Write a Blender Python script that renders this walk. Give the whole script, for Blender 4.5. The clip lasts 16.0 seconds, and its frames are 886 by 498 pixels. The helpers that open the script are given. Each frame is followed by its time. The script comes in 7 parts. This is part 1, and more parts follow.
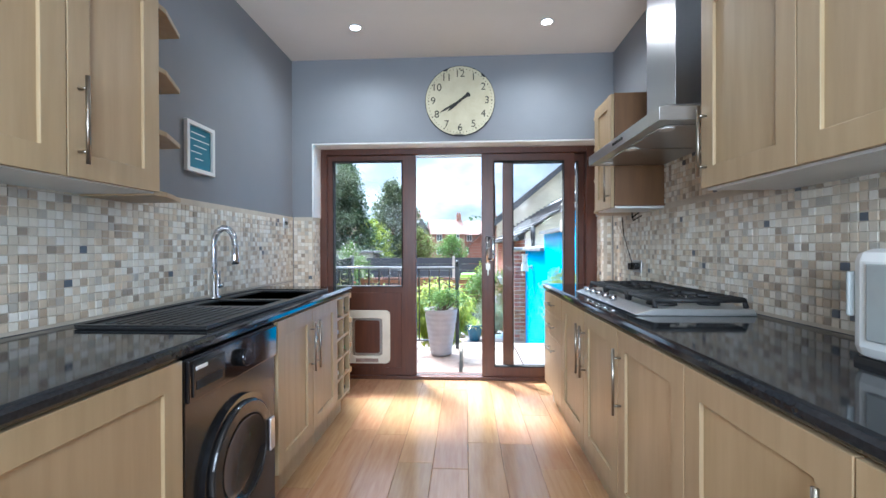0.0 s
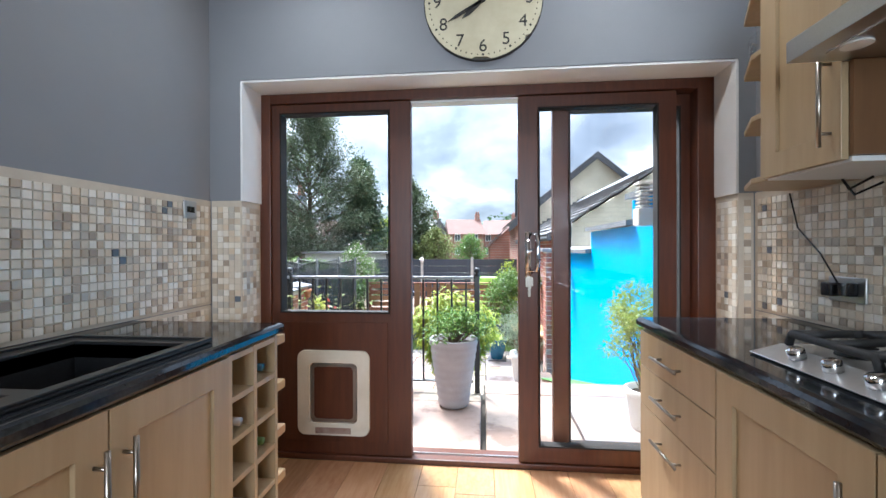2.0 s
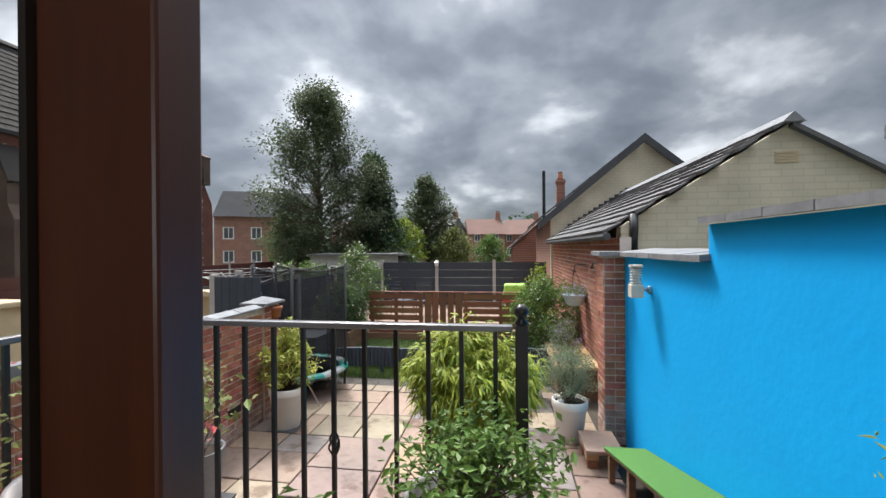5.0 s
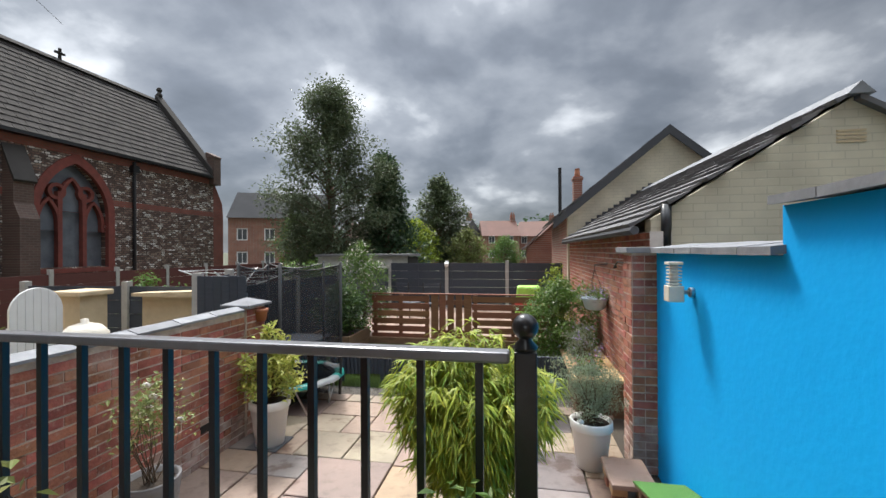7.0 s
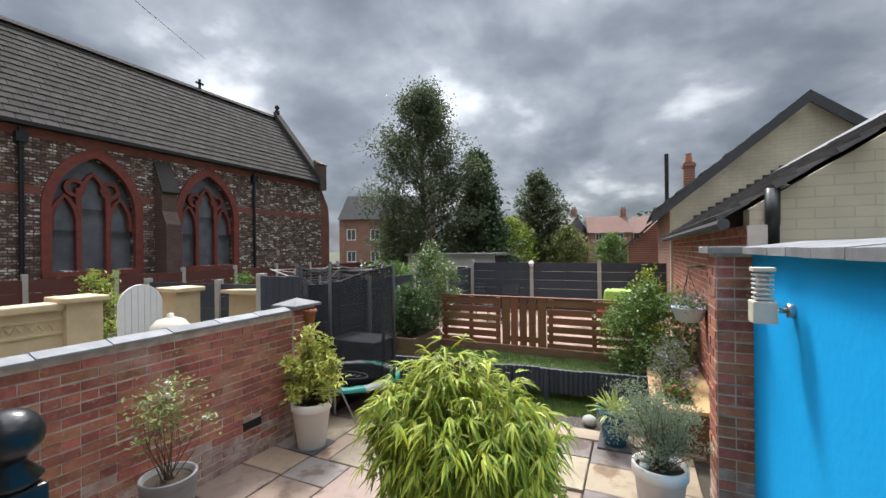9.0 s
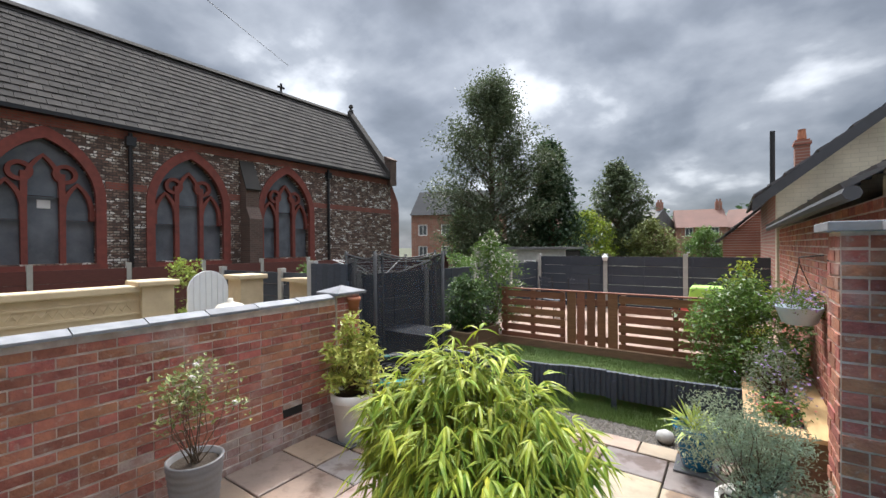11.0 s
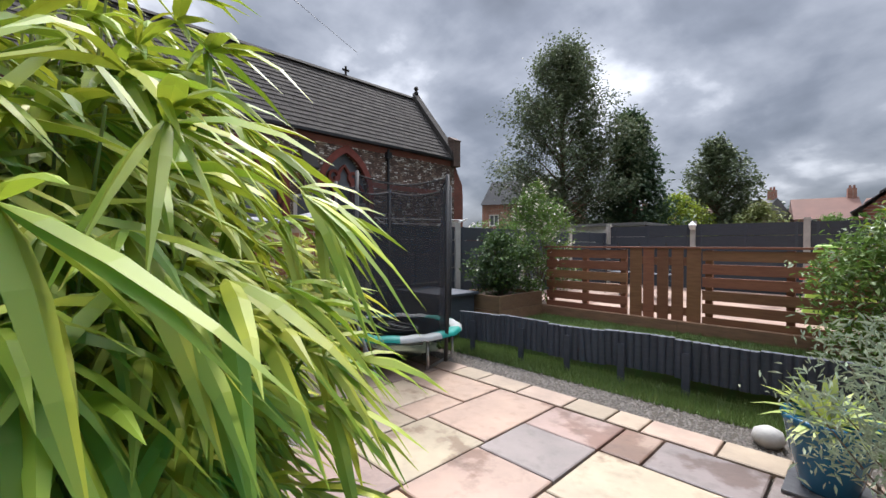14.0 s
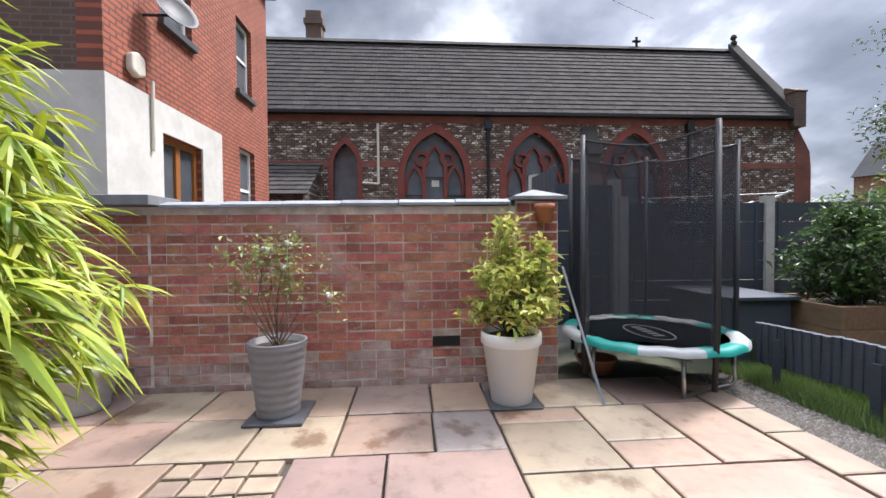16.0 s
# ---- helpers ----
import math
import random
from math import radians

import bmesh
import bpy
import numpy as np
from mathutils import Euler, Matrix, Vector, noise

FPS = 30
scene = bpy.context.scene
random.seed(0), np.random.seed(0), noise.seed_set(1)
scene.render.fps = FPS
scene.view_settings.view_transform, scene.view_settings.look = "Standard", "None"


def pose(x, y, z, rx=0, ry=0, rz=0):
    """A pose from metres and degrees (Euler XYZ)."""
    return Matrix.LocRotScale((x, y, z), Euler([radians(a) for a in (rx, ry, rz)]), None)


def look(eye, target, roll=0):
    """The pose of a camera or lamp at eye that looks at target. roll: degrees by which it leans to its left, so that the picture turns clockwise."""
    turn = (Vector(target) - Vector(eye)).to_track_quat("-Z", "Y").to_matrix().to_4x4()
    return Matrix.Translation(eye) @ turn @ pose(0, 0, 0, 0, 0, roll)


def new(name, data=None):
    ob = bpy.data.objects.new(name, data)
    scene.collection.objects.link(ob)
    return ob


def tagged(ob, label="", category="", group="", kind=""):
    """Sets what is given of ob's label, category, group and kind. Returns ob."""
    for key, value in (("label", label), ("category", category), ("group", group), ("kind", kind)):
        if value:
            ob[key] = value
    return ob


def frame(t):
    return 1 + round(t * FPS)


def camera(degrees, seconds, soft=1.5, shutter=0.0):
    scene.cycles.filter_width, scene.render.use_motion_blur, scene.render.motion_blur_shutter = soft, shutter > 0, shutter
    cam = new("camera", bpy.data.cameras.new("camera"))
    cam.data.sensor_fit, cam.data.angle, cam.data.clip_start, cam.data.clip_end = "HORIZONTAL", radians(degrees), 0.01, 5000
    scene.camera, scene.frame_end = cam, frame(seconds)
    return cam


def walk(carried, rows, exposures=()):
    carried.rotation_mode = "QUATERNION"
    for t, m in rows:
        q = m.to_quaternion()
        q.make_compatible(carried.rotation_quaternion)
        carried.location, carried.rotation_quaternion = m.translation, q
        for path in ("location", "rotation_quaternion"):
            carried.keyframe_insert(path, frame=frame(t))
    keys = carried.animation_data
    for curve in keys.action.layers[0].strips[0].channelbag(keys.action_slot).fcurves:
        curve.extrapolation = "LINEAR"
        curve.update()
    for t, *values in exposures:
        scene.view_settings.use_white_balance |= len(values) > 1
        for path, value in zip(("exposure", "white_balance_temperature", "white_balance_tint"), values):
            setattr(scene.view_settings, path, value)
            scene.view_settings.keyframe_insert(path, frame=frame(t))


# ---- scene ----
cam = camera(94.1, 16.0)
PATH = [
    (0, (0.36, -0.214, 1.167), (0.255, 1.783, 1.158), -0.2),
    (0.5, (0.396, 0.096, 1.192), (0.296, 2.093, 1.179), -0.0),
    (1, (0.411, 0.439, 1.174), (0.296, 2.435, 1.165), 0.0),
    (1.5, (0.382, 0.794, 1.192), (0.235, 2.789, 1.178), -0.1),
    (2, (0.323, 1.187, 1.179), (0.129, 3.178, 1.171), -0.2),
    (2.5, (0.277, 1.567, 1.196), (0.043, 3.553, 1.183), -0.3),
    (3, (0.241, 1.945, 1.213), (-0.015, 3.928, 1.2), -0.3),
    (3.5, (0.228, 2.299, 1.209), (-0.04, 4.281, 1.195), -0.2),
    (4, (0.212, 2.616, 1.21), (-0.065, 4.597, 1.198), -0.3),
    (6.5, (0.232, 3.594, 1.196), (-0.096, 5.567, 1.199), -0.3),
    (7, (0.26, 3.736, 1.137), (-0.1, 5.703, 1.143), -0.3),
    (7.5, (0.343, 3.949, 1.134), (-0.089, 5.902, 1.14), -0.5),
    (8, (0.483, 4.105, 1.154), (-0.065, 6.029, 1.157), -0.7),
    (8.5, (0.667, 4.24, 1.163), (-0.024, 6.117, 1.165), -0.7),
    (9, (0.785, 4.368, 1.155), (-0.055, 6.183, 1.157), -0.6),
    (9.5, (0.846, 4.47, 1.15), (-0.12, 6.222, 1.152), -0.5),
    (12, (0.845, 5.318, 0.829), (-0.334, 6.933, 0.814), -0.1),
    (12.5, (0.816, 5.607, 0.68), (-0.375, 7.214, 0.669), 0.2),
    (13, (0.769, 5.874, 0.527), (-0.459, 7.452, 0.511), 0.2),
    (13.5, (0.72, 6.11, 0.447), (-0.587, 7.624, 0.433), 0.3),
    (14, (0.708, 6.34, 0.275), (-0.728, 7.732, 0.254), 0.2),
    (14.5, (0.683, 6.592, 0.165), (-0.924, 7.782, 0.137), 0.1),
    (15, (0.645, 6.807, 0.178), (-1.137, 7.715, 0.143), -0.0),
    (15.5, (0.594, 6.987, 0.175), (-1.329, 7.535, 0.136), -0.4),
    (16, (0.444, 7.165, 0.177), (-1.55, 7.313, 0.129), -0.5),
]
EXPOSURES = [(0, 2.82, 5300, 6), (2.0, 2.45, 5600, 8), (2.9, 2.35, 6200, 10), (3.5, 1.85, 6350, 10), (4.2, 1.3, 6400, 10), (6.3, 0.95, 6400, 10), (9.0, 1.02, 6400, 10), (12, 1.2, 6300, 12), (14, 1.06, 6250, 14), (16, 1.42, 6150, 16)]
walk(cam, [(t, look(eye, target, roll)) for t, eye, target, roll in PATH], EXPOSURES)

# ---- light ----
SUN = Vector((-0.15, 0.25, 0.45)).normalized()
world = bpy.data.worlds.new("world")
scene.world = world
world.use_nodes = True
wn, wl = world.node_tree.nodes, world.node_tree.links
wn.clear()


def wnode(kind, **inputs):
    n = wn.new(kind)
    for k, v in inputs.items():
        n.inputs[k].default_value = v
    return n


sky = wn.new("ShaderNodeTexSky")
sky.sky_type, sky.sun_disc = "NISHITA", False
sky.sun_elevation = math.asin(SUN.z)
sky.sun_rotation = math.atan2(SUN.x, SUN.y)
tc = wn.new("ShaderNodeTexCoord")
sep = wn.new("ShaderNodeSeparateXYZ")
wl.new(tc.outputs["Generated"], sep.inputs[0])
zadd = wn.new("ShaderNodeMath"); zadd.operation = "MAXIMUM"; zadd.inputs[1].default_value = 0.0
wl.new(sep.outputs["Z"], zadd.inputs[0])
zoff = wn.new("ShaderNodeMath"); zoff.operation = "ADD"; zoff.inputs[1].default_value = 0.42
wl.new(zadd.outputs[0], zoff.inputs[0])
dx = wn.new("ShaderNodeMath"); dx.operation = "DIVIDE"
dy = wn.new("ShaderNodeMath"); dy.operation = "DIVIDE"
wl.new(sep.outputs["X"], dx.inputs[0]); wl.new(zoff.outputs[0], dx.inputs[1])
wl.new(sep.outputs["Y"], dy.inputs[0]); wl.new(zoff.outputs[0], dy.inputs[1])
comb = wn.new("ShaderNodeCombineXYZ")
wl.new(dx.outputs[0], comb.inputs[0]); wl.new(dy.outputs[0], comb.inputs[1])
n1 = wnode("ShaderNodeTexNoise", Scale=2.1, Detail=7.0, Roughness=0.5, Distortion=0.1)
wl.new(comb.outputs[0], n1.inputs["Vector"])
cr = wn.new("ShaderNodeValToRGB")
ramp_ = cr.color_ramp.elements
ramp_[0].position, ramp_[0].color = 0.31, (0.115, 0.13, 0.15, 1)
ramp_[1].position, ramp_[1].color = 0.66, (0.88, 0.91, 0.94, 1)
for pos, c in ((0.44, (0.20, 0.222, 0.255)), (0.54, (0.34, 0.365, 0.40))):
    e = ramp_.new(pos)
    e.color = (*c, 1)
wl.new(n1.outputs["Fac"], cr.inputs[0])
# clouds are brightest round the veiled sun
dotn = wn.new("ShaderNodeVectorMath"); dotn.operation = "DOT_PRODUCT"
dotn.inputs[1].default_value = SUN
wl.new(tc.outputs["Generated"], dotn.inputs[0])
glow = wn.new("ShaderNodeMapRange")
glow.inputs["From Min"].default_value, glow.inputs["From Max"].default_value = 0.55, 1.0
glow.inputs["To Min"].default_value, glow.inputs["To Max"].default_value = 1.0, 1.9
wl.new(dotn.outputs["Value"], glow.inputs["Value"])
# an overcast sky is brightest overhead
zen = wn.new("ShaderNodeMapRange")
zen.inputs["From Min"].default_value, zen.inputs["From Max"].default_value = 0.54, 1.0
zen.inputs["To Min"].default_value, zen.inputs["To Max"].default_value = 0.6, 5.0
wl.new(sep.outputs["Z"], zen.inputs["Value"])
gz = wn.new("ShaderNodeMath"); gz.operation = "MULTIPLY"
wl.new(glow.outputs[0], gz.inputs[0]); wl.new(zen.outputs[0], gz.inputs[1])
cm = wn.new("ShaderNodeVectorMath"); cm.operation = "SCALE"
wl.new(cr.outputs["Color"], cm.inputs[0]); wl.new(gz.outputs[0], cm.inputs["Scale"])
bg_sky = wnode("ShaderNodeBackground", Strength=0.06)
wl.new(sky.outputs[0], bg_sky.inputs["Color"])
bg_cloud = wnode("ShaderNodeBackground", Strength=0.85)
wl.new(cm.outputs[0], bg_cloud.inputs["Color"])
mixw = wn.new("ShaderNodeMixShader"); mixw.inputs[0].default_value = 0.9
wl.new(bg_sky.outputs[0], mixw.inputs[1]); wl.new(bg_cloud.outputs[0], mixw.inputs[2])
wout = wn.new("ShaderNodeOutputWorld")
wl.new(mixw.outputs[0], wout.inputs[0])

sun_data = bpy.data.lights.new("sun", "SUN")
sun_data.energy, sun_data.angle, sun_data.color = 2.6, radians(11), (1.0, 0.95, 0.88)
sun = new("sun", sun_data)
sun.matrix_world = look(SUN * 60, (0, 0, 0))


# ---- materials ----
def material(name, c1, c2=None, rough=0.6, metal=0.0, scale=8.0, detail=6.0, bump=0.0, bscale=60.0, spec=0.5, stretch=None, coat=0.0, piece=0.0):
    """Noise between two colours, fine relief, and, by piece, a shift of brightness from object to object."""
    m = bpy.data.materials.new(name)
    m.use_nodes = True
    N, L = m.node_tree.nodes, m.node_tree.links
    b = N["Principled BSDF"]
    b.inputs["Roughness"].default_value, b.inputs["Metallic"].default_value = rough, metal
    b.inputs["Specular IOR Level"].default_value = spec
    b.inputs["Coat Weight"].default_value = coat
    b.inputs["Coat Roughness"].default_value = 0.15
    c2 = c2 or tuple(min(1, v * 0.82) for v in c1)
    co = N.new("ShaderNodeTexCoord")
    mp = N.new("ShaderNodeMapping")
    if stretch:
        mp.inputs["Scale"].default_value = stretch
    L.new(co.outputs["Object"], mp.inputs[0])
    vec = mp.outputs[0]
    rnd = None
    if piece:
        oi = N.new("ShaderNodeObjectInfo")
        gi = N.new("ShaderNodeNewGeometry")
        sm = N.new("ShaderNodeMath"); sm.operation = "ADD"
        L.new(oi.outputs["Random"], sm.inputs[0]); L.new(gi.outputs["Random Per Island"], sm.inputs[1])
        fc = N.new("ShaderNodeMath"); fc.operation = "FRACT"
        L.new(sm.outputs[0], fc.inputs[0])
        rnd = fc.outputs[0]
        ad = N.new("ShaderNodeVectorMath"); ad.operation = "ADD"
        sc = N.new("ShaderNodeMath"); sc.operation = "MULTIPLY"; sc.inputs[1].default_value = 37.0
        L.new(rnd, sc.inputs[0]); L.new(vec, ad.inputs[0]); L.new(sc.outputs[0], ad.inputs[1])
        vec = ad.outputs[0]
    nz = N.new("ShaderNodeTexNoise")
    nz.inputs["Scale"].default_value, nz.inputs["Detail"].default_value = scale, detail
    nz.inputs["Roughness"].default_value = 0.62
    L.new(vec, nz.inputs["Vector"])
    mr = N.new("ShaderNodeMapRange")
    mr.inputs["From Min"].default_value, mr.inputs["From Max"].default_value = 0.32, 0.68
    L.new(nz.outputs["Fac"], mr.inputs["Value"])
    mx = N.new("ShaderNodeMix"); mx.data_type = "RGBA"
    mx.inputs["A"].default_value, mx.inputs["B"].default_value = (*c1, 1), (*c2, 1)
    L.new(mr.outputs[0], mx.inputs["Factor"])
    col = mx.outputs["Result"]
    if piece:
        hs = N.new("ShaderNodeHueSaturation")
        pr = N.new("ShaderNodeMapRange")
        pr.inputs["To Min"].default_value, pr.inputs["To Max"].default_value = 1 - piece, 1 + piece
        L.new(rnd, pr.inputs["Value"]); L.new(pr.outputs[0], hs.inputs["Value"])
        hr = N.new("ShaderNodeMath"); hr.operation = "MULTIPLY_ADD"
        hr.inputs[1].default_value, hr.inputs[2].default_value = 0.03 * (piece / 0.25), 0.5 - 0.015 * (piece / 0.25)
        fr = N.new("ShaderNodeMath"); fr.operation = "FRACT"
        m7 = N.new("ShaderNodeMath"); m7.operation = "MULTIPLY"; m7.inputs[1].default_value = 7.31
        L.new(rnd, m7.inputs[0]); L.new(m7.outputs[0], fr.inputs[0]); L.new(fr.outputs[0], hr.inputs[0]); L.new(hr.outputs[0], hs.inputs["Hue"])
        L.new(col, hs.inputs["Color"])
        col = hs.outputs["Color"]
    L.new(col, b.inputs["Base Color"])
    if bump:
        n2 = N.new("ShaderNodeTexNoise")
        n2.inputs["Scale"].default_value, n2.inputs["Detail"].default_value = bscale, 5.0
        L.new(vec, n2.inputs["Vector"])
        bp = N.new("ShaderNodeBump")
        bp.inputs["Strength"].default_value, bp.inputs["Distance"].default_value = bump, 0.01
        L.new(n2.outputs["Fac"], bp.inputs["Height"])
        L.new(bp.outputs[0], b.inputs["Normal"])
    return m


def cells_material(name, ramp, size, rough, bump=0.15, offset=0.0):
    """Colour picked tile by tile from a ramp; size is the pitch of the tiles along x, y, z."""
    m = material(name, ramp[0][1], rough=rough, bump=bump, bscale=40)
    N, L = m.node_tree.nodes, m.node_tree.links
    b = N["Principled BSDF"]
    co = N.new("ShaderNodeNewGeometry")
    dv = N.new("ShaderNodeVectorMath"); dv.operation = "DIVIDE"; dv.inputs[1].default_value = size
    L.new(co.outputs["Position"], dv.inputs[0])
    ad = N.new("ShaderNodeVectorMath"); ad.operation = "ADD"; ad.inputs[1].default_value = (offset, offset, offset)
    L.new(dv.outputs[0], ad.inputs[0])
    fl = N.new("ShaderNodeVectorMath"); fl.operation = "FLOOR"
    L.new(ad.outputs[0], fl.inputs[0])
    w = N.new("ShaderNodeTexWhiteNoise"); w.noise_dimensions = "3D"
    L.new(fl.outputs[0], w.inputs["Vector"])
    r = N.new("ShaderNodeValToRGB"); r.color_ramp.interpolation = "CONSTANT"
    for i, (p, c) in enumerate(ramp):
        e = r.color_ramp.elements[i] if i < 2 else r.color_ramp.elements.new(p)
        e.position, e.color = p, (*c, 1)
    L.new(w.outputs["Value"], r.inputs[0])
    nz = N.new("ShaderNodeTexNoise"); nz.inputs["Scale"].default_value = 35
    L.new(co.outputs["Position"], nz.inputs["Vector"])
    mx = N.new("ShaderNodeMix"); mx.data_type, mx.blend_type = "RGBA", "MULTIPLY"
    mx.inputs["Factor"].default_value = 0.2
    L.new(r.outputs[0], mx.inputs["A"]); L.new(nz.outputs["Fac"], mx.inputs["B"])
    L.new(mx.outputs["Result"], b.inputs["Base Color"])
    return m


def brick_material(name, c1, c2, mortar, bw=0.225, bh=0.08, axis="x", rough=0.85, msize=0.012, mix_dark=None, bump=0.5):
    """Bricks for walls that stay far off; axis is the wall's normal."""
    m = material(name, c1, c2, rough=rough)
    N, L = m.node_tree.nodes, m.node_tree.links
    b = N["Principled BSDF"]
    g = N.new("ShaderNodeNewGeometry")
    s = N.new("ShaderNodeSeparateXYZ"); L.new(g.outputs["Position"], s.inputs[0])
    c = N.new("ShaderNodeCombineXYZ")
    L.new(s.outputs["Y" if axis == "x" else "X"], c.inputs[0]); L.new(s.outputs["Z"], c.inputs[1])
    t = N.new("ShaderNodeTexBrick")
    t.inputs["Scale"].default_value = 1.0
    t.inputs["Brick Width"].default_value, t.inputs["Row Height"].default_value = bw, bh
    t.inputs["Mortar Size"].default_value = msize
    t.inputs["Color1"].default_value, t.inputs["Color2"].default_value, t.inputs["Mortar"].default_value = (*c1, 1), (*c2, 1), (*mortar, 1)
    t.inputs["Bias"].default_value = -0.1
    L.new(c.outputs[0], t.inputs["Vector"])
    nz = N.new("ShaderNodeTexNoise"); nz.inputs["Scale"].default_value, nz.inputs["Detail"].default_value = 1.7, 8
    L.new(g.outputs["Position"], nz.inputs["Vector"])
    mr = N.new("ShaderNodeMapRange"); mr.inputs["To Min"].default_value, mr.inputs["To Max"].default_value = 0.6, 1.35
    L.new(nz.outputs["Fac"], mr.inputs["Value"])
    hs = N.new("ShaderNodeHueSaturation"); L.new(mr.outputs[0], hs.inputs["Value"]); L.new(t.outputs["Color"], hs.inputs["Color"])
    col = hs.outputs["Color"]
    if mix_dark:
        # single pieces of another colour, scattered
        dv = N.new("ShaderNodeVectorMath"); dv.operation = "DIVIDE"; dv.inputs[1].default_value = (bw, bh, 1)
        L.new(c.outputs[0], dv.inputs[0])
        vo = N.new("ShaderNodeTexVoronoi"); vo.inputs["Scale"].default_value = 1.0; vo.inputs["Randomness"].default_value = 0.7
        L.new(dv.outputs[0], vo.inputs["Vector"])
        cr_ = N.new("ShaderNodeValToRGB"); cr_.color_ramp.interpolation = "CONSTANT"
        for i, (p, cc) in enumerate(mix_dark):
            e = cr_.color_ramp.elements[i] if i < 2 else cr_.color_ramp.elements.new(p)
            e.position, e.color = p, (*cc, 1)
        sx = N.new("ShaderNodeSeparateColor"); L.new(vo.outputs["Color"], sx.inputs[0]); L.new(sx.outputs[0], cr_.inputs[0])
        mx = N.new("ShaderNodeMix"); mx.data_type = "RGBA"
        inv = N.new("ShaderNodeMath"); inv.operation = "SUBTRACT"; inv.inputs[0].default_value = 1.0
        L.new(t.outputs["Fac"], inv.inputs[1]); L.new(inv.outputs[0], mx.inputs["Factor"])
        L.new(col, mx.inputs["A"]); L.new(cr_.outputs[0], mx.inputs["B"])
        h2 = N.new("ShaderNodeHueSaturation"); L.new(mr.outputs[0], h2.inputs["Value"]); L.new(mx.outputs["Result"], h2.inputs["Color"])
        col = h2.outputs["Color"]
    L.new(col, b.inputs["Base Color"])
    bp = N.new("ShaderNodeBump"); bp.inputs["Strength"].default_value = bump; bp.inputs["Distance"].default_value = 0.01; bp.invert = True
    L.new(t.outputs["Fac"], bp.inputs["Height"]); L.new(bp.outputs[0], b.inputs["Normal"])
    return m


def emitter(name, color, strength):
    m = bpy.data.materials.new(name)
    m.use_nodes = True
    b = m.node_tree.nodes["Principled BSDF"]
    b.inputs["Emission Color"].default_value, b.inputs["Emission Strength"].default_value = (*color, 1), strength
    return m


def glass_material(name, tint=(1, 1, 1), rough=0.0):
    m = bpy.data.materials.new(name)
    m.use_nodes = True
    N, L = m.node_tree.nodes, m.node_tree.links
    N.clear()
    o = N.new("ShaderNodeOutputMaterial"); t = N.new("ShaderNodeBsdfTransparent"); g = N.new("ShaderNodeBsdfGlossy")
    t.inputs[0].default_value = (*tint, 1); g.inputs["Roughness"].default_value = 0.02
    lw = N.new("ShaderNodeLayerWeight"); lw.inputs[0].default_value = 0.5
    pw = N.new("ShaderNodeMath"); pw.operation = "POWER"; pw.inputs[1].default_value = 4.0
    L.new(lw.outputs["Facing"], pw.inputs[0])
    f = N.new("ShaderNodeMath"); f.operation = "MULTIPLY_ADD"; f.inputs[1].default_value, f.inputs[2].default_value = 0.6, 0.025
    L.new(pw.outputs[0], f.inputs[0])
    mx = N.new("ShaderNodeMixShader")
    L.new(f.outputs[0], mx.inputs[0]); L.new(t.outputs[0], mx.inputs[1]); L.new(g.outputs[0], mx.inputs[2]); L.new(mx.outputs[0], o.inputs[0])
    return m


def leaf_material(name, c1, c2, rough=0.5, scale=3.0):
    """Leaves: colour shifts from leaf to leaf, some light comes through."""
    m = material(name, c1, c2, rough=rough, scale=scale, detail=3, piece=0.24)
    N, L = m.node_tree.nodes, m.node_tree.links
    b = N["Principled BSDF"]
    src = b.inputs["Base Color"].links[0].from_socket
    tr = N.new("ShaderNodeBsdfTranslucent"); L.new(src, tr.inputs[0])
    mx = N.new("ShaderNodeMixShader"); mx.inputs[0].default_value = 0.28
    L.new(b.outputs[0], mx.inputs[1]); L.new(tr.outputs[0], mx.inputs[2])
    L.new(mx.outputs[0], N["Material Output"].inputs[0])
    return m


M_WALL = material("grey_blue_paint", (0.228, 0.236, 0.258), (0.212, 0.22, 0.242), rough=0.75, scale=2, bump=0.05, bscale=220)
M_CEIL = material("white_ceiling_paint", (0.70, 0.675, 0.64), (0.66, 0.635, 0.60), rough=0.8, scale=1.5)
M_MAPLE = material("maple_veneer", (0.43, 0.315, 0.18), (0.37, 0.265, 0.145), rough=0.42, scale=4, stretch=(6, 6, 0.5), piece=0.05)
M_MAPLE_DK = material("walnut_end_panel", (0.17, 0.085, 0.035), (0.13, 0.065, 0.028), rough=0.45, scale=5, stretch=(5, 5, .5))
M_GAP = material("dark_gap", (0.015, 0.012, 0.01), rough=0.9)
M_TOP = material("black_granite_laminate", (0.012, 0.013, 0.015), (0.026, 0.028, 0.032), rough=0.07, scale=90, detail=8, spec=0.35)
M_SINK = material("black_composite", (0.012, 0.012, 0.013), (0.02, 0.02, 0.021), rough=0.32, scale=120)
M_STEEL = material("brushed_steel", (0.55, 0.55, 0.55), (0.48, 0.48, 0.48), rough=0.28, metal=1.0, scale=20, stretch=(1, 20, 20))
M_CHROME = material("chrome", (0.75, 0.75, 0.77), rough=0.08, metal=1.0)
M_HANDLE = material("satin_nickel", (0.36, 0.32, 0.27), rough=0.3, metal=1.0)
M_IRON = material("cast_iron", (0.012, 0.012, 0.013), (0.02, 0.02, 0.02), rough=0.55, bump=0.15, bscale=200)
M_WASH = material("dark_graphite_steel", (0.038, 0.037, 0.037), (0.03, 0.029, 0.029), rough=0.2, metal=0.5, scale=3)
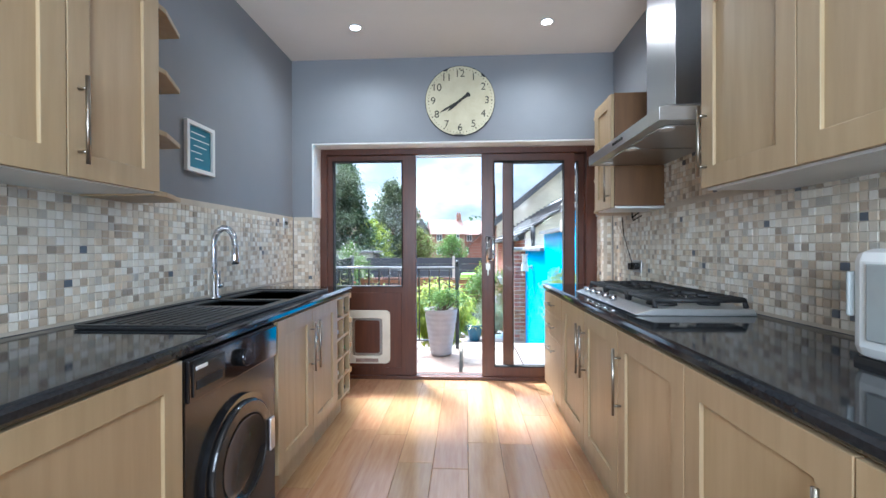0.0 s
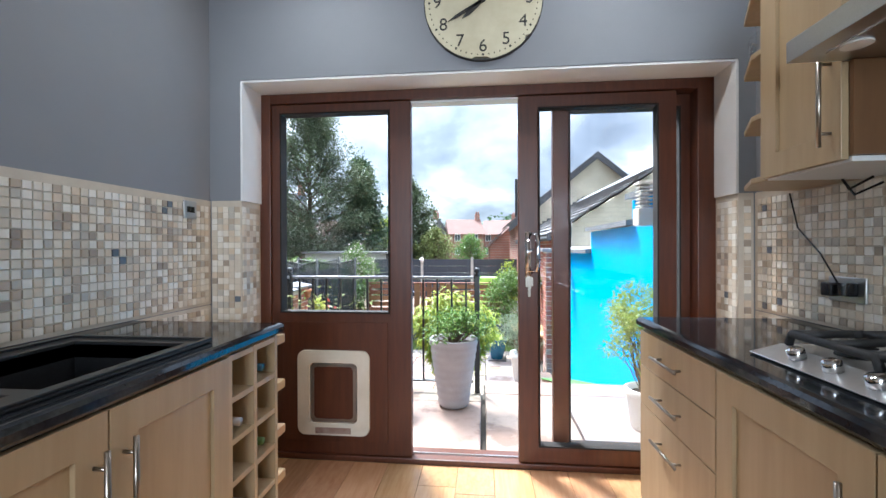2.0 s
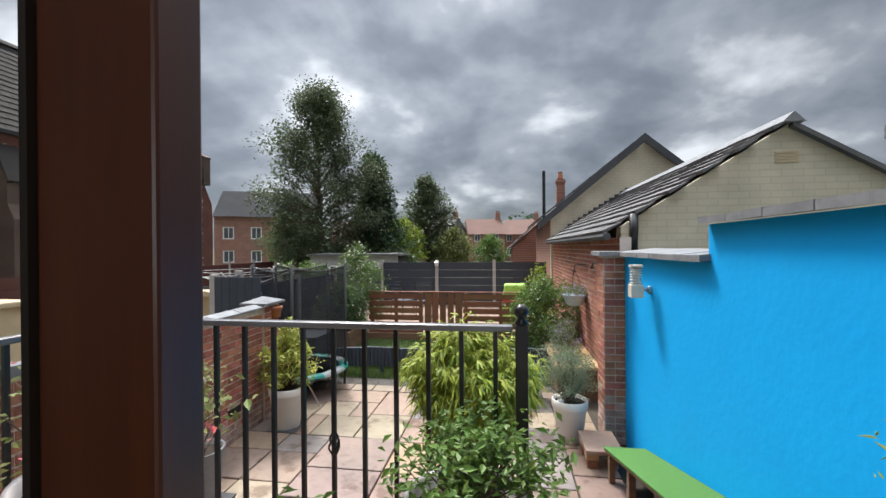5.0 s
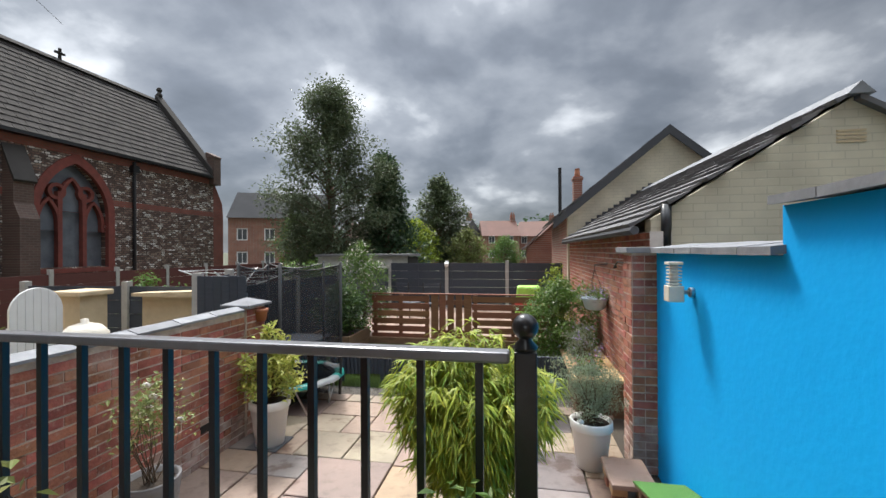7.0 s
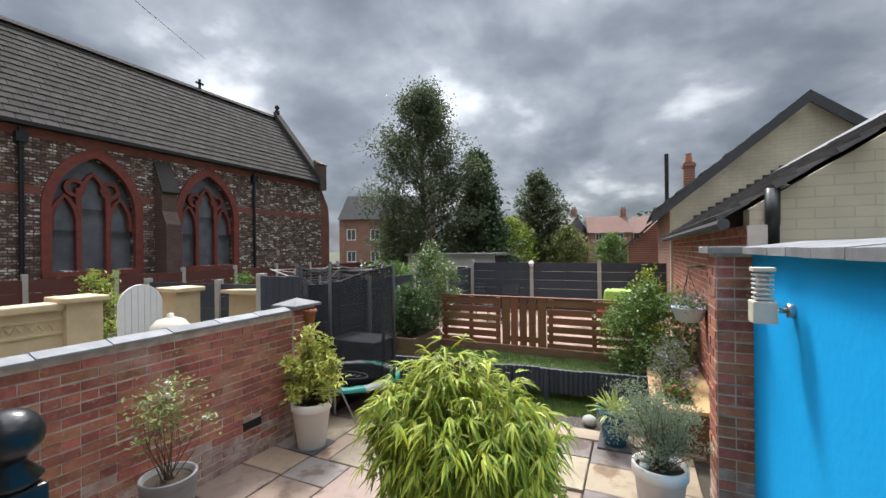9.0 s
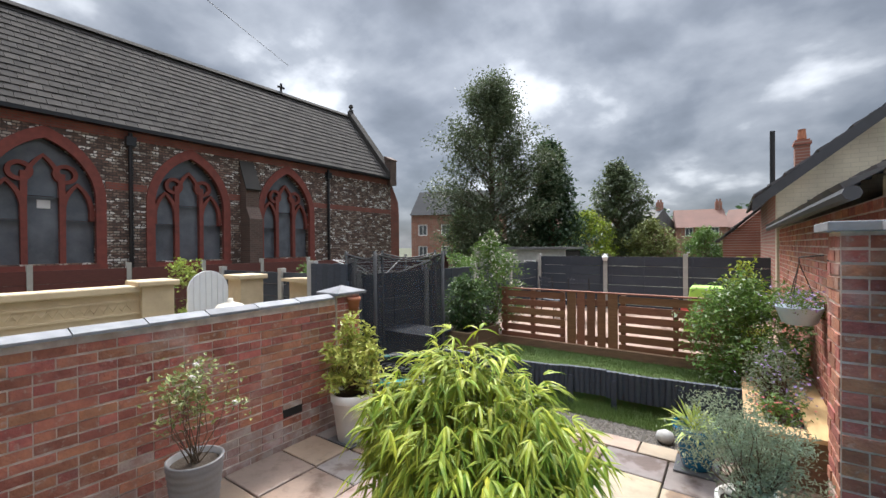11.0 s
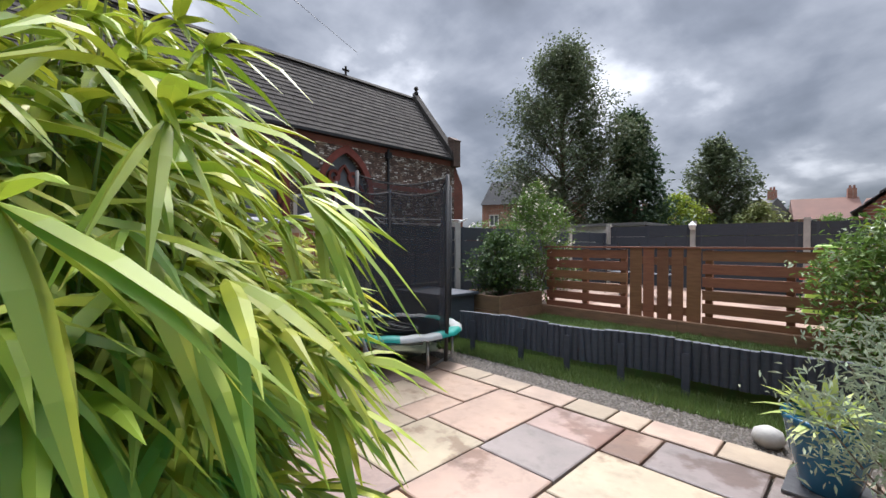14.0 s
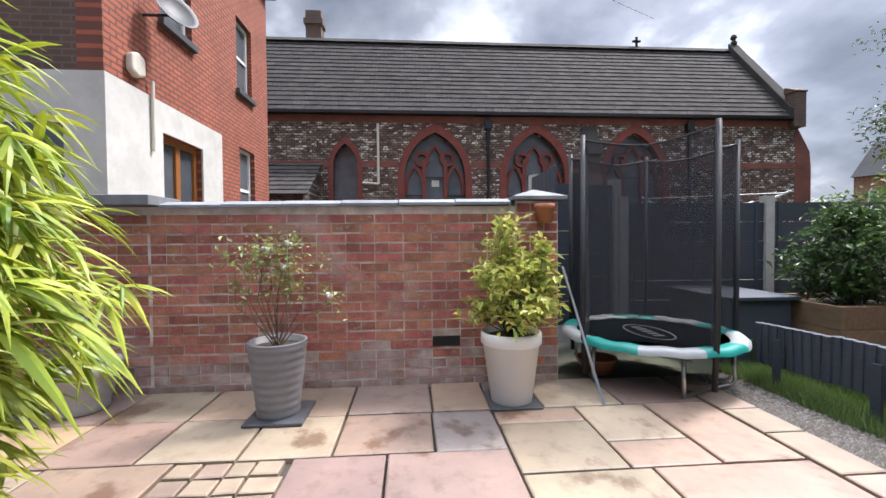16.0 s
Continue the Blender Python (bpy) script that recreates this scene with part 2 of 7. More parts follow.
M_BLACKGLOSS = material("gloss_black", (0.01, 0.01, 0.011), rough=0.08)
M_WHITEPL = material("white_plastic", (0.75, 0.75, 0.73), (0.7, 0.7, 0.68), rough=0.35)
M_CREAMPL = material("aged_white_plastic", (0.66, 0.62, 0.53), (0.58, 0.53, 0.43), rough=0.45, scale=9)
M_DOORWOOD = material("mahogany_foil", (0.095, 0.028, 0.011), (0.062, 0.018, 0.008), rough=0.38, scale=6, stretch=(7, 7, 0.6))
M_GLASS = glass_material("clear_glass")
M_PLANK = material("oak_laminate", (0.40, 0.225, 0.11), (0.31, 0.16, 0.072), rough=0.2, scale=5, stretch=(9, 0.8, 1), piece=0.16)
M_CLOCK = material("aged_cream_paint", (0.60, 0.56, 0.40), (0.50, 0.45, 0.30), rough=0.6, scale=7)
M_INK = material("faded_black_ink", (0.03, 0.028, 0.025), rough=0.7)
M_TEAL = material("teal_print", (0.03, 0.20, 0.28), (0.025, 0.17, 0.25), rough=0.3)
M_WHITE = material("white_paint", (0.8, 0.8, 0.79), (0.76, 0.76, 0.75), rough=0.5)
M_MOSAIC = cells_material("stone_mosaic", ((0.0, (0.70, 0.62, 0.50)), (0.22, (0.82, 0.76, 0.65)), (0.42, (0.86, 0.82, 0.74)), (0.58, (0.52, 0.42, 0.31)), (0.72, (0.72, 0.60, 0.45)), (0.84, (0.54, 0.50, 0.43)), (0.94, (0.38, 0.31, 0.24)), (0.985, (0.13, 0.145, 0.17))), (0.031, 0.031, 0.031), 0.35)
M_GROUT = material("cream_grout", (0.60, 0.53, 0.43), rough=0.9, bump=0.1)
M_FLAG = material("indian_sandstone", (0.34, 0.235, 0.17), (0.20, 0.145, 0.112), rough=0.42, scale=1.6, detail=9, bump=0.25, bscale=14, piece=0.2)
M_FLAG_BUFF = material("buff_sandstone", (0.34, 0.275, 0.19), (0.22, 0.175, 0.125), rough=0.42, scale=1.8, detail=9, bump=0.25, bscale=14, piece=0.18)
M_FLAG_GREY = material("grey_brown_sandstone", (0.25, 0.21, 0.19), (0.165, 0.14, 0.13), rough=0.4, scale=2.0, detail=9, bump=0.25, bscale=14, piece=0.18)


def stained(m, scale, lo, hi, tone, rough, amount=1.0):
    """Irregular stains over a material, with their own gloss."""
    N, L = m.node_tree.nodes, m.node_tree.links
    b = N["Principled BSDF"]
    src = b.inputs["Base Color"].links[0].from_socket
    g = N.new("ShaderNodeNewGeometry")
    nz = N.new("ShaderNodeTexNoise")
    nz.inputs["Scale"].default_value, nz.inputs["Detail"].default_value, nz.inputs["Roughness"].default_value = scale, 6.0, 0.6
    L.new(g.outputs["Position"], nz.inputs["Vector"])
    mr = N.new("ShaderNodeMapRange")
    mr.inputs["From Min"].default_value, mr.inputs["From Max"].default_value = lo, hi
    mr.inputs["To Max"].default_value = amount
    L.new(nz.outputs["Fac"], mr.inputs["Value"])
    mx = N.new("ShaderNodeMix"); mx.data_type = "RGBA"
    if tone[0] < 0:
        mx.blend_type, tone = "MULTIPLY", tuple(-v for v in tone)
    mx.inputs["B"].default_value = (*tone, 1)
    L.new(mr.outputs[0], mx.inputs["Factor"]); L.new(src, mx.inputs["A"])
    L.new(mx.outputs["Result"], b.inputs["Base Color"])
    rr = N.new("ShaderNodeMix")
    rr.inputs["A"].default_value, rr.inputs["B"].default_value = b.inputs["Roughness"].default_value, rough
    L.new(mr.outputs[0], rr.inputs["Factor"]); L.new(rr.outputs["Result"], b.inputs["Roughness"])


M_FLAG_PLUM = material("plum_sandstone", (0.30, 0.21, 0.172), (0.20, 0.148, 0.125), rough=0.4, scale=2.0, detail=9, bump=0.25, bscale=14, piece=0.16)
M_FLAG_OCHRE = material("ochre_sandstone", (0.38, 0.26, 0.155), (0.26, 0.18, 0.11), rough=0.42, scale=2.2, detail=9, bump=0.25, bscale=14, piece=0.14)
for m_ in (M_FLAG, M_FLAG_BUFF, M_FLAG_GREY, M_FLAG_PLUM, M_FLAG_OCHRE):
    stained(m_, 1.5, 0.565, 0.61, (-0.55, -0.45, -0.40), 0.16)
    stained(m_, 9.0, 0.52, 0.75, (-0.62, -0.60, -0.58), 0.5, 0.8)
M_SETT = material("sandstone_sett", (0.30, 0.228, 0.16), (0.205, 0.152, 0.11), rough=0.6, scale=4, bump=0.3, bscale=20, piece=0.22)
M_JOINT = material("dark_joint_soil", (0.045, 0.038, 0.03), (0.06, 0.05, 0.036), rough=0.95, scale=12, bump=0.4)
M_BRICK = material("red_brick", (0.44, 0.168, 0.105), (0.26, 0.092, 0.062), rough=0.85, scale=12, detail=9, bump=0.9, bscale=45, piece=0.27)
stained(M_BRICK, 4.1, 0.5, 0.68, (-0.55, -0.5, -0.48), 0.9, 0.6)
stained(M_BRICK, 2.2, 0.56, 0.74, (0.52, 0.43, 0.37), 0.9, 0.55)
stained(M_BRICK, 24.0, 0.58, 0.70, (0.55, 0.46, 0.40), 0.9, 0.55)
M_BRICKW = material("weathered_brick", (0.25, 0.115, 0.085), (0.46, 0.38, 0.33), rough=0.9, scale=8, detail=9, bump=0.7, bscale=50, piece=0.25)
M_MORTAR = material("lime_mortar", (0.76, 0.67, 0.58), (0.42, 0.34, 0.28), rough=0.95, scale=7, bump=0.4)
M_MORTARW = material("pale_mortar", (0.62, 0.56, 0.5), (0.5, 0.44, 0.39), rough=0.95, scale=8)
M_BLUE = material("bright_blue_masonry_paint", (0.004, 0.38, 0.84), (0.004, 0.35, 0.79), rough=0.7, spec=0.2, scale=1.6, bump=0.25, bscale=18)
M_SLATE = material("grey_slate_coping", (0.24, 0.245, 0.255), (0.17, 0.175, 0.185), rough=0.65, spec=0.2, scale=7, bump=0.3, bscale=25, piece=0.15)
M_WETSLATE = material("dark_slate_offcut", (0.085, 0.088, 0.095), (0.055, 0.057, 0.062), rough=0.3, scale=9, bump=0.3, bscale=25)
M_CREAM = brick_material("cream_painted_brick", (0.60, 0.54, 0.40), (0.57, 0.51, 0.38), (0.5, 0.45, 0.33), axis="y", msize=0.006, rough=0.7, bump=0.35)
M_CREAMR = material("cream_render", (0.62, 0.50, 0.32), (0.50, 0.39, 0.25), rough=0.85, scale=4, bump=0.2)
M_FENCE = material("anthracite_fence_paint", (0.045, 0.055, 0.072), (0.034, 0.042, 0.056), rough=0.7, scale=6, stretch=(1, 1, 8), piece=0.12)
M_CONC = material("concrete_post", (0.42, 0.41, 0.38), (0.33, 0.32, 0.3), rough=0.9, scale=9, bump=0.3)
M_TIMBER = material("red_brown_stained_timber", (0.24, 0.105, 0.052), (0.17, 0.068, 0.034), rough=0.65, scale=5, stretch=(1, 8, 8), piece=0.18)
M_SLEEPER = material("weathered_sleeper", (0.22, 0.13, 0.07), (0.14, 0.085, 0.048), rough=0.8, scale=5, stretch=(1, 6, 6), bump=0.3, piece=0.15)
M_PINE = material("pale_pine_board", (0.50, 0.33, 0.16), (0.42, 0.26, 0.12), rough=0.6, scale=5, stretch=(6, 1, 6), piece=0.12)
M_BLACKIRON = material("black_gloss_iron_paint", (0.010, 0.010, 0.011), (0.016, 0.016, 0.017), rough=0.3, bump=0.08, bscale=90)
M_GALV = material("worn_grey_handrail", (0.25, 0.25, 0.26), (0.18, 0.18, 0.19), rough=0.3, metal=0.4, scale=9)
M_TURF = material("artificial_turf", (0.10, 0.26, 0.05), (0.07, 0.19, 0.035), rough=0.9, scale=60, bump=0.9, bscale=320)
M_GRASS = material("lawn_soil", (0.06, 0.12, 0.025), (0.08, 0.09, 0.03), rough=0.95, scale=9, bump=0.6, bscale=80)
M_BLADE = leaf_material("grass_blade", (0.08, 0.15, 0.03), (0.15, 0.20, 0.06), scale=6)
M_GRAVEL = material("grey_gravel", (0.21, 0.19, 0.165), (0.13, 0.115, 0.10), rough=0.85, scale=25, piece=0.3)
M_SOIL = material("potting_soil", (0.035, 0.024, 0.016), (0.055, 0.04, 0.028), rough=0.95, scale=40, bump=0.8)
M_POTW = material("white_pot", (0.84, 0.83, 0.79), (0.79, 0.78, 0.73), rough=0.45, scale=4)
M_POTG = material("grey_ridged_pot", (0.20, 0.19, 0.19), (0.16, 0.155, 0.155), rough=0.6, scale=8, bump=0.15)
M_POTLG = material("pale_grey_ridged_pot", (0.40, 0.37, 0.36), (0.34, 0.315, 0.31), rough=0.6, scale=8, bump=0.15)
M_POTB = material("blue_glazed_pot", (0.015, 0.11, 0.20), (0.012, 0.08, 0.15), rough=0.25, scale=6)
M_TERRA = material("terracotta", (0.42, 0.17, 0.09), (0.35, 0.13, 0.07), rough=0.8, scale=9)
M_BAMBOO = leaf_material("bamboo_leaf", (0.14, 0.25, 0.02), (0.45, 0.46, 0.04), scale=5)
M_CANE = material("bamboo_cane", (0.25, 0.26, 0.07), (0.2, 0.2, 0.05), rough=0.5)
M_STEM = material("woody_stem", (0.13, 0.085, 0.05), (0.09, 0.06, 0.04), rough=0.9, bump=0.4)
M_VARI = leaf_material("variegated_leaf", (0.27, 0.35, 0.05), (0.56, 0.53, 0.15), scale=14)
M_ROSELEAF = leaf_material("rose_leaf", (0.18, 0.24, 0.07), (0.27, 0.26, 0.09), scale=12)
M_LIME = leaf_material("lime_shrub_leaf", (0.26, 0.34, 0.05), (0.36, 0.42, 0.1), scale=10)
M_GREENLEAF = leaf_material("mid_green_leaf", (0.09, 0.17, 0.03), (0.15, 0.24, 0.05), scale=9)
M_DARKLEAF = leaf_material("dark_green_leaf", (0.035, 0.075, 0.02), (0.07, 0.12, 0.035), scale=4)
M_SILVER = leaf_material("silver_green_leaf", (0.20, 0.26, 0.16), (0.32, 0.37, 0.26), scale=10)
M_TREELEAF = leaf_material("tree_leaf", (0.08, 0.11, 0.05), (0.15, 0.18, 0.10), scale=1.2)
M_CONIF = leaf_material("conifer_leaf", (0.04, 0.08, 0.035), (0.065, 0.11, 0.05), scale=1.0)
M_GOLD = leaf_material("golden_hedge_leaf", (0.22, 0.30, 0.02), (0.30, 0.36, 0.04), scale=2)
M_PETALW = leaf_material("white_petal", (0.75, 0.66, 0.60), (0.8, 0.75, 0.7))
M_PETALP = leaf_material("lilac_petal", (0.32, 0.22, 0.5), (0.4, 0.3, 0.55))
M_PETALR = leaf_material("red_petal", (0.6, 0.06, 0.07), (0.65, 0.2, 0.2))
FLINT = ((0.0, (0.095, 0.058, 0.046)), (0.28, (0.165, 0.10, 0.073)), (0.52, (0.24, 0.17, 0.125)), (0.70, (0.34, 0.29, 0.24)), (0.87, (0.66, 0.63, 0.57)))
M_CHURCH = brick_material("church_rubble_wall", (0.2, 0.14, 0.1), (0.3, 0.25, 0.2), (0.06, 0.045, 0.038), bw=0.19, bh=0.09, axis="x", mix_dark=FLINT, msize=0.014)
M_CHURCHY = brick_material("church_rubble_gable", (0.2, 0.14, 0.1), (0.3, 0.25, 0.2), (0.06, 0.045, 0.038), bw=0.24, bh=0.11, axis="y", mix_dark=FLINT, msize=0.014)
M_REDB = brick_material("church_red_brick", (0.25, 0.075, 0.05), (0.20, 0.06, 0.042), (0.16, 0.09, 0.07), axis="x")
M_REDSTONE = material("red_sandstone_dressing", (0.225, 0.058, 0.042), (0.15, 0.042, 0.032), rough=0.85, scale=5, bump=0.3)
M_LEAD = material("dark_leaded_glass", (0.09, 0.10, 0.115), (0.16, 0.175, 0.195), rough=0.14, scale=1.5)
M_ROOF = material("dark_concrete_roof_tile", (0.042, 0.039, 0.037), (0.064, 0.058, 0.053), rough=0.9, spec=0.12, piece=0.15, scale=0.8, detail=9, bump=0.3, bscale=12)
M_ROOFS = material("grey_slate_roof", (0.105, 0.102, 0.104), (0.165, 0.16, 0.158), rough=0.7, spec=0.25, scale=1.2, detail=9, piece=0.2)
M_HOUSEX = brick_material("house_red_brick_x", (0.32, 0.12, 0.08), (0.26, 0.095, 0.065), (0.32, 0.25, 0.2), axis="x")
M_HOUSEY = brick_material("house_red_brick_y", (0.36, 0.10, 0.05), (0.29, 0.08, 0.04), (0.13, 0.05, 0.035), axis="y", msize=0.014, bump=0.9)
M_RENDER = material("weathered_white_render", (0.60, 0.59, 0.55), (0.47, 0.46, 0.42), rough=0.85, scale=3, detail=9, bump=0.25, bscale=30)
M_DARKB = brick_material("dark_brown_brick", (0.11, 0.065, 0.05), (0.08, 0.05, 0.04), (0.12, 0.09, 0.07), axis="x")
M_WINGLASS = material("window_glass_dark", (0.06, 0.07, 0.08), (0.12, 0.13, 0.14), rough=0.06, scale=0.7)
M_GROUND = material("rough_ground", (0.09, 0.085, 0.06), (0.06, 0.075, 0.035), rough=0.95, scale=0.7, detail=9, bump=0.5, bscale=6)
M_BAG = material("black_polythene", (0.008, 0.008, 0.009), rough=0.22, bump=0.9, bscale=11)
M_ASHBOARD = material("dark_grey_bargeboard", (0.06, 0.062, 0.068), rough=0.6)
M_BROWNFENCE = material("dark_red_fence_paint", (0.11, 0.032, 0.025), (0.085, 0.025, 0.02), rough=0.75, stretch=(1, 1, 5))
M_TEALPAD = material("teal_vinyl_pad", (0.01, 0.25, 0.21), (0.012, 0.22, 0.18), rough=0.4)
M_GREYPAD = material("grey_vinyl_pad", (0.35, 0.37, 0.36), (0.30, 0.31, 0.3), rough=0.45)
M_MAT = material("black_jumping_mat", (0.014, 0.014, 0.015), rough=0.7)
M_ORANGE = material("oak_brown_upvc", (0.33, 0.13, 0.035), (0.27, 0.10, 0.028), rough=0.4, stretch=(6, 6, 1))
M_SPOT = emitter("lit_spot_lens", (1.0, 0.96, 0.9), 10)


# ---- mesh helpers ----
class Build:
    """Collects shapes into one mesh."""

    def __init__(self):
        self.v, self.f, self.mi, self.cur = [], [], [], 0

    def add(self, vs, fs):
        o = len(self.v)
        self.v += [tuple(p) for p in vs]
        self.f += [tuple(i + o for i in f) for f in fs]
        self.mi += [self.cur] * len(fs)
        return self

    def box(self, x0, y0, z0, x1, y1, z1):
        return self.add([(x0, y0, z0), (x1, y0, z0), (x1, y1, z0), (x0, y1, z0), (x0, y0, z1), (x1, y0, z1), (x1, y1, z1), (x0, y1, z1)],
                        [(3, 2, 1, 0), (4, 5, 6, 7), (0, 1, 5, 4), (1, 2, 6, 5), (2, 3, 7, 6), (3, 0, 4, 7)])

    def prism(self, pts, axis, a, b):
        """A polygon in the plane across axis, pushed from a to b."""
        def place(p, w):
            return {"x": (w, p[0], p[1]), "y": (p[0], w, p[1]), "z": (p[0], p[1], w)}[axis]
        n = len(pts)
        return self.add([place(p, a) for p in pts] + [place(p, b) for p in pts],
                        [tuple(range(n))[::-1], tuple(range(n, 2 * n))] + [(i, (i + 1) % n, n + (i + 1) % n, n + i) for i in range(n)])

    def lathe(self, profile, c=(0, 0, 0), n=28):
        vs, fs = [], []
        for r, z in profile:
            vs += [(c[0] + r * math.cos(2 * math.pi * k / n), c[1] + r * math.sin(2 * math.pi * k / n), c[2] + z) for k in range(n)]
        for j in range(len(profile) - 1):
            fs += [(j * n + k, j * n + (k + 1) % n, (j + 1) * n + (k + 1) % n, (j + 1) * n + k) for k in range(n)]
        if profile[0][0] > 1e-6:
            fs.append(tuple(range(n))[::-1])
        if profile[-1][0] > 1e-6:
            fs.append(tuple(range((len(profile) - 1) * n, len(profile) * n)))
        return self.add(vs, fs)

    def tube(self, pts, r, n=8, r2=None):
        """A round bar along points; r2 is the radius at its end."""
        pts = [Vector(p) for p in pts]
        vs, fs, up = [], [], None
        for i, p in enumerate(pts):
            d = (pts[min(i + 1, len(pts) - 1)] - pts[max(i - 1, 0)]).normalized()
            if up is None:
                up = d.orthogonal().normalized()
            up = (up - d * up.dot(d)).normalized()
            s = d.cross(up)
            rr = r if r2 is None else r + (r2 - r) * i / (len(pts) - 1)
            vs += [p + (up * math.cos(2 * math.pi * k / n) + s * math.sin(2 * math.pi * k / n)) * rr for k in range(n)]
        for j in range(len(pts) - 1):
            fs += [(j * n + k, j * n + (k + 1) % n, (j + 1) * n + (k + 1) % n, (j + 1) * n + k) for k in range(n)]
        fs += [tuple(range(n))[::-1], tuple(range((len(pts) - 1) * n, len(pts) * n))]
        return self.add(vs, fs)

    def disc(self, c, axis, r, a, b, n=32):
        pts = [(c[0] + r * math.cos(2 * math.pi * k / n), c[1] + r * math.sin(2 * math.pi * k / n)) for k in range(n)]
        return self.prism(pts, axis, a, b)

    def holed(self, axis, us, vs, holes, a, b):
        """A slab across axis from a to b over the spans us, vs, with rectangular holes (u0, v0, u1, v1) through it."""
        cu = sorted(set([*us, *[h[0] for h in holes], *[h[2] for h in holes]]))
        cv = sorted(set([*vs, *[h[1] for h in holes], *[h[3] for h in holes]]))
        solid = lambda i, j: 0 <= i < len(cu) - 1 and 0 <= j < len(cv) - 1 and not any(
            h[0] <= (cu[i] + cu[i + 1]) / 2 <= h[2] and h[1] <= (cv[j] + cv[j + 1]) / 2 <= h[3] for h in holes)
        P = lambda u, v, w: {"x": (w, u, v), "y": (u, w, v), "z": (u, v, w)}[axis]
        for i in range(len(cu) - 1):
            for j in range(len(cv) - 1):
                if not solid(i, j):
                    continue
                u0, u1, v0, v1 = cu[i], cu[i + 1], cv[j], cv[j + 1]
                for w in (a, b):
                    self.add([P(u0, v0, w), P(u1, v0, w), P(u1, v1, w), P(u0, v1, w)], [(0, 1, 2, 3)])
                for di, dj, e in ((-1, 0, (u0, v0, u0, v1)), (1, 0, (u1, v0, u1, v1)), (0, -1, (u0, v0, u1, v0)), (0, 1, (u0, v1, u1, v1))):
                    if not solid(i + di, j + dj):
                        self.add([P(e[0], e[1], a), P(e[2], e[3], a), P(e[2], e[3], b), P(e[0], e[1], b)], [(0, 1, 2, 3)])
        return self

    def mesh(self, name, mats, smooth=False):
        me = bpy.data.meshes.new(name)
        me.from_pydata(self.v, [], self.f)
        for m in (mats if isinstance(mats, (list, tuple)) else [mats]):
            me.materials.append(m)
        if any(self.mi):
            me.polygons.foreach_set("material_index", self.mi)
        bm = bmesh.new()
        bm.from_mesh(me)
        bmesh.ops.remove_doubles(bm, verts=bm.verts, dist=1e-5)
        bmesh.ops.recalc_face_normals(bm, faces=bm.faces)
        bm.to_mesh(me)
        bm.free()
        if smooth:
            me.shade_smooth()
        return me

    def out(self, name, mats, parent=None, bevel=0.0, smooth=False, label="", category="", group="", kind=""):
        ob = new(name, self.mesh(name, mats, smooth))
        ob.parent = parent
        if bevel:
            md = ob.modifiers.new("edge", "BEVEL")
            md.width, md.segments, md.limit_method = bevel, 2, "ANGLE"
        return tagged(ob, label, category, group, kind)


def raw(name, vs, fs, mats, parent=None, smooth=False, **tags):
    """A mesh with no cleaning, for leaves and grass."""
    me = bpy.data.meshes.new(name)
    me.from_pydata(vs, [], fs)
    me.materials.append(mats)
    if smooth:
        me.shade_smooth()
    ob = new(name, me)
    ob.parent = parent
    return tagged(ob, **tags)


def thing(name, x, y, z, label, category, group="", rz=0):
    ob = new(name)
    ob.matrix_world = pose(x, y, z, 0, 0, rz)
    return tagged(ob, label, category, group)


def pieces(name, parent, mesh, places):
    for p in places:
        o = new(name, mesh)
        o.parent = parent
        o.matrix_basis = p if isinstance(p, Matrix) else Matrix.Translation(p)


P = -0.98  # level of the lower patio

# ---- kitchen shell ----
W, E_, END = -1.10, 1.575, 3.22
Build().box(W - 0.25, -2.2, -0.12, E_ + 0.25, 3.55, -0.012).out("floor", M_GAP, label="oak laminate floor of long planks", kind="structure")
floor = bpy.data.objects["floor"]
Build().box(W - 0.2, -2.2, 0, W, 3.55, 2.75).out("wall_west", M_WALL, label="matt grey-blue painted kitchen wall", kind="structure")
Build().box(E_, -2.2, 0, E_ + 0.2, 3.55, 2.75).out("wall_east", M_WALL, label="matt grey-blue painted kitchen wall", kind="structure")
# Unseen window opening, added so the kitchen gets light from behind.
SOUTH = (-0.55, 1.0, 1.05, 2.15)  # x0, z0, x1, z1
Build().holed("y", (W, E_), (0, 2.75), [SOUTH], -2.3, -2.1).out("wall_south", M_WALL, label="plain grey painted kitchen wall with added unseen window", kind="structure")
Build().holed("y", (SOUTH[0], SOUTH[2]), (SOUTH[1], SOUTH[3]), [(SOUTH[0] + .06, SOUTH[1] + .06, .22, SOUTH[3] - .06), (.28, SOUTH[1] + .06, SOUTH[2] - .06, SOUTH[3] - .06)], -2.24, -2.18).out("window_south", M_WHITE, label="added white window frame, unseen", kind="structure")
# Added fill lamp in that opening, brightens the tiles.
fill_lamp = bpy.data.lights.new("south_fill", "AREA")
fill_lamp.shape, fill_lamp.size, fill_lamp.size_y, fill_lamp.energy, fill_lamp.color = "RECTANGLE", 1.5, 1.1, 21, (0.9, 0.96, 1.0)
new("south_fill", fill_lamp).matrix_world = look((0.25, -2.17, 1.55), (0.25, 0.0, 1.45))
OX0, OX1, OZ = -0.93, 1.50, 2.05
Build().holed("y", (W, E_), (0, 2.75), [(OX0, -0.1, OX1, OZ)], END, 3.55).out("wall_north", M_WALL, label="grey-blue end wall round wide door opening", kind="structure")
Build().box(W - 0.2, -2.3, 2.75, E_ + 0.2, 3.55, 2.9).out("ceiling", M_CEIL, label="plain white painted ceiling", kind="structure")
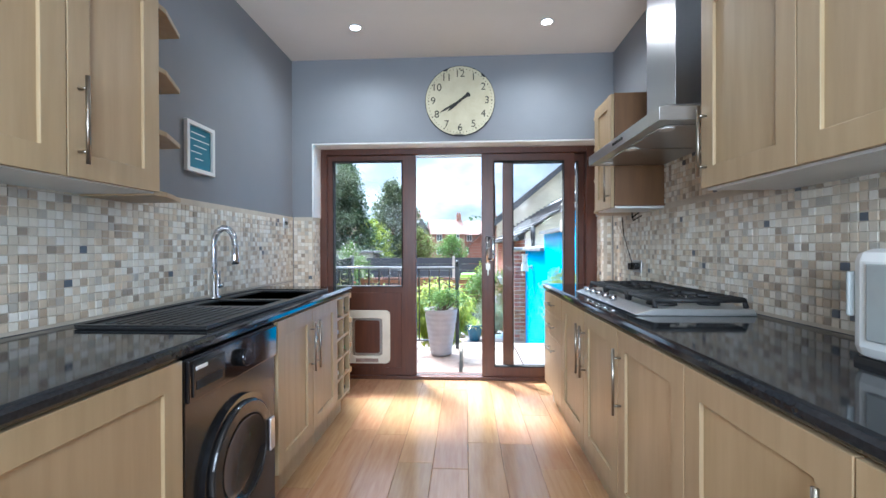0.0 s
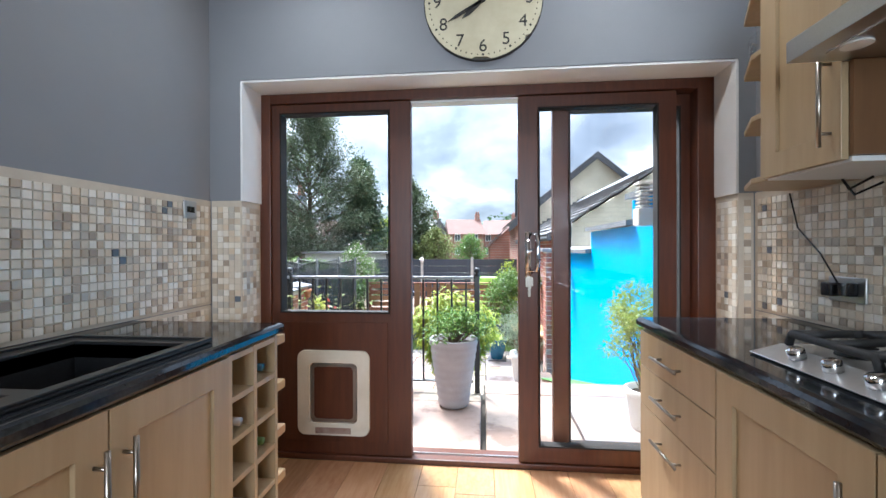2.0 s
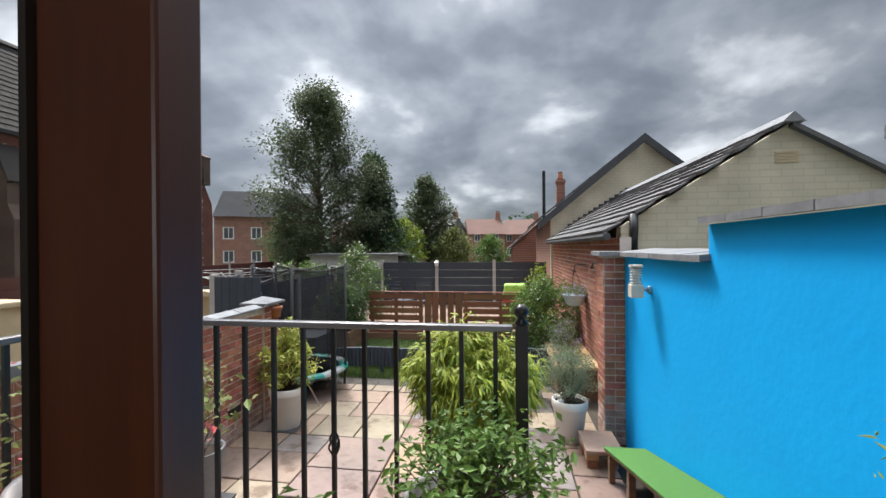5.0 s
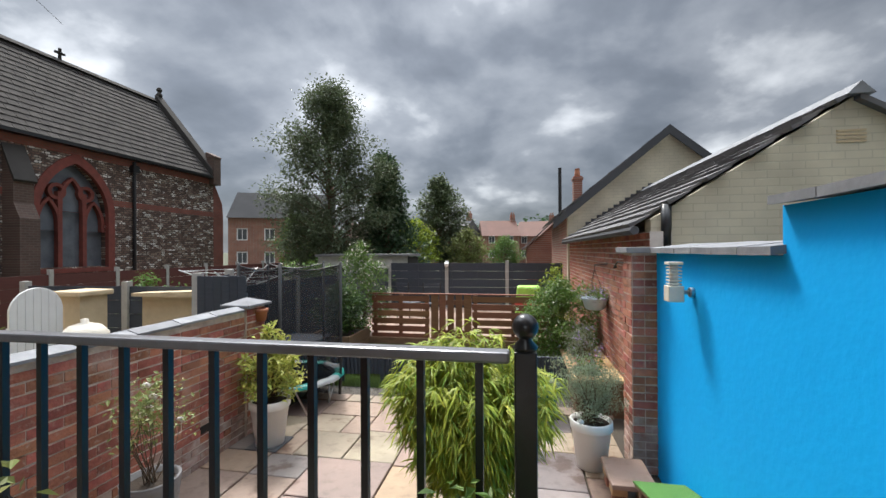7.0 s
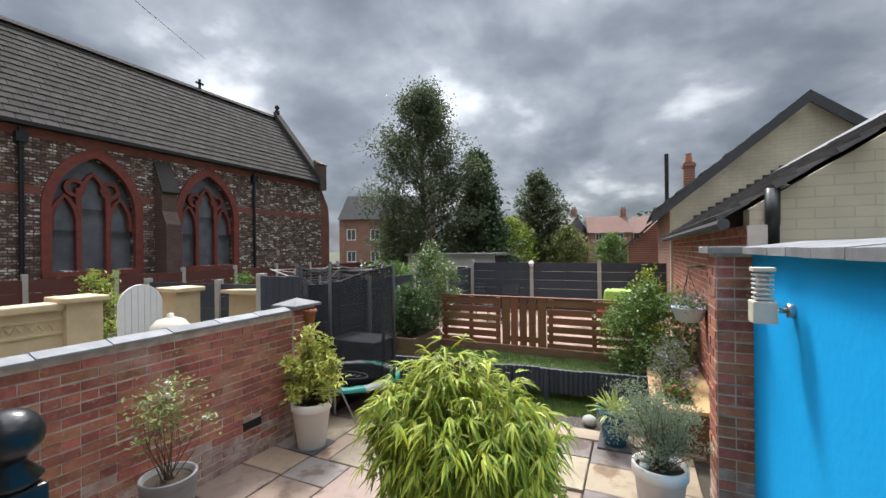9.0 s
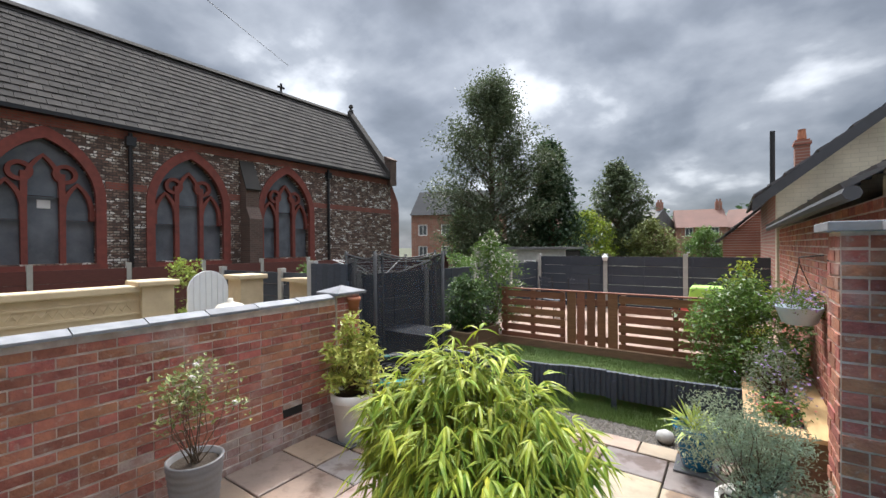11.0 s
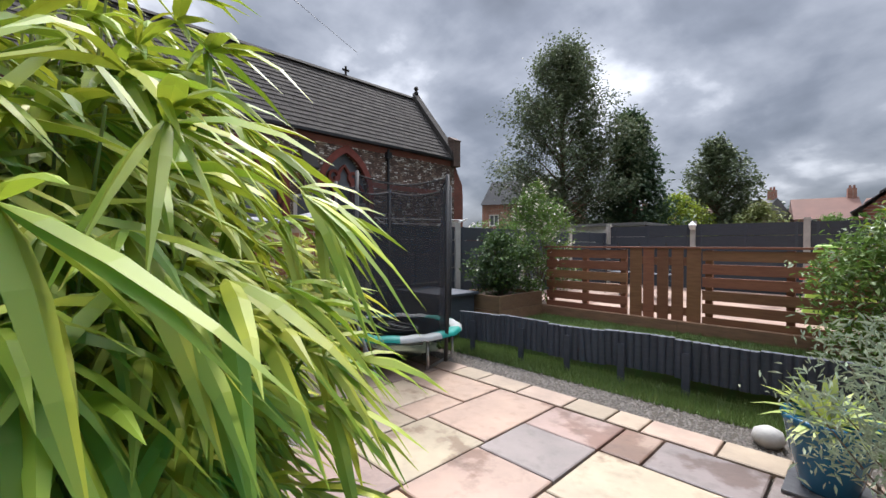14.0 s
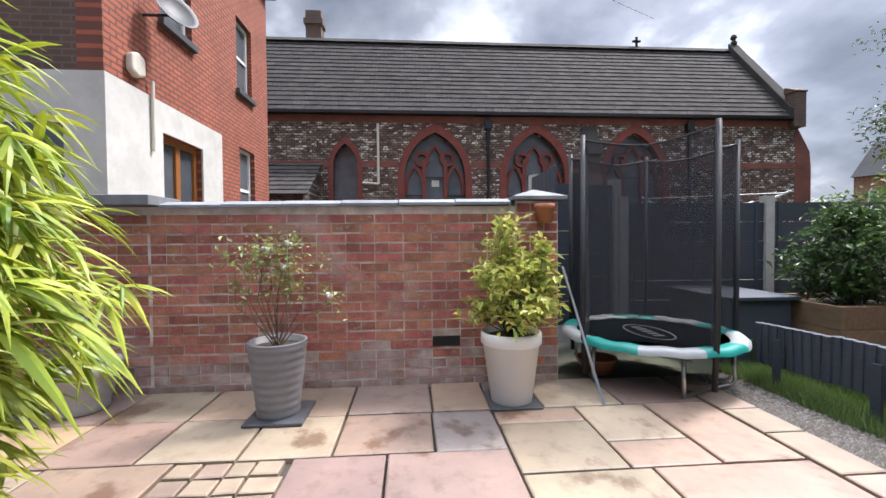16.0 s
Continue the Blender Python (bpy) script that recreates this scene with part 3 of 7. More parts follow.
# upper storey of the own house
Build().box(W - 0.2, -2.3, 2.9, E_ + 0.2, 3.56, 5.6).out("wall_upper", M_HOUSEY, label="red brick upper wall of house", kind="structure")

# reveal lining, white
tr = Build().box(OX0 - 0.002, END + 0.004, OZ - 0.012, OX1, 3.40, OZ - 0.001)
tr.box(OX0 + 0.001, END - 0.003, 1.425, OX0 + 0.012, 3.40, OZ - 0.012).box(OX1 - 0.012, END - 0.003, 1.425, OX1 - 0.001, 3.40, OZ - 0.012)
tr.out("trim_reveal", M_WHITE, label="white plastered door reveal", kind="structure")


def downlight(x, y):
    ob = thing("ceiling_spotlight", x, y, 2.75, "small round recessed ceiling spotlight, lit", "spotlight", "ceiling spotlights")
    Build().lathe([(0.045, -0.004), (0.05, -0.008), (0.042, -0.01), (0.033, -0.003)]).out("bezel", M_WHITEPL, ob, smooth=True)
    Build().lathe([(0.0, -0.0055), (0.032, -0.005)]).out("lens", M_SPOT, ob)
    d = bpy.data.lights.new("spot_beam", "SPOT")
    d.energy, d.spot_size, d.spot_blend, d.shadow_soft_size, d.color = 6, radians(165), 1.0, 0.04, (1.0, 0.95, 0.88)
    o = new("spot_beam", d)
    o.parent = ob
    o.matrix_basis = pose(0, 0, -0.03)


for sx in (-0.42, 0.94):
    # Front pair is real; the pair at y -0.9 is unseen, added to brighten.
    for sy in (2.72, -0.9):
        downlight(sx, sy)

# ---- patio doors ----
doors = thing("patio_door", 0, 3.44, 0.0, "mahogany brown framed patio door, middle leaf slid open", "door")


def dbox(name, m, *b, bevel=0.004, **k):
    x0, y0, z0, x1, y1, z1 = b
    return Build().box(x0, y0 - 3.44, z0, x1, y1 - 3.44, z1).out(name, m, doors, bevel=bevel, **k)


dbox("outer_jamb", M_DOORWOOD, OX0, 3.40, 0, OX0 + 0.065, 3.54, OZ - 0.012)
dbox("outer_jamb", M_DOORWOOD, OX1 - 0.09, 3.40, 0, OX1, 3.54, OZ - 0.012)
dbox("head", M_DOORWOOD, OX0 + 0.065, 3.40, 1.985, OX1 - 0.09, 3.54, OZ - 0.012)
dbox("threshold", M_DOORWOOD, OX0 + 0.065, 3.40, 0, OX1 - 0.09, 3.54, 0.028)
dbox("threshold_track", M_STEEL, OX0 + 0.065, 3.46, 0.028, OX1 - 0.09, 3.468, 0.036, bevel=0)
dbox("head_track", M_WHITEPL, -0.07, 3.43, 1.972, 0.51, 3.50, 1.984, bevel=0)


def leaf(x0, x1, y0, y1, s0, s1, zb, zt, glass_from=None):
    b = Build().holed("y", (x0, x1), (0.03, 1.983), [(x0 + s0, zb, x1 - s1, zt)], y0 - 3.44, y1 - 3.44)
    b.out("leaf_frame", M_DOORWOOD, doors, bevel=0.004)
    g = Build().holed("y", (x0 + s0, x1 - s1), (zb, zt), [(x0 + s0 + .008, zb + .008, x1 - s1 - .008, zt - .008)], y0 - 3.446, y1 - 3.434)
    g.out("gasket", M_GAP, doors)
    ym = (y0 + y1) / 2 - 3.44
    o = Build().box(x0 + s0 + .004, ym - .003, zb + .004, x1 - s1 - .004, ym + .003, zt - .004).out("pane", M_GLASS, doors)
    o.visible_shadow = False


leaf(-0.865, -0.07, 3.415, 3.47, 0.05, 0.118, 0.815, 1.935)
leaf(0.51, 1.315, 3.415, 3.46, 0.105, 0.09, 0.115, 1.92)
leaf(0.70, 1.41, 3.475, 3.525, 0.085, 0.05, 0.10, 1.92)
# lower panel mouldings round the cat flap
dbox("lower_panel", M_DOORWOOD, -0.80, 3.409, 0.10, -0.20, 3.4145, 0.765, bevel=0.003)
# handle and keys
h = Build().box(0.545, -0.034, 1.02, 0.575, -0.026, 1.26)
h.tube([(0.575, -0.03, 1.25), (0.60, -0.075, 1.245), (0.605, -0.085, 1.2), (0.605, -0.085, 1.1), (0.60, -0.075, 1.055), (0.575, -0.03, 1.05)], 0.009, 8)
h.tube([(0.558, -0.045, 1.14), (0.585, -0.05, 1.17)], 0.006, 6)
h.out("handle", M_CHROME, doors, smooth=True, label="chrome pull handle")
k = Build().tube([(0.558, -0.036, 1.035), (0.558, -0.06, 1.03)], 0.006, 6)
for i, (a, l) in enumerate(((-0.012, .05), (0.004, .06), (0.014, .045), (0.0, .1))):
    k.box(0.556 + a, -0.058 - .004 * i, 1.02 - l, 0.568 + a, -0.055 - .004 * i, 1.02)
k.disc((0.56, 1.012), "y", 0.016, -0.062, -0.058, 14)
k.out("keys", M_HANDLE, doors, label="bunch of keys in lock")

# cat flap
cat = thing("cat_flap", -0.505, 3.409, 0.375, "aged white plastic cat flap in wooden panel", "cat flap")


def rounded(w, h_, r, n=5):
    pts = []
    for cx, cz, a0 in ((w - r, h_ - r, 0), (-w + r, h_ - r, 90), (-w + r, -h_ + r, 180), (w - r, -h_ + r, 270)):
        pts += [(cx + r * math.cos(radians(a0 + 90 * i / n)), cz + r * math.sin(radians(a0 + 90 * i / n))) for i in range(n + 1)]
    return pts


def ring(outer, inner, axis, a, b, build=None):
    build = build or Build()
    n = len(outer)
    P3 = lambda p, w: {"x": (w, p[0], p[1]), "y": (p[0], w, p[1]), "z": (p[0], p[1], w)}[axis]
    vs = [P3(p, a) for p in outer] + [P3(p, a) for p in inner] + [P3(p, b) for p in outer] + [P3(p, b) for p in inner]
    fs = []
    for i in range(n):
        j = (i + 1) % n
        fs += [(i, j, n + j, n + i), (2 * n + i, 3 * n + i, 3 * n + j, 2 * n + j), (i, 2 * n + i, 2 * n + j, j), (n + i, n + j, 3 * n + j, 3 * n + i)]
    return build.add(vs, fs)


ring(rounded(0.205, 0.235, 0.045), rounded(0.135, 0.165, 0.03), "y", -0.018, 0.0).out("surround", M_CREAMPL, cat, bevel=0.004)
Build().prism(rounded(0.134, 0.164, 0.03), "y", -0.008, -0.002).out("flap", M_DOORWOOD, cat)
ring(rounded(0.132, 0.162, 0.03), rounded(0.112, 0.145, 0.022), "y", -0.013, -0.008).out("flap_edge", M_STEEL, cat)
Build().box(-0.1, -0.022, -0.222, 0.1, -0.018, -0.19).out("worn_base", M_BRICKW, cat, label="scuffed dirty lower lip")

# clock
clk = thing("wall_clock", 0.325, END, 2.375, "large round aged cream wall clock with black numerals", "clock")
b = Build()
pts = []
for i in range(96):
    a = 2 * math.pi * i / 96
    r = 0.285 - (0.012 if i in (70, 71, 72, 73, 12, 13, 30, 31, 85) else 0) - 0.002 * random.random()
    pts.append((r * math.cos(a), r * math.sin(a)))
b.prism(pts, "y", -0.022, -0.001)
b.out("face", [M_CLOCK], clk)
ring([(0.289 * math.cos(2 * math.pi * i / 64), 0.289 * math.sin(2 * math.pi * i / 64)) for i in range(64)], [(0.281 * math.cos(2 * math.pi * i / 64), 0.281 * math.sin(2 * math.pi * i / 64)) for i in range(64)], "y", -0.019, -0.0015).out("rim", M_INK, clk)
for i in range(1, 13):
    a = radians(90 - 30 * i)
    cu = bpy.data.curves.new("numeral", "FONT")
    cu.body, cu.size, cu.align_x, cu.align_y, cu.extrude = str(i), 0.085, "CENTER", "CENTER", 0.0008
    cu.materials.append(M_INK)
    o = new("numeral", cu)
    o.parent = clk
    o.matrix_basis = pose(0.222 * math.cos(a), -0.0235, 0.222 * math.sin(a), 90)
b = Build()
for i in range(60):
    a = 2 * math.pi * i / 60
    r = 0.262
    s = 0.0035 if i % 5 else 0.006
    b.disc((r * math.cos(a), r * math.sin(a)), "y", s, -0.0235, -0.0221, 8)
b.out("minute_marks", M_INK, clk, kind="stuff")
b = Build()
for a, l, w in ((radians(90 - 30 * 7.65), 0.135, 0.007), (radians(90 - 6 * 40), 0.2, 0.005)):
    d, s = Vector((math.cos(a), math.sin(a))), Vector((-math.sin(a), math.cos(a)))
    b.prism([tuple(-d * 0.09 + s * w), tuple(-d * 0.09 - s * w), tuple(d * l * .7 - s * w * 1.6), tuple(d * l), tuple(d * l * .7 + s * w * 1.6)], "y", -0.03, -0.027)
    b.disc(tuple(-d * 0.085), "y", 0.013, -0.031, -0.027, 16)
b.disc((0, 0), "y", 0.012, -0.033, -0.022, 16)
b.out("clock_hand", M_INK, clk)

# ---- base units ----
FRONT_L, FRONT_R = -0.485, 0.985


def shaker(parent, side, y0, y1, z0, z1, handle=None, depth=0.02, x=None):
    """A shaker door facing the aisle; side +1 faces +x. handle: 'lo' or 'hi' for the vertical bar's y side."""
    x = x if x is not None else (FRONT_L if side > 0 else FRONT_R)
    e, r = 0.002, 0.075
    holder = new("cabinet_door")
    holder.parent = parent
    x1 = x + side * depth
    Build().holed("x", (y0 + e, y1 - e), (z0, z1), [(y0 + r, z0 + r, y1 - r, z1 - r)], x, x1).out("door_frame", M_MAPLE, holder, bevel=0.002)
    Build().box(min(x, x + side * 0.009), y0 + r, z0 + r, max(x, x + side * 0.009), y1 - r, z1 - r).out("door_panel", M_MAPLE, holder)
    if handle:
        yh = y0 + 0.035 if handle == "lo" else y1 - 0.035
        zc = z1 - 0.2 if z0 < 1 else z0 + 0.17
        bar_handle(holder, x1, side, yh, zc, 0.26)
    return holder


def bar_handle(parent, x, side, y, zc, length, horizontal=False):
    b = Build()
    xo = x + side * 0.03
    if horizontal:
        b.tube([(xo, y - length / 2, zc), (xo, y + length / 2, zc)], 0.006, 10)
        for s in (-.36, .36):
            b.tube([(x, y + s * length, zc), (xo, y + s * length, zc)], 0.0045, 8)
    else:
        b.tube([(xo, y, zc - length / 2), (xo, y, zc + length / 2)], 0.006, 10)
        for s in (-.36, .36):
            b.tube([(x, y, zc + s * length), (xo, y, zc + s * length)], 0.0045, 8)
    b.out("handle", M_HANDLE, parent, smooth=True, label="satin nickel bar handle")


def base_unit(side, y0, y1, doors_, label, cat="cabinet", top=0.843):
    x_in = W + 0.01 if side > 0 else E_ - 0.01
    xf = FRONT_L if side > 0 else FRONT_R
    ob = thing("base_cabinet", 0, 0, 0, label, cat, "kitchen base cabinets")
    a, c = sorted((x_in, xf - side * 0.002))
    Build().box(a, y0, 0.15, c, y1, top).out("body", M_MAPLE, ob)
    a, c = sorted((x_in, xf - side * 0.045))
    Build().box(a, y0, 0, c, y1, 0.15).out("plinth", M_MAPLE, ob)
    for d in doors_:
        shaker(ob, side, d[0], d[1], 0.155, 0.838, d[2])
    return ob


base_unit(1, 1.565, 2.40, [(1.565, 1.985, "hi"), (1.985, 2.40, "lo")], "maple shaker base cabinet with two doors under sink", top=0.66)
base_unit(1, 0.35, 0.95, [(0.35, 0.95, "lo")], "maple shaker base cabinet under black worktop")
base_unit(1, -0.85, 0.35, [(-0.25, 0.35, "lo"), (-0.85, -0.25, "hi")], "maple shaker base cabinet under black worktop")
base_unit(1, -2.05, -0.85, [(-1.45, -0.85, "lo"), (-2.05, -1.45, "hi")], "maple shaker base cabinet under black worktop")
base_unit(-1, 1.46, 2.40, [(1.93, 2.40, "lo"), (1.46, 1.93, "hi")], "maple shaker base cabinet with two doors under hob")
base_unit(-1, 0.46, 1.46, [(0.96, 1.46, "hi"), (0.46, 0.96, "lo")], "maple shaker base cabinet under black worktop")
base_unit(-1, -0.54, 0.46, [(-0.04, 0.46, "hi"), (-0.54, -0.04, "lo")], "maple shaker base cabinet under black worktop")
base_unit(-1, -2.05, -0.54, [(-1.3, -0.54, "hi"), (-2.05, -1.3, "lo")], "maple shaker base cabinet under black worktop")

dr = thing("drawer_unit", 0, 0, 0, "maple three drawer kitchen unit with bar handles", "drawers", "kitchen base cabinets")
Build().box(FRONT_R + 0.002, 2.40, 0.15, E_ - 0.01, 2.955, 0.843).out("body", M_MAPLE, dr)
Build().box(FRONT_R + 0.045, 2.40, 0, E_ - 0.01, 2.955, 0.15).out("plinth", M_MAPLE, dr)
for z0, z1 in ((0.70, 0.838), (0.545, 0.696), (0.155, 0.541)):
    Build().box(FRONT_R - 0.02, 2.403, z0, FRONT_R, 2.952, z1).out("drawer_front", M_MAPLE, dr, bevel=0.002)
    bar_handle(dr, FRONT_R - 0.02, -1, 2.68, (z0 + z1) / 2 if z0 > .5 else z1 - 0.08, 0.2, True)

# wine rack at the end of the sink run
wr = thing("wine_rack", 0, 0, 0, "maple open wine rack with square cells", "wine rack", "kitchen base cabinets")
b = Build()
y0, y1 = 2.405, 2.69
for yy in (y0, (y0 + y1) / 2, y1):
    b.box(W + 0.01, yy - 0.009, 0.15, FRONT_L + 0.02, yy + 0.009, 0.843)
for i in range(6):
    zz = 0.159 + i * 0.1345
    b.box(W + 0.01, y0, zz - 0.009, FRONT_L + 0.018, y1, zz + 0.009)
b.box(W + 0.01, y0, 0, FRONT_L - 0.045, y1, 0.15)
b.out("rack", M_MAPLE, wr)
Build().box(W + 0.02, y1 + .0095, 0.12, FRONT_L + .012, y1 + .02, 0.842).out("end_panel", M_MAPLE, wr)
for zz in (0.80, 0.62, 0.44, 0.26):
    Build().box(W + 0.1, y1 + .0205, zz, FRONT_L + .014, y1 + .085, zz + .035).out("ledge", M_PINE, wr, bevel=.004)
Build().box(W + 0.012, y0 + .01, 0.16, W + 0.03, y1 - .01, 0.84).out("back_panel", M_MAPLE_DK, wr)
for yy, zz, m in ((2.48, 0.63, M_STEEL), (2.62, 0.77, M_POTB), (2.62, 0.22, M_INK), (2.48, 0.36, M_WHITEPL), (2.62, 0.5, M_GREENLEAF)):
    bt = thing("wine_bottle", FRONT_L - 0.12, yy, zz - 0.02, "small bottle lying in wine rack cell", "bottle", "bottles in the wine rack")
    Build().lathe([(0.0, -0.1), (0.034, -0.1), (0.036, -0.09), (0.036, 0.05), (0.014, 0.09), (0.014, 0.125), (0.0, 0.126)], n=16).out("bottle", m, bt, smooth=True)
    bt.matrix_world = pose(FRONT_L - 0.12, yy, zz - 0.0265, 0, 90, 0)

# washing machine
wm = thing("washing_machine", 0, 0, 0, "dark graphite front-loading washing machine under worktop", "washing machine")
Build().box(W + 0.06, 0.962, 0.012, FRONT_L + 0.012, 1.553, 0.835).out("body", M_WASH, wm, bevel=0.008)
Build().box(FRONT_L + 0.0125, 0.97, 0.70, FRONT_L + 0.024, 1.545, 0.83).out("control_panel", M_BLACKGLOSS, wm, bevel=0.004)
Build().box(FRONT_L + 0.024, 0.985, 0.715, FRONT_L + 0.029, 1.15, 0.815).out("soap_drawer", M_WASH, wm, bevel=0.004)
Build().box(FRONT_L + 0.029, 1.0, 0.735, FRONT_L + 0.032, 1.13, 0.762).out("drawer_grip", M_GAP, wm)
Build().box(FRONT_L + 0.029, 0.995, 0.795, FRONT_L + 0.031, 1.05, 0.806).out("badge", M_WHITEPL, wm)
Build().disc((1.26, 0.765), "x", 0.032, FRONT_L + 0.024, FRONT_L + 0.05).out("dial", M_BLACKGLOSS, wm, bevel=0.004)
Build().box(FRONT_L + 0.024, 1.34, 0.735, FRONT_L + 0.0255, 1.5, 0.80).out("display", M_BLACKGLOSS, wm)
cy, cz = 1.2575, 0.40
circ = lambda r: [(cy + r * math.cos(2 * math.pi * i / 48), cz + r * math.sin(2 * math.pi * i / 48)) for i in range(48)]
ring(circ(0.225), circ(0.205), "x", FRONT_L + 0.012, FRONT_L + 0.03).out("door_trim", M_BLACKGLOSS, wm)
ring(circ(0.203), circ(0.15), "x", FRONT_L + 0.012, FRONT_L + 0.045).out("door_ring", M_WASH, wm, bevel=0.008)
g = Build()
n = 32
vs, fs = [], []
for j in range(6):
    r = 0.15 * math.cos(j / 5 * math.pi / 2 * 0.97)
    vs += [(FRONT_L + 0.03 + 0.03 * math.sin(j / 5 * math.pi / 2) * -1 + 0.012, cy + r * math.cos(2 * math.pi * i / n), cz + r * math.sin(2 * math.pi * i / n)) for i in range(n)]
for j in range(5):
    fs += [(j * n + i, j * n + (i + 1) % n, (j + 1) * n + (i + 1) % n, (j + 1) * n + i) for i in range(n)]
g.add(vs, fs)
g.out("door_glass", M_BLACKGLOSS, wm, smooth=True)
Build().box(FRONT_L + 0.045, 1.42, 0.34, FRONT_L + 0.056, 1.46, 0.47).out("door_catch", M_STEEL, wm, bevel=0.004)
Build().box(W + 0.01, 1.5535, 0, FRONT_L - 0.01, 1.5645, 0.843).out("filler_panel", M_GAP, wm)

# ---- worktops with cut-outs ----
TZ0, TZ1 = 0.845, 0.885
BIG, SMALL = (-0.93, 1.94, -0.575, 2.34), (-0.93, 1.68, -0.60, 1.90)


def nosing(b, x, side, y0, y1):
    pts = [(x, TZ0), (x + side * .012, TZ0 + .003), (x + side * .02, TZ0 + .012), (x + side * .02, TZ1 - .012), (x + side * .012, TZ1 - .003), (x, TZ1)]
    b.prism(pts, "y", y0, y1)


b = Build().holed("z", (W, -0.475), (-2.09, 2.735), [BIG, SMALL], TZ0, TZ1)
nosing(b, -0.475, 1, -2.09, 2.735)
b.out("worktop_west", M_TOP, label="gloss black speckled worktop with rounded edge", category="worktop")
b = Build().box(0.98, -2.09, TZ0, E_, 2.985, TZ1)
nosing(b, 0.98, -1, -2.09, 2.985)
b.out("worktop_east", M_TOP, label="gloss black speckled worktop with rounded edge", category="worktop")

# sink
sk = thing("kitchen_sink", 0, 0, 0, "black composite one and a half bowl sink with drainer", "sink")
b = Build().holed("z", (-1.0, -0.52), (1.15, 2.40), [BIG, SMALL], TZ1 + .001, TZ1 + .009)
b.out("rim", M_SINK, sk, bevel=0.004)
b = Build()
for (x0, y0, x1, y1), dep in ((BIG, .19), (SMALL, .13)):
    z = TZ1 + .008
    for q in (((x0, y0), (x1, y0)), ((x1, y0), (x1, y1)), ((x1, y1), (x0, y1)), ((x0, y1), (x0, y0))):
        (ax, ay), (bx, by) = q
        b.add([(ax, ay, z), (bx, by, z), (bx, by, z - dep), (ax, ay, z - dep)], [(0, 1, 2, 3)])
    b.add([(x0, y0, z - dep), (x1, y0, z - dep), (x1, y1, z - dep), (x0, y1, z - dep)], [(0, 1, 2, 3)])
b.out("bowls", M_SINK, sk)
b = Build()
for i in range(9):
    xx = -0.93 + i * 0.042
    b.box(xx, 1.2, TZ1 + .009, xx + .014, 1.62, TZ1 + .013)
b.box(-1.0, 1.15, TZ1 + .009, -0.985, 2.4, TZ1 + .016).box(-0.535, 1.15, TZ1 + .009, -0.52, 2.4, TZ1 + .016)
b.box(-0.985, 1.15, TZ1 + .009, -0.535, 1.165, TZ1 + .016).box(-0.985, 2.385, TZ1 + .009, -0.535, 2.4, TZ1 + .016)
b.out("drainer_ribs", M_SINK, sk, bevel=0.003)

tap = thing("kitchen_tap", -0.965, 1.9, TZ1 + .01, "chrome spring neck kitchen mixer tap", "tap")
Build().lathe([(0.028, 0), (0.028, 0.012), (0.021, 0.02), (0.021, 0.13), (0.017, 0.14), (0.012, 0.145)]).out("stem", M_CHROME, tap, smooth=True)
arch = [(0, 0, 0.13 + 0.02 * i) for i in range(9)] + [(0.075 - 0.075 * math.cos(a), -0.03 + 0.03 * math.cos(a), 0.29 + 0.085 * math.sin(a)) for a in [math.pi * i / 10 for i in range(1, 11)]]
Build().tube(arch, 0.009, 10).out("neck", M_CHROME, tap, smooth=True)
co = []
L_ = len(arch) - 1
for i in range(40 * 9):
    u = i / (40 * 9 - 1) * L_
    k0 = min(int(u), L_ - 1)
    p = Vector(arch[k0]).lerp(Vector(arch[k0 + 1]), u - k0)
    a = i / 9 * 2 * math.pi
    d = (Vector(arch[k0 + 1]) - Vector(arch[k0])).normalized()
    s = Vector((0.37, 0.93, 0)).normalized()
    co.append(p + (s * math.cos(a) + d.cross(s) * math.sin(a)) * 0.0145)
Build().tube(co, 0.0028, 5).out("spring", M_CHROME, tap, smooth=True)
Build().lathe([(0.012, 0.0), (0.016, -0.01), (0.017, -0.06), (0.02, -0.075), (0.02, -0.1), (0.015, -0.103)], (0.15, -0.06, 0.29), 18).out("spray_head", M_CHROME, tap, smooth=True)
b = Build().tube([(0.0, 0.02, 0.07), (0.0, 0.055, 0.07)], 0.016, 12)
b.tube([(0, 0.048, 0.075), (0.0, 0.055, 0.15)], 0.005, 8)
b.out("lever", M_CHROME, tap, smooth=True)

# ---- mosaic splashback ----
TP = 0.031


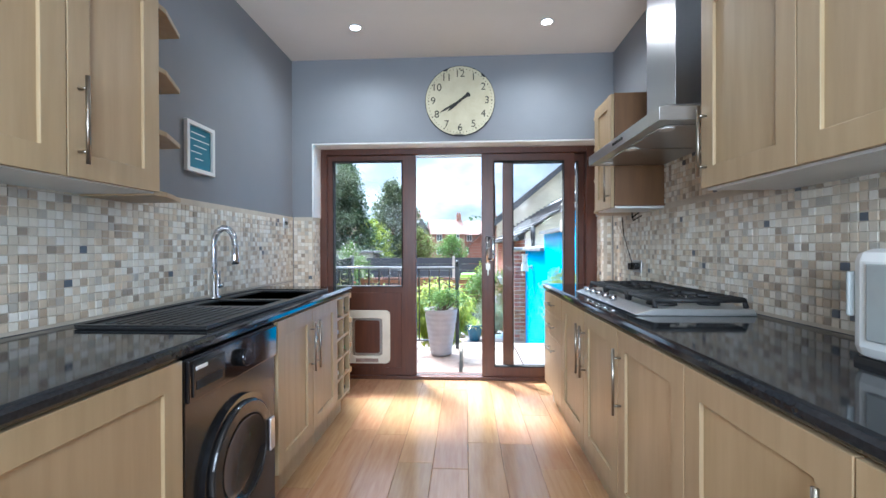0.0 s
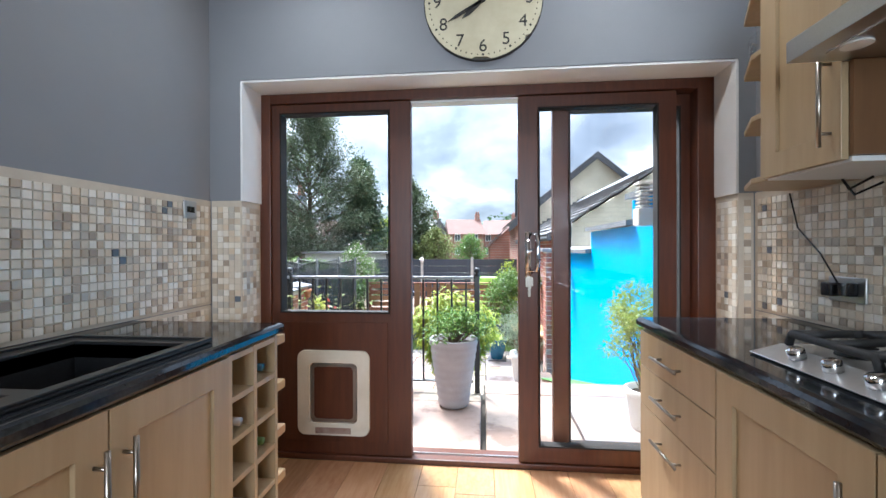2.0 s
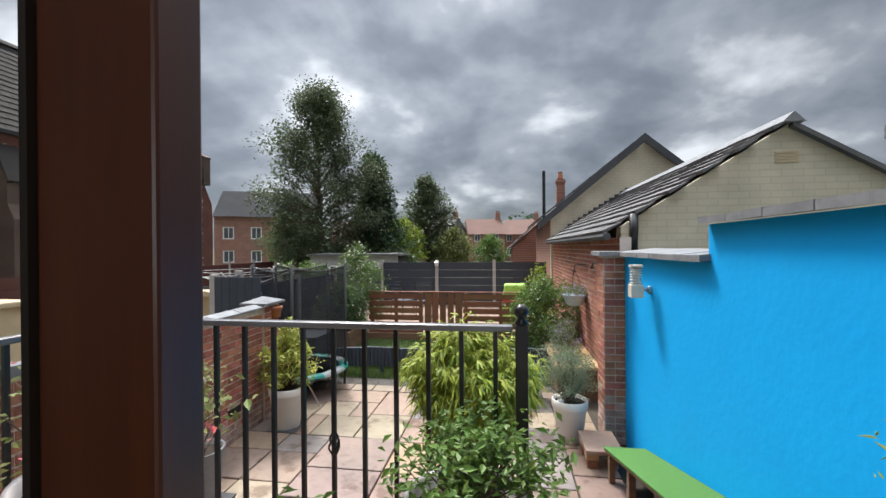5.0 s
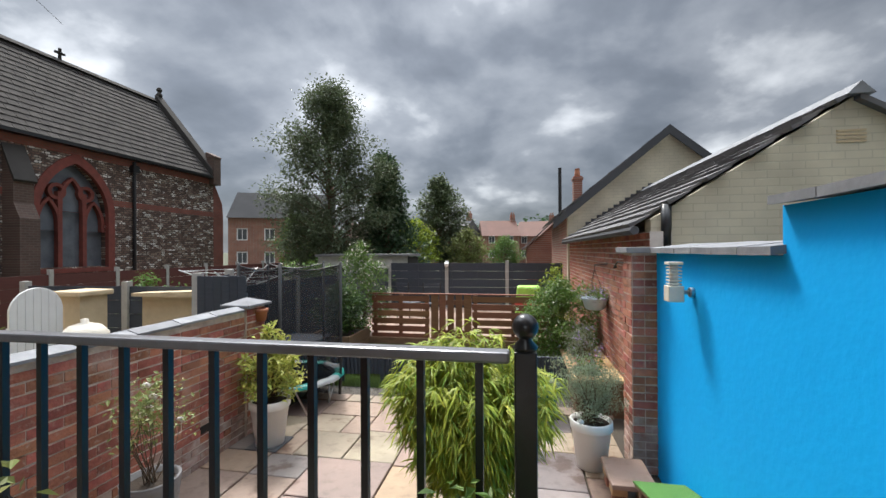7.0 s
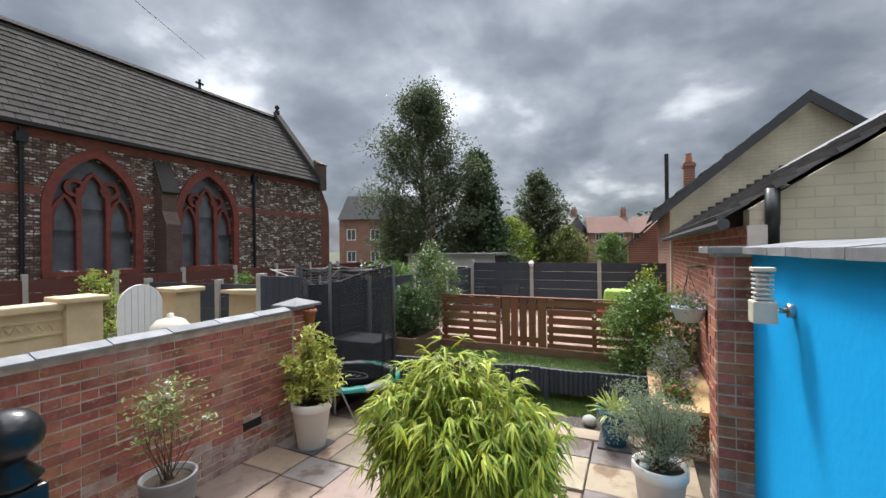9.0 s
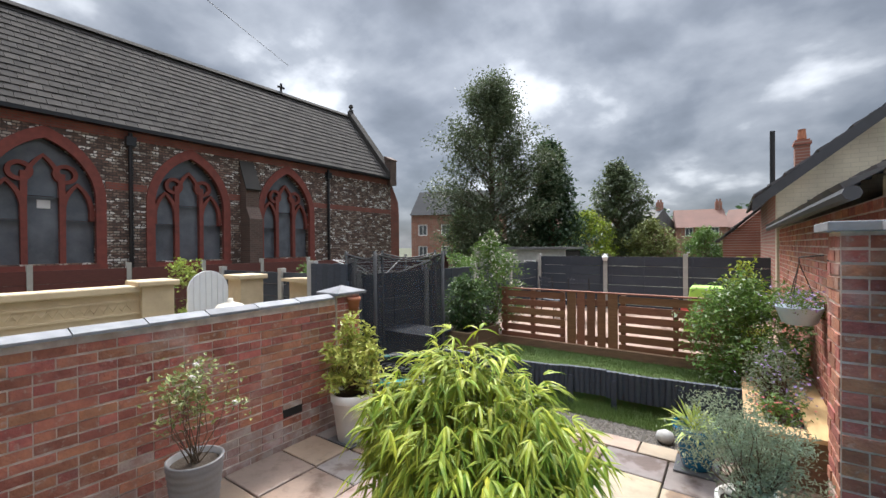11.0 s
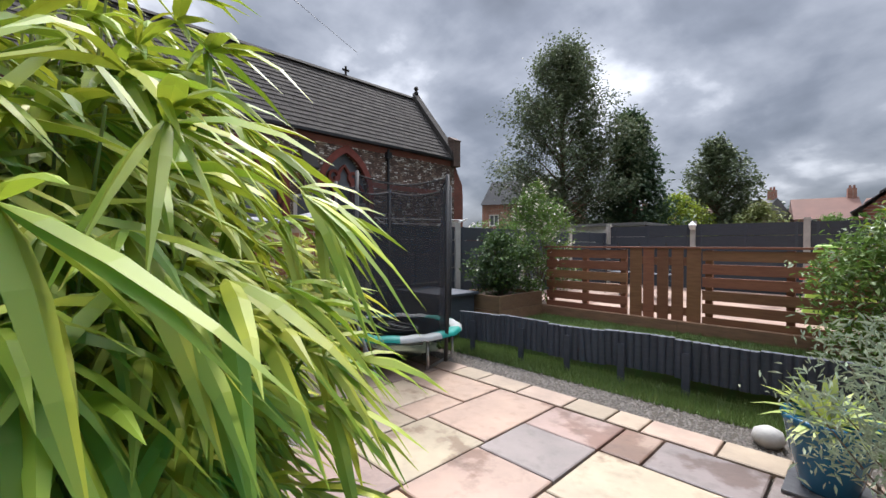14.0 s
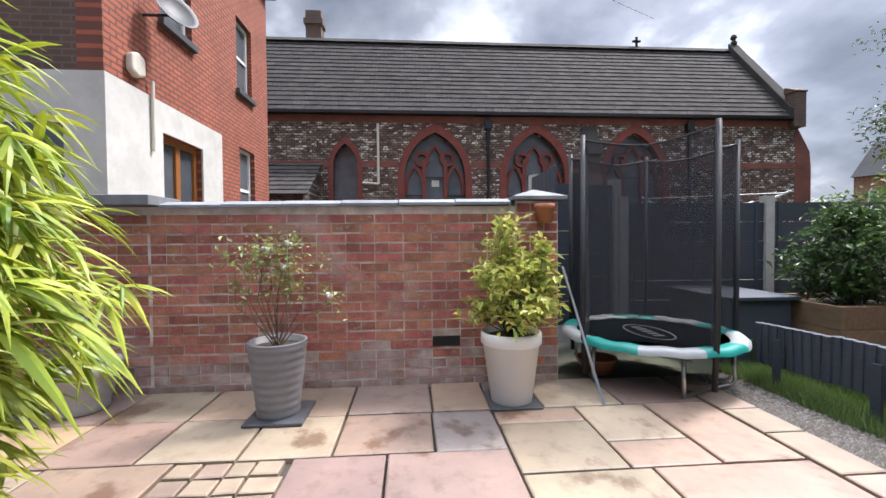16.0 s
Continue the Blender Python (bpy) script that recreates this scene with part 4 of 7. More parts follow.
def mosaic(name, x, side, spans, parts_in):
    """Small stone tiles on a side wall; spans are (y0, y1, z0, z1)."""
    ob = thing(name, 0, 0, 0, "beige and brown stone mosaic tiles with pale grout", "tiling")
    tagged(ob, kind="structure")
    g, rest, near = Build(), Build(), []
    t = 0.007
    for y0, y1, z0, z1 in spans:
        g.box(min(x, x + side * .004), y0, z0, max(x, x + side * .004), y1, z1)
        for i in range(math.ceil(y0 / TP), int(y1 / TP)):
            for j in range(math.ceil(z0 / TP), int(z1 / TP)):
                yy, zz = (i + .5) * TP, (j + .5) * TP
                if parts_in[0] < yy < parts_in[1] and parts_in[2] < zz < parts_in[3] and len(near) < 290:
                    near.append((x + side * .004, yy, zz))
                else:
                    a, c, w = random.uniform(.0128, .0146), random.uniform(.0128, .0146), x + side * (.004 + t * random.uniform(.6, 1))
                    rest.add([(x + side * .004, yy - a, zz - c), (x + side * .004, yy + a, zz - c), (x + side * .004, yy + a, zz + c), (x + side * .004, yy - a, zz + c),
                              (w, yy - a + .001, zz - c + .001), (w, yy + a - .001, zz - c + .001), (w, yy + a - .001, zz + c - .001), (w, yy - a + .001, zz + c - .001)],
                             [(4, 5, 6, 7), (0, 1, 5, 4), (1, 2, 6, 5), (2, 3, 7, 6), (3, 0, 4, 7)])
    g.out("grout", M_GROUT, ob)
    rest.out("tile_field", M_MOSAIC, ob, kind="stuff")
    one = Build()
    a, w = .014, side * t
    one.add([(0, -a, -a), (0, a, -a), (0, a, a), (0, -a, a), (w, -a + .001, -a + .001), (w, a - .001, -a + .001), (w, a - .001, a - .001), (w, -a + .001, a - .001)],
            [(4, 5, 6, 7), (0, 1, 5, 4), (1, 2, 6, 5), (2, 3, 7, 6), (3, 0, 4, 7)])
    pieces("tile", ob, one.mesh("tile", M_MOSAIC), near)


mosaic("tiling_west", W, 1, [(-1.0, END, 0.887, 1.425), (2.74, END, 0.02, 0.883)], (2.62, 3.2, 0.9, 1.4))
mosaic("tiling_east", E_, -1, [(-0.6, END, 0.887, 1.425), (2.99, END, 0.02, 0.883), (1.44, 2.36, 1.425, 1.70)], (2.62, 3.2, 0.9, 1.4))


def mosaic_end(x0, x1, yface, z0, z1, nm):
    ob = thing(nm, 0, 0, 0, "beige and brown stone mosaic tiles beside door", "tiling")
    tagged(ob, kind="structure")
    Build().box(x0, yface - .004, z0, x1, yface, z1).out("grout", M_GROUT, ob)
    b = Build()
    for i in range(math.ceil((x0) / TP), int(x1 / TP)):
        for j in range(math.ceil(z0 / TP), int(z1 / TP)):
            a = .014
            b.box((i + .5) * TP - a, yface - .009 - .002 * random.random(), (j + .5) * TP - a, (i + .5) * TP + a, yface - .004, (j + .5) * TP + a)
    b.out("tile_field", M_MOSAIC, ob, kind="stuff")


mosaic_end(W + .012, OX0, END, 0.02, 1.425, "tiling_door_west")
mosaic_end(OX1, E_ - .012, END, 0.02, 1.425, "tiling_door_east")
# tiles turn into the reveals
for xr, s, nm in ((OX0, 1, "tiling_reveal_west"), (OX1, -1, "tiling_reveal_east")):
    ob = thing(nm, 0, 0, 0, "stone mosaic tiles in door reveal", "tiling")
    tagged(ob, kind="structure")
    Build().box(min(xr, xr + s * .004), END - .004, 0.02, max(xr, xr + s * .004), 3.40, 1.424).out("grout", M_GROUT, ob)
    b = Build()
    for i in range(math.ceil(END / TP), int(3.40 / TP)):
        for j in range(1, int(1.424 / TP)):
            a, yy, zz = .014, (i + .5) * TP, (j + .5) * TP
            x1 = xr + s * .01
            b.box(min(xr + s * .004, x1), yy - a, zz - a, max(xr + s * .004, x1), yy + a, zz + a)
    b.out("tile_field", M_MOSAIC, ob, kind="stuff")

# ---- wall units ----
ul = thing("wall_cabinet", 0, 0, 0, "maple shaker wall cabinet with bar handles", "cabinet", "kitchen wall cabinets")
Build().box(W + .002, -0.9, 1.39, -0.795, 1.27, 2.12).out("body", M_MAPLE, ul)
Build().box(W + .002, -0.9, 1.372, -0.80, 1.27, 1.39).out("bottom_panel", M_WHITEPL, ul)
for d in ((0.91, 1.27, "lo"), (0.36, 0.91, "lo"), (-0.14, 0.36, "lo"), (-0.64, -0.14, "hi")):
    shaker(ul, 1, d[0], d[1], 1.375, 2.12, d[2], x=-0.795)
sh = thing("corner_shelf", 0, 0, 0, "maple open corner shelves with angled fronts", "shelf")
for z in (1.385, 1.62, 1.86, 2.1):
    Build().prism([(W + .002, 1.272), (-0.80, 1.272), (-0.80, 1.34), (-0.88, 1.53), (W + .002, 1.53)], "z", z - .02, z).out("shelf_board", M_MAPLE, sh, bevel=0.003)
df = thing("reed_diffuser", -0.93, 1.38, 1.62, "black glass reed diffuser with pale sticks on shelf", "diffuser")
Build().lathe([(0.028, 0), (0.03, 0.005), (0.03, 0.055), (0.02, 0.065), (0.02, 0.08), (0.016, 0.08)], n=18).out("bottle", M_BLACKGLOSS, df, smooth=True)
b = Build()
for i in range(4):
    a = i * 1.6
    b.tube([(0, 0, 0.03), (0.03 * math.cos(a), 0.03 * math.sin(a), 0.2)], 0.0022, 5)
b.out("reed", M_PINE, df)
pf = thing("picture_frame", W, 1.98, 1.71, "white framed teal print with white lettering on wall", "picture")
b = Build().holed("x", (-.12, .12), (-.135, .135), [(-.098, -.113, .098, .113)], 0.001, 0.022)
b.out("frame", M_WHITE, pf, bevel=0.002)
Build().box(0.001, -.097, -.112, 0.008, .097, .112).out("print", M_TEAL, pf)
b = Build()
for i, (a, c) in enumerate(((-.07, .05), (-.08, .086), (-.05, .06), (-.075, .02), (-.04, .03))):
    b.box(0.008, a, 0.075 - i * .034, 0.0088, c, 0.081 - i * .034)
b.out("lettering", M_WHITE, pf)
sw = thing("light_switch", W + .012, 3.05, 1.365, "steel double light switch on mosaic tiles", "switch")
Build().box(0, -.043, -.043, .006, .043, .043).out("plate", M_STEEL, sw, bevel=.002)
b = Build().box(.006, -.022, -.014, .011, -.004, .014).box(.006, .004, -.014, .011, .022, .014)
b.out("rocker", M_BLACKGLOSS, sw)

ur = thing("wall_cabinet", 0, 0, 0, "maple shaker wall cabinet with dark end panel", "cabinet", "kitchen wall cabinets")
Build().box(1.275, 2.36, 1.415, E_ - .002, 2.68, 2.10).out("body", M_MAPLE, ur)
Build().box(1.272, 2.345, 1.415, E_ - .002, 2.358, 2.10).out("end_panel", M_MAPLE_DK, ur)
Build().box(1.28, 2.36, 1.40, E_ - .002, 2.68, 1.414).out("bottom_panel", M_WHITEPL, ur)
shaker(ur, -1, 2.36, 2.68, 1.405, 2.10, "lo", x=1.275)
ur2 = thing("wall_cabinet", 0, 0, 0, "maple shaker wall cabinet with bar handles", "cabinet", "kitchen wall cabinets")
Build().box(1.275, -0.9, 1.395, E_ - .002, 1.40, 2.12).out("body", M_MAPLE, ur2)
Build().box(1.28, -0.9, 1.378, E_ - .002, 1.40, 1.394).out("bottom_panel", M_WHITEPL, ur2)
for d in ((0.95, 1.40, "hi"), (0.5, 0.95, "lo"), (0.0, 0.5, "hi"), (-0.5, 0.0, "lo")):
    shaker(ur2, -1, d[0], d[1], 1.385, 2.12, d[2], x=1.275)
sh2 = thing("corner_shelf", 0, 0, 0, "maple open corner shelves holding glasses", "shelf")
for z in (1.42, 1.64, 1.86, 2.08):
    Build().prism([(E_ - .002, 2.682), (1.275, 2.682), (1.275, 2.76), (1.37, 2.96), (E_ - .002, 2.96)], "z", z - .02, z).out("shelf_board", M_MAPLE, sh2, bevel=0.003)
for z, yy, r in ((1.42, 2.8, .045), (1.64, 2.8, .055), (1.86, 2.82, .086)):
    gl = thing("glass_bowl", 1.40, yy, z, "clear glass bowl standing on corner shelf", "bowl", "glasses on the corner shelf")
    Build().lathe([(r * .5, 0), (r * .9, .02), (r, .086), (r * .95, .1), (r * .9, .1), (r * .93, .086), (r * .82, .025), (0, .01)], n=20).out("bowl", M_GLASS, gl, smooth=True)

# extractor hood
hd = thing("extractor_hood", 0, 0, 0, "brushed steel chimney extractor hood over hob", "extractor hood")
HY0, HY1 = 1.44, 2.36
b = Build()
vs = [(1.12, HY0, 1.66), (E_ - .012, HY0, 1.66), (E_ - .012, HY1, 1.66), (1.12, HY1, 1.66),
      (1.12, HY0, 1.715), (E_ - .012, HY0, 1.715), (E_ - .012, HY1, 1.715), (1.12, HY1, 1.715),
      (1.34, 1.76, 1.83), (E_ - .012, 1.76, 1.83), (E_ - .012, 2.06, 1.83), (1.34, 2.06, 1.83)]
b.add(vs, [(0, 1, 5, 4), (1, 2, 6, 5), (2, 3, 7, 6), (3, 0, 4, 7), (4, 5, 9, 8), (5, 6, 10, 9), (6, 7, 11, 10), (7, 4, 8, 11), (8, 9, 10, 11), (0, 3, 2, 1)])
b.out("canopy", M_STEEL, hd, bevel=0.002)
Build().box(1.34, 1.76, 1.83, E_ - .012, 2.06, 2.745).out("chimney", M_STEEL, hd, bevel=0.002)
b = Build()
for i in range(6):
    b.box(1.40, 1.7585, 2.4 + i * .025, 1.52, 1.76, 2.412 + i * .025)
b.out("vent_slots", M_GAP, hd)
b = Build()
for i in range(5):
    b.disc((1.82 + i * .028, 1.688), "x", .008, 1.114, 1.12, 12)
b.out("button", M_BLACKGLOSS, hd)
b = Build().box(1.17, 1.5, 1.655, 1.5, 1.89, 1.6595).box(1.17, 1.91, 1.655, 1.5, 2.3, 1.6595)
b.out("grease_filter", M_STEEL, hd, bevel=.001)
b = Build()
for yy in (1.55, 1.9, 2.25):
    b.lathe([(.03, 0), (.03, -.004), (0, -.004)], (1.2, yy, 1.655), 16)
b.out("hood_lamp", M_WHITEPL, hd)

# hob
hob = thing("gas_hob", 0, 0, TZ1, "five burner steel gas hob with black iron pan supports", "hob")
b = Build().prism([(1.06, 0), (1.05, .006), (1.13, .028), (1.52, .028), (1.53, .006), (1.53, 0)], "y", 1.50, 2.40)
b.out("steel_plate", material("hob_steel", (0.78, 0.78, 0.77), (0.7, 0.7, 0.69), rough=0.32, metal=0.85, scale=20), hob, bevel=.003)
for i in range(5):
    Build().lathe([(.019, 0), (.019, .022), (.014, .026)], (0, 0, 0), 16).out("knob", M_CHROME, hob, smooth=True).matrix_basis = pose(1.092, 1.86 + i * .105, .018, 0, -15)
b = Build()
for bx, by, r in ((1.22, 1.64, .05), (1.42, 1.64, .035), (1.22, 2.27, .035), (1.42, 2.27, .045), (1.32, 1.95, .065)):
    b.lathe([(r * 1.25, .028), (r * 1.2, .04), (r, .042), (r, .052), (r * .6, .056), (0, .056)], (bx, by, 0), 20)
b.out("burner", M_IRON, hob, smooth=True)
for y0, y1 in ((1.52, 1.79), (1.81, 2.1), (2.12, 2.38)):
    b = Build()
    ym = (y0 + y1) / 2
    for xx in (1.14, 1.50):
        b.tube([(xx, y0, .03), (xx, y0 + .012, .06), (xx, y1 - .012, .06), (xx, y1, .03)], .011, 6)
    for yy in (y0 + .03, y1 - .03):
        b.tube([(1.14, yy, .06), (1.27, yy, .066)], .011, 6)
        b.tube([(1.50, yy, .06), (1.37, yy, .066)], .011, 6)
    b.tube([(1.14, ym, .06), (1.26, ym, .066)], .011, 6).tube([(1.50, ym, .06), (1.38, ym, .066)], .011, 6)
    b.tube([(1.32, y0, .06), (1.32, ym - .05, .066)], .011, 6).tube([(1.32, y1, .06), (1.32, ym + .05, .066)], .011, 6)
    b.tube([(1.14, y0 + .01, .06), (1.32, y0 + .004, .06), (1.50, y0 + .01, .06)], .011, 6).tube([(1.14, y1 - .01, .06), (1.32, y1 - .004, .06), (1.50, y1 - .01, .06)], .011, 6)
    b.out("pan_support", M_IRON, hob, smooth=True)

# appliance on the worktop
ap = thing("air_fryer", 1.425, 0.7, TZ1, "white and grey countertop air fryer", "appliance")
Build().box(-.125, -.15, .012, .125, .15, .275).out("body", M_WHITEPL, ap, bevel=.03)
Build().box(-.131, -.1, .06, -.124, .1, .24).out("front_panel", M_GREYPAD, ap, bevel=.004)
Build().box(-.128, .145, .11, -.06, .154, .22).out("side_window", M_GREYPAD, ap, bevel=.004)
Build().box(-.12, -.14, 0, .12, .14, .014).out("foot", M_GAP, ap)
so = thing("wall_socket", E_ - .012, 2.72, 1.03, "black double wall socket with plugs in it", "socket")
Build().box(-.008, -.073, -.043, 0, .073, .043).out("plate", M_STEEL, so, bevel=.003)
b = Build().box(-.045, -.05, -.02, -.008, -.008, .025).box(-.05, .012, -.025, -.008, .056, .022)
b.out("plug", M_BLACKGLOSS, so, bevel=.006)
b = Build().tube([(-.045, -.03, .0), (-.05, .05, .12), (-.02, .2, .22), (-.015, .25, .36)], .003, 6)
b.tube([(-.06, -.16, .36), (-.08, -.1, .33), (-.06, -.05, .37), (-.08, -.12, .31), (-.05, -.18, .34)], .004, 6)
b.out("flex", M_BLACKGLOSS, so, label="black cable with loose loops")


# ---- landing, steps, lower patio ----
Build().box(-400, -200, -1.6, 400, 600, P - 0.06).out("ground", M_GROUND, label="rough earth and grass ground to horizon", kind="structure")
Build().box(-1.45, 3.55, P - .05, 0.32, 4.62, -0.045).box(0.32, 3.55, P - .05, 1.55, 4.86, -0.045).out("landing", M_JOINT, label="raised brick landing paved with sandstone", kind="structure")
landing = bpy.data.objects["landing"]
st = Build()
for i in range(5):
    st.box(0.32, 4.865 + i * .3, P - .05, 1.12, 5.165 + i * .3, -0.163 * (i + 1))
st.out("steps", M_FLAG, label="sandstone steps down to lower patio", kind="structure", bevel=.008)
Build().box(-2.86, 4.62, P - .06, 1.56, 9.52, P - .035).out("patio", M_JOINT, label="lower patio of random sandstone flags", kind="structure")
patio = bpy.data.objects["patio"]


def slab_mesh(w, l, t=0.035):
    """A riven flag with worn edges, centred."""
    b, e = Build(), 0.008
    w2, l2 = w / 2 - .008, l / 2 - .008
    low = [(-w2, -l2), (w2, -l2), (w2, l2), (-w2, l2)]
    b.add([(x, y, -t) for x, y in low] + [(x, y, -.005) for x, y in low] + [(x - math.copysign(e, x), y - math.copysign(e, y), 0) for x, y in low],
          [(0, 1, 5, 4), (1, 2, 6, 5), (2, 3, 7, 6), (3, 0, 4, 7), (4, 5, 9, 8), (5, 6, 10, 9), (6, 7, 11, 10), (7, 4, 8, 11), (8, 9, 10, 11)])
    return b


def flags(parent, x0, y0, x1, y1, z, seed, unit=0.29, skip=()):
    """Random rectangular paving on a grid of units."""
    rnd = random.Random(seed)
    nx, ny = round((x1 - x0) / unit), round((y1 - y0) / unit)
    ux, uy = (x1 - x0) / nx, (y1 - y0) / ny
    used, cache = set(), {}
    for j in range(ny):
        for i in range(nx):
            cx, cy_ = x0 + (i + .5) * ux, y0 + (j + .5) * uy
            if (i, j) in used or any(a <= cx <= c and b_ <= cy_ <= d for a, b_, c, d in skip):
                continue
            for w, l in rnd.sample([(3, 2), (2, 2), (2, 3), (3, 2), (2, 3), (2, 2)], 6) + [(2, 1), (1, 2), (1, 1)]:
                cells = [(i + a, j + c) for a in range(w) for c in range(l)]
                if all(a < nx and c < ny and (a, c) not in used and not any(s[0] <= x0 + (a + .5) * ux <= s[2] and s[1] <= y0 + (c + .5) * uy <= s[3] for s in skip) for a, c in cells):
                    break
            used.update(cells)
            key = (w, l, rnd.choice((0, 0, 0, 1, 1, 2)))
            if key not in cache:
                cache[key] = slab_mesh(w * ux, l * uy).mesh("flagstone", (M_FLAG, M_FLAG_BUFF, M_FLAG_GREY)[key[2]])
            o = new("flagstone", cache[key])
            o.parent = parent
            o.matrix_basis = pose(x0 + (i + w / 2) * ux, y0 + (j + l / 2) * uy, z + rnd.uniform(-.004, .002), rnd.uniform(-.3, .3), rnd.uniform(-.3, .3), 0)


# rows of the lower patio: the span across x, then the joints along y
PAVING = [
    ((-2.84, -2.30), (4.64, 5.17, 5.70, 6.22, 6.72, 7.29, 7.69, 8.05, 8.62, 9.21)),
    ((-2.30, -1.78), (4.64, 5.17, 5.70, 6.22, 6.72, 7.28, 7.69)),
    ((-2.30, -2.08), (7.69, 8.26)), ((-2.08, -1.53), (7.69, 8.26)),
    ((-2.30, -1.81), (8.26, 8.75)), ((-1.81, -1.53), (8.26, 8.75)), ((-2.30, -1.53), (8.75, 9.21)),
    ((-1.78, -.98), (4.64, 5.28, 5.92)), ((-1.20, -.98), (5.92, 6.52)), ((-1.78, -.98), (6.52, 7.02, 7.69)),
    ((-1.53, -.98), (7.69, 8.36, 9.21)),
    ((-.98, -.44), (4.64, 5.2, 5.8, 6.4, 6.95, 7.65, 8.28, 8.78, 9.21)),
    ((-.44, .36), (4.64, 5.25, 5.85, 6.5, 7.05, 7.6)), ((-.44, -.2), (7.6, 8.18)), ((-.44, .36), (8.18, 8.79)),
    ((-.44, -.19), (8.79, 9.21)), ((-.19, .36), (8.79, 9.21)),
    ((.36, 1.31), (4.64, 5.5, 6.37)), ((.36, .86), (6.37, 6.95, 7.5, 8.2, 8.7, 9.21)), ((.86, 1.31), (6.37, 7.2, 7.75, 8.45, 9.21)),
]
SETTS = [(-1.78, 5.92, -1.20, 6.52), (-.2, 7.6, .36, 8.18)]


# ---- brickwork ----
BW, BH = 0.225, 0.0775


def brick_box(w, d, h):
    x, y, z = w / 2, d / 2, h / 2
    return Build().box(-x, -y, -z, x, y, z)


def brick_wall(name, axis, face, out, u0, u1, z0, z1, label, mat=M_BRICK, mortar=M_MORTAR, low=None, thick=.215, parts=(0, 0), cap=300, pale=.0):
    """A brick face in stretcher bond on a core; bricks within the stretch parts are objects of their own, the rest one part."""
    core = thing(name, 0, 0, 0, label, "wall")
    tagged(core, kind="structure")
    a, c = sorted((face - out * .003, face - out * thick))
    B = Build().box(a, u0, z0, c, u1, z1) if axis == "x" else Build().box(u0, a, z0, u1, c, z1)
    B.out("core", mortar, core)
    rest, n = Build(), 0
    bm_ = {}
    rows = int((z1 - z0) / BH)
    for j in range(rows):
        z = z0 + (j + .5) * BH
        header = j % 4 == 2
        step = BW if not header else BW / 2
        u = u0 - (BW / 2 if j % 2 else 0) + .0
        while u < u1 - .02:
            s, e = max(u, u0) + random.uniform(.003, .006), min(u + step, u1) - random.uniform(.003, .006)
            u += step
            if e - s < .03:
                continue
            m = mat if not low or z > z0 + low + random.uniform(-.12, .2) else M_BRICKW
            pr = random.uniform(0, .008)
            if parts[0] <= s and e <= parts[1] and n < cap:
                n += 1
                key = (round(e - s, 2), m.name)
                if key not in bm_:
                    w = e - s
                    bm_[key] = (brick_box(.05, w, BH - .0145) if axis == "x" else brick_box(w, .05, BH - .0145)).mesh("brick", m)
                o = new("brick", bm_[key])
                o.parent = core
                mid = (s + e) / 2
                off = face + out * (pr - .025)
                o.matrix_basis = pose(*((off, mid, z) if axis == "x" else (mid, off, z)), *((random.uniform(-.7, .7), 0, random.uniform(-1, 1)) if axis == "x" else (0, random.uniform(-.7, .7), random.uniform(-1, 1))))
            else:
                f0, f1 = sorted((face - out * .04, face + out * pr))
                rest.cur = 0 if m is mat else 1
                if axis == "x":
                    rest.box(f0, s, z - BH / 2 + random.uniform(.0045, .010), f1, e, z + BH / 2 - random.uniform(.0045, .010))
                else:
                    rest.box(s, f0, z - BH / 2 + random.uniform(.0045, .010), e, f1, z + BH / 2 - random.uniform(.0045, .010))
    if rest.v:
        rest.out("brick_field", [mat, M_BRICKW], core, kind="stuff")
    return core


bw_l = brick_wall("wall_garden", "x", -2.85, 1, 5.18, 8.0, P - .03, P + 1.42, "old red brick garden wall with slate coping", low=.28, parts=(6.9, 8.0), cap=299)
brick_wall("wall_garden_pier_front", "x", -2.82, 1, 8.0, 8.34, P - .03, P + 1.46, "red brick end pier of garden wall", low=.25, thick=.26)
brick_wall("wall_garden_pier_side", "y", 8.345, 1, -3.08, -2.84, P - .03, P + 1.46, "red brick end pier of garden wall", thick=.1)
brick_wall("wall_garden_near", "x", -2.845, 1, 3.7, 5.18, P - .03, P + 1.42, "old red brick garden wall, taller near house", low=.25)
cp = thing("coping", 0, 0, 0, "grey slate coping stones on brick wall", "coping")
tagged(cp, kind="structure")
cop = Build().prism([(-.19, 0), (.05, 0), (.05, .022), (-.06, .055), (-.19, .03)], "y", -.221, .221).mesh("coping_stone", M_SLATE)
pieces("coping_stone", cp, cop, [pose(-2.86, 5.485 + i * .45, P + 1.41 + i * .004, 0, 0, random.uniform(-.6, .6)) for i in range(6)])
b = Build()
x0, x1, y0, y1, z = -3.14, -2.76, 7.96, 8.40, P + 1.465
b.add([(x0, y0, z), (x1, y0, z), (x1, y1, z), (x0, y1, z), (x0, y0, z + .03), (x1, y0, z + .03), (x1, y1, z + .03), (x0, y1, z + .03), ((x0 + x1) / 2, (y0 + y1) / 2, z + .1)],
      [(3, 2, 1, 0), (0, 1, 5, 4), (1, 2, 6, 5), (2, 3, 7, 6), (3, 0, 4, 7), (4, 5, 8), (5, 6, 8), (6, 7, 8), (7, 4, 8)])
b.out("pier_cap", M_SLATE, cp, bevel=.004)
Build().box(-3.12, 3.66, P + 1.425, -2.70, 5.258, P + 1.50).out("coping_stone", M_SLATE, cp, bevel=.006)
# air brick
Build().box(-2.852, 7.32, P + .30, -2.838, 7.54, P + .38).out("air_brick", M_GAP, bw_l)

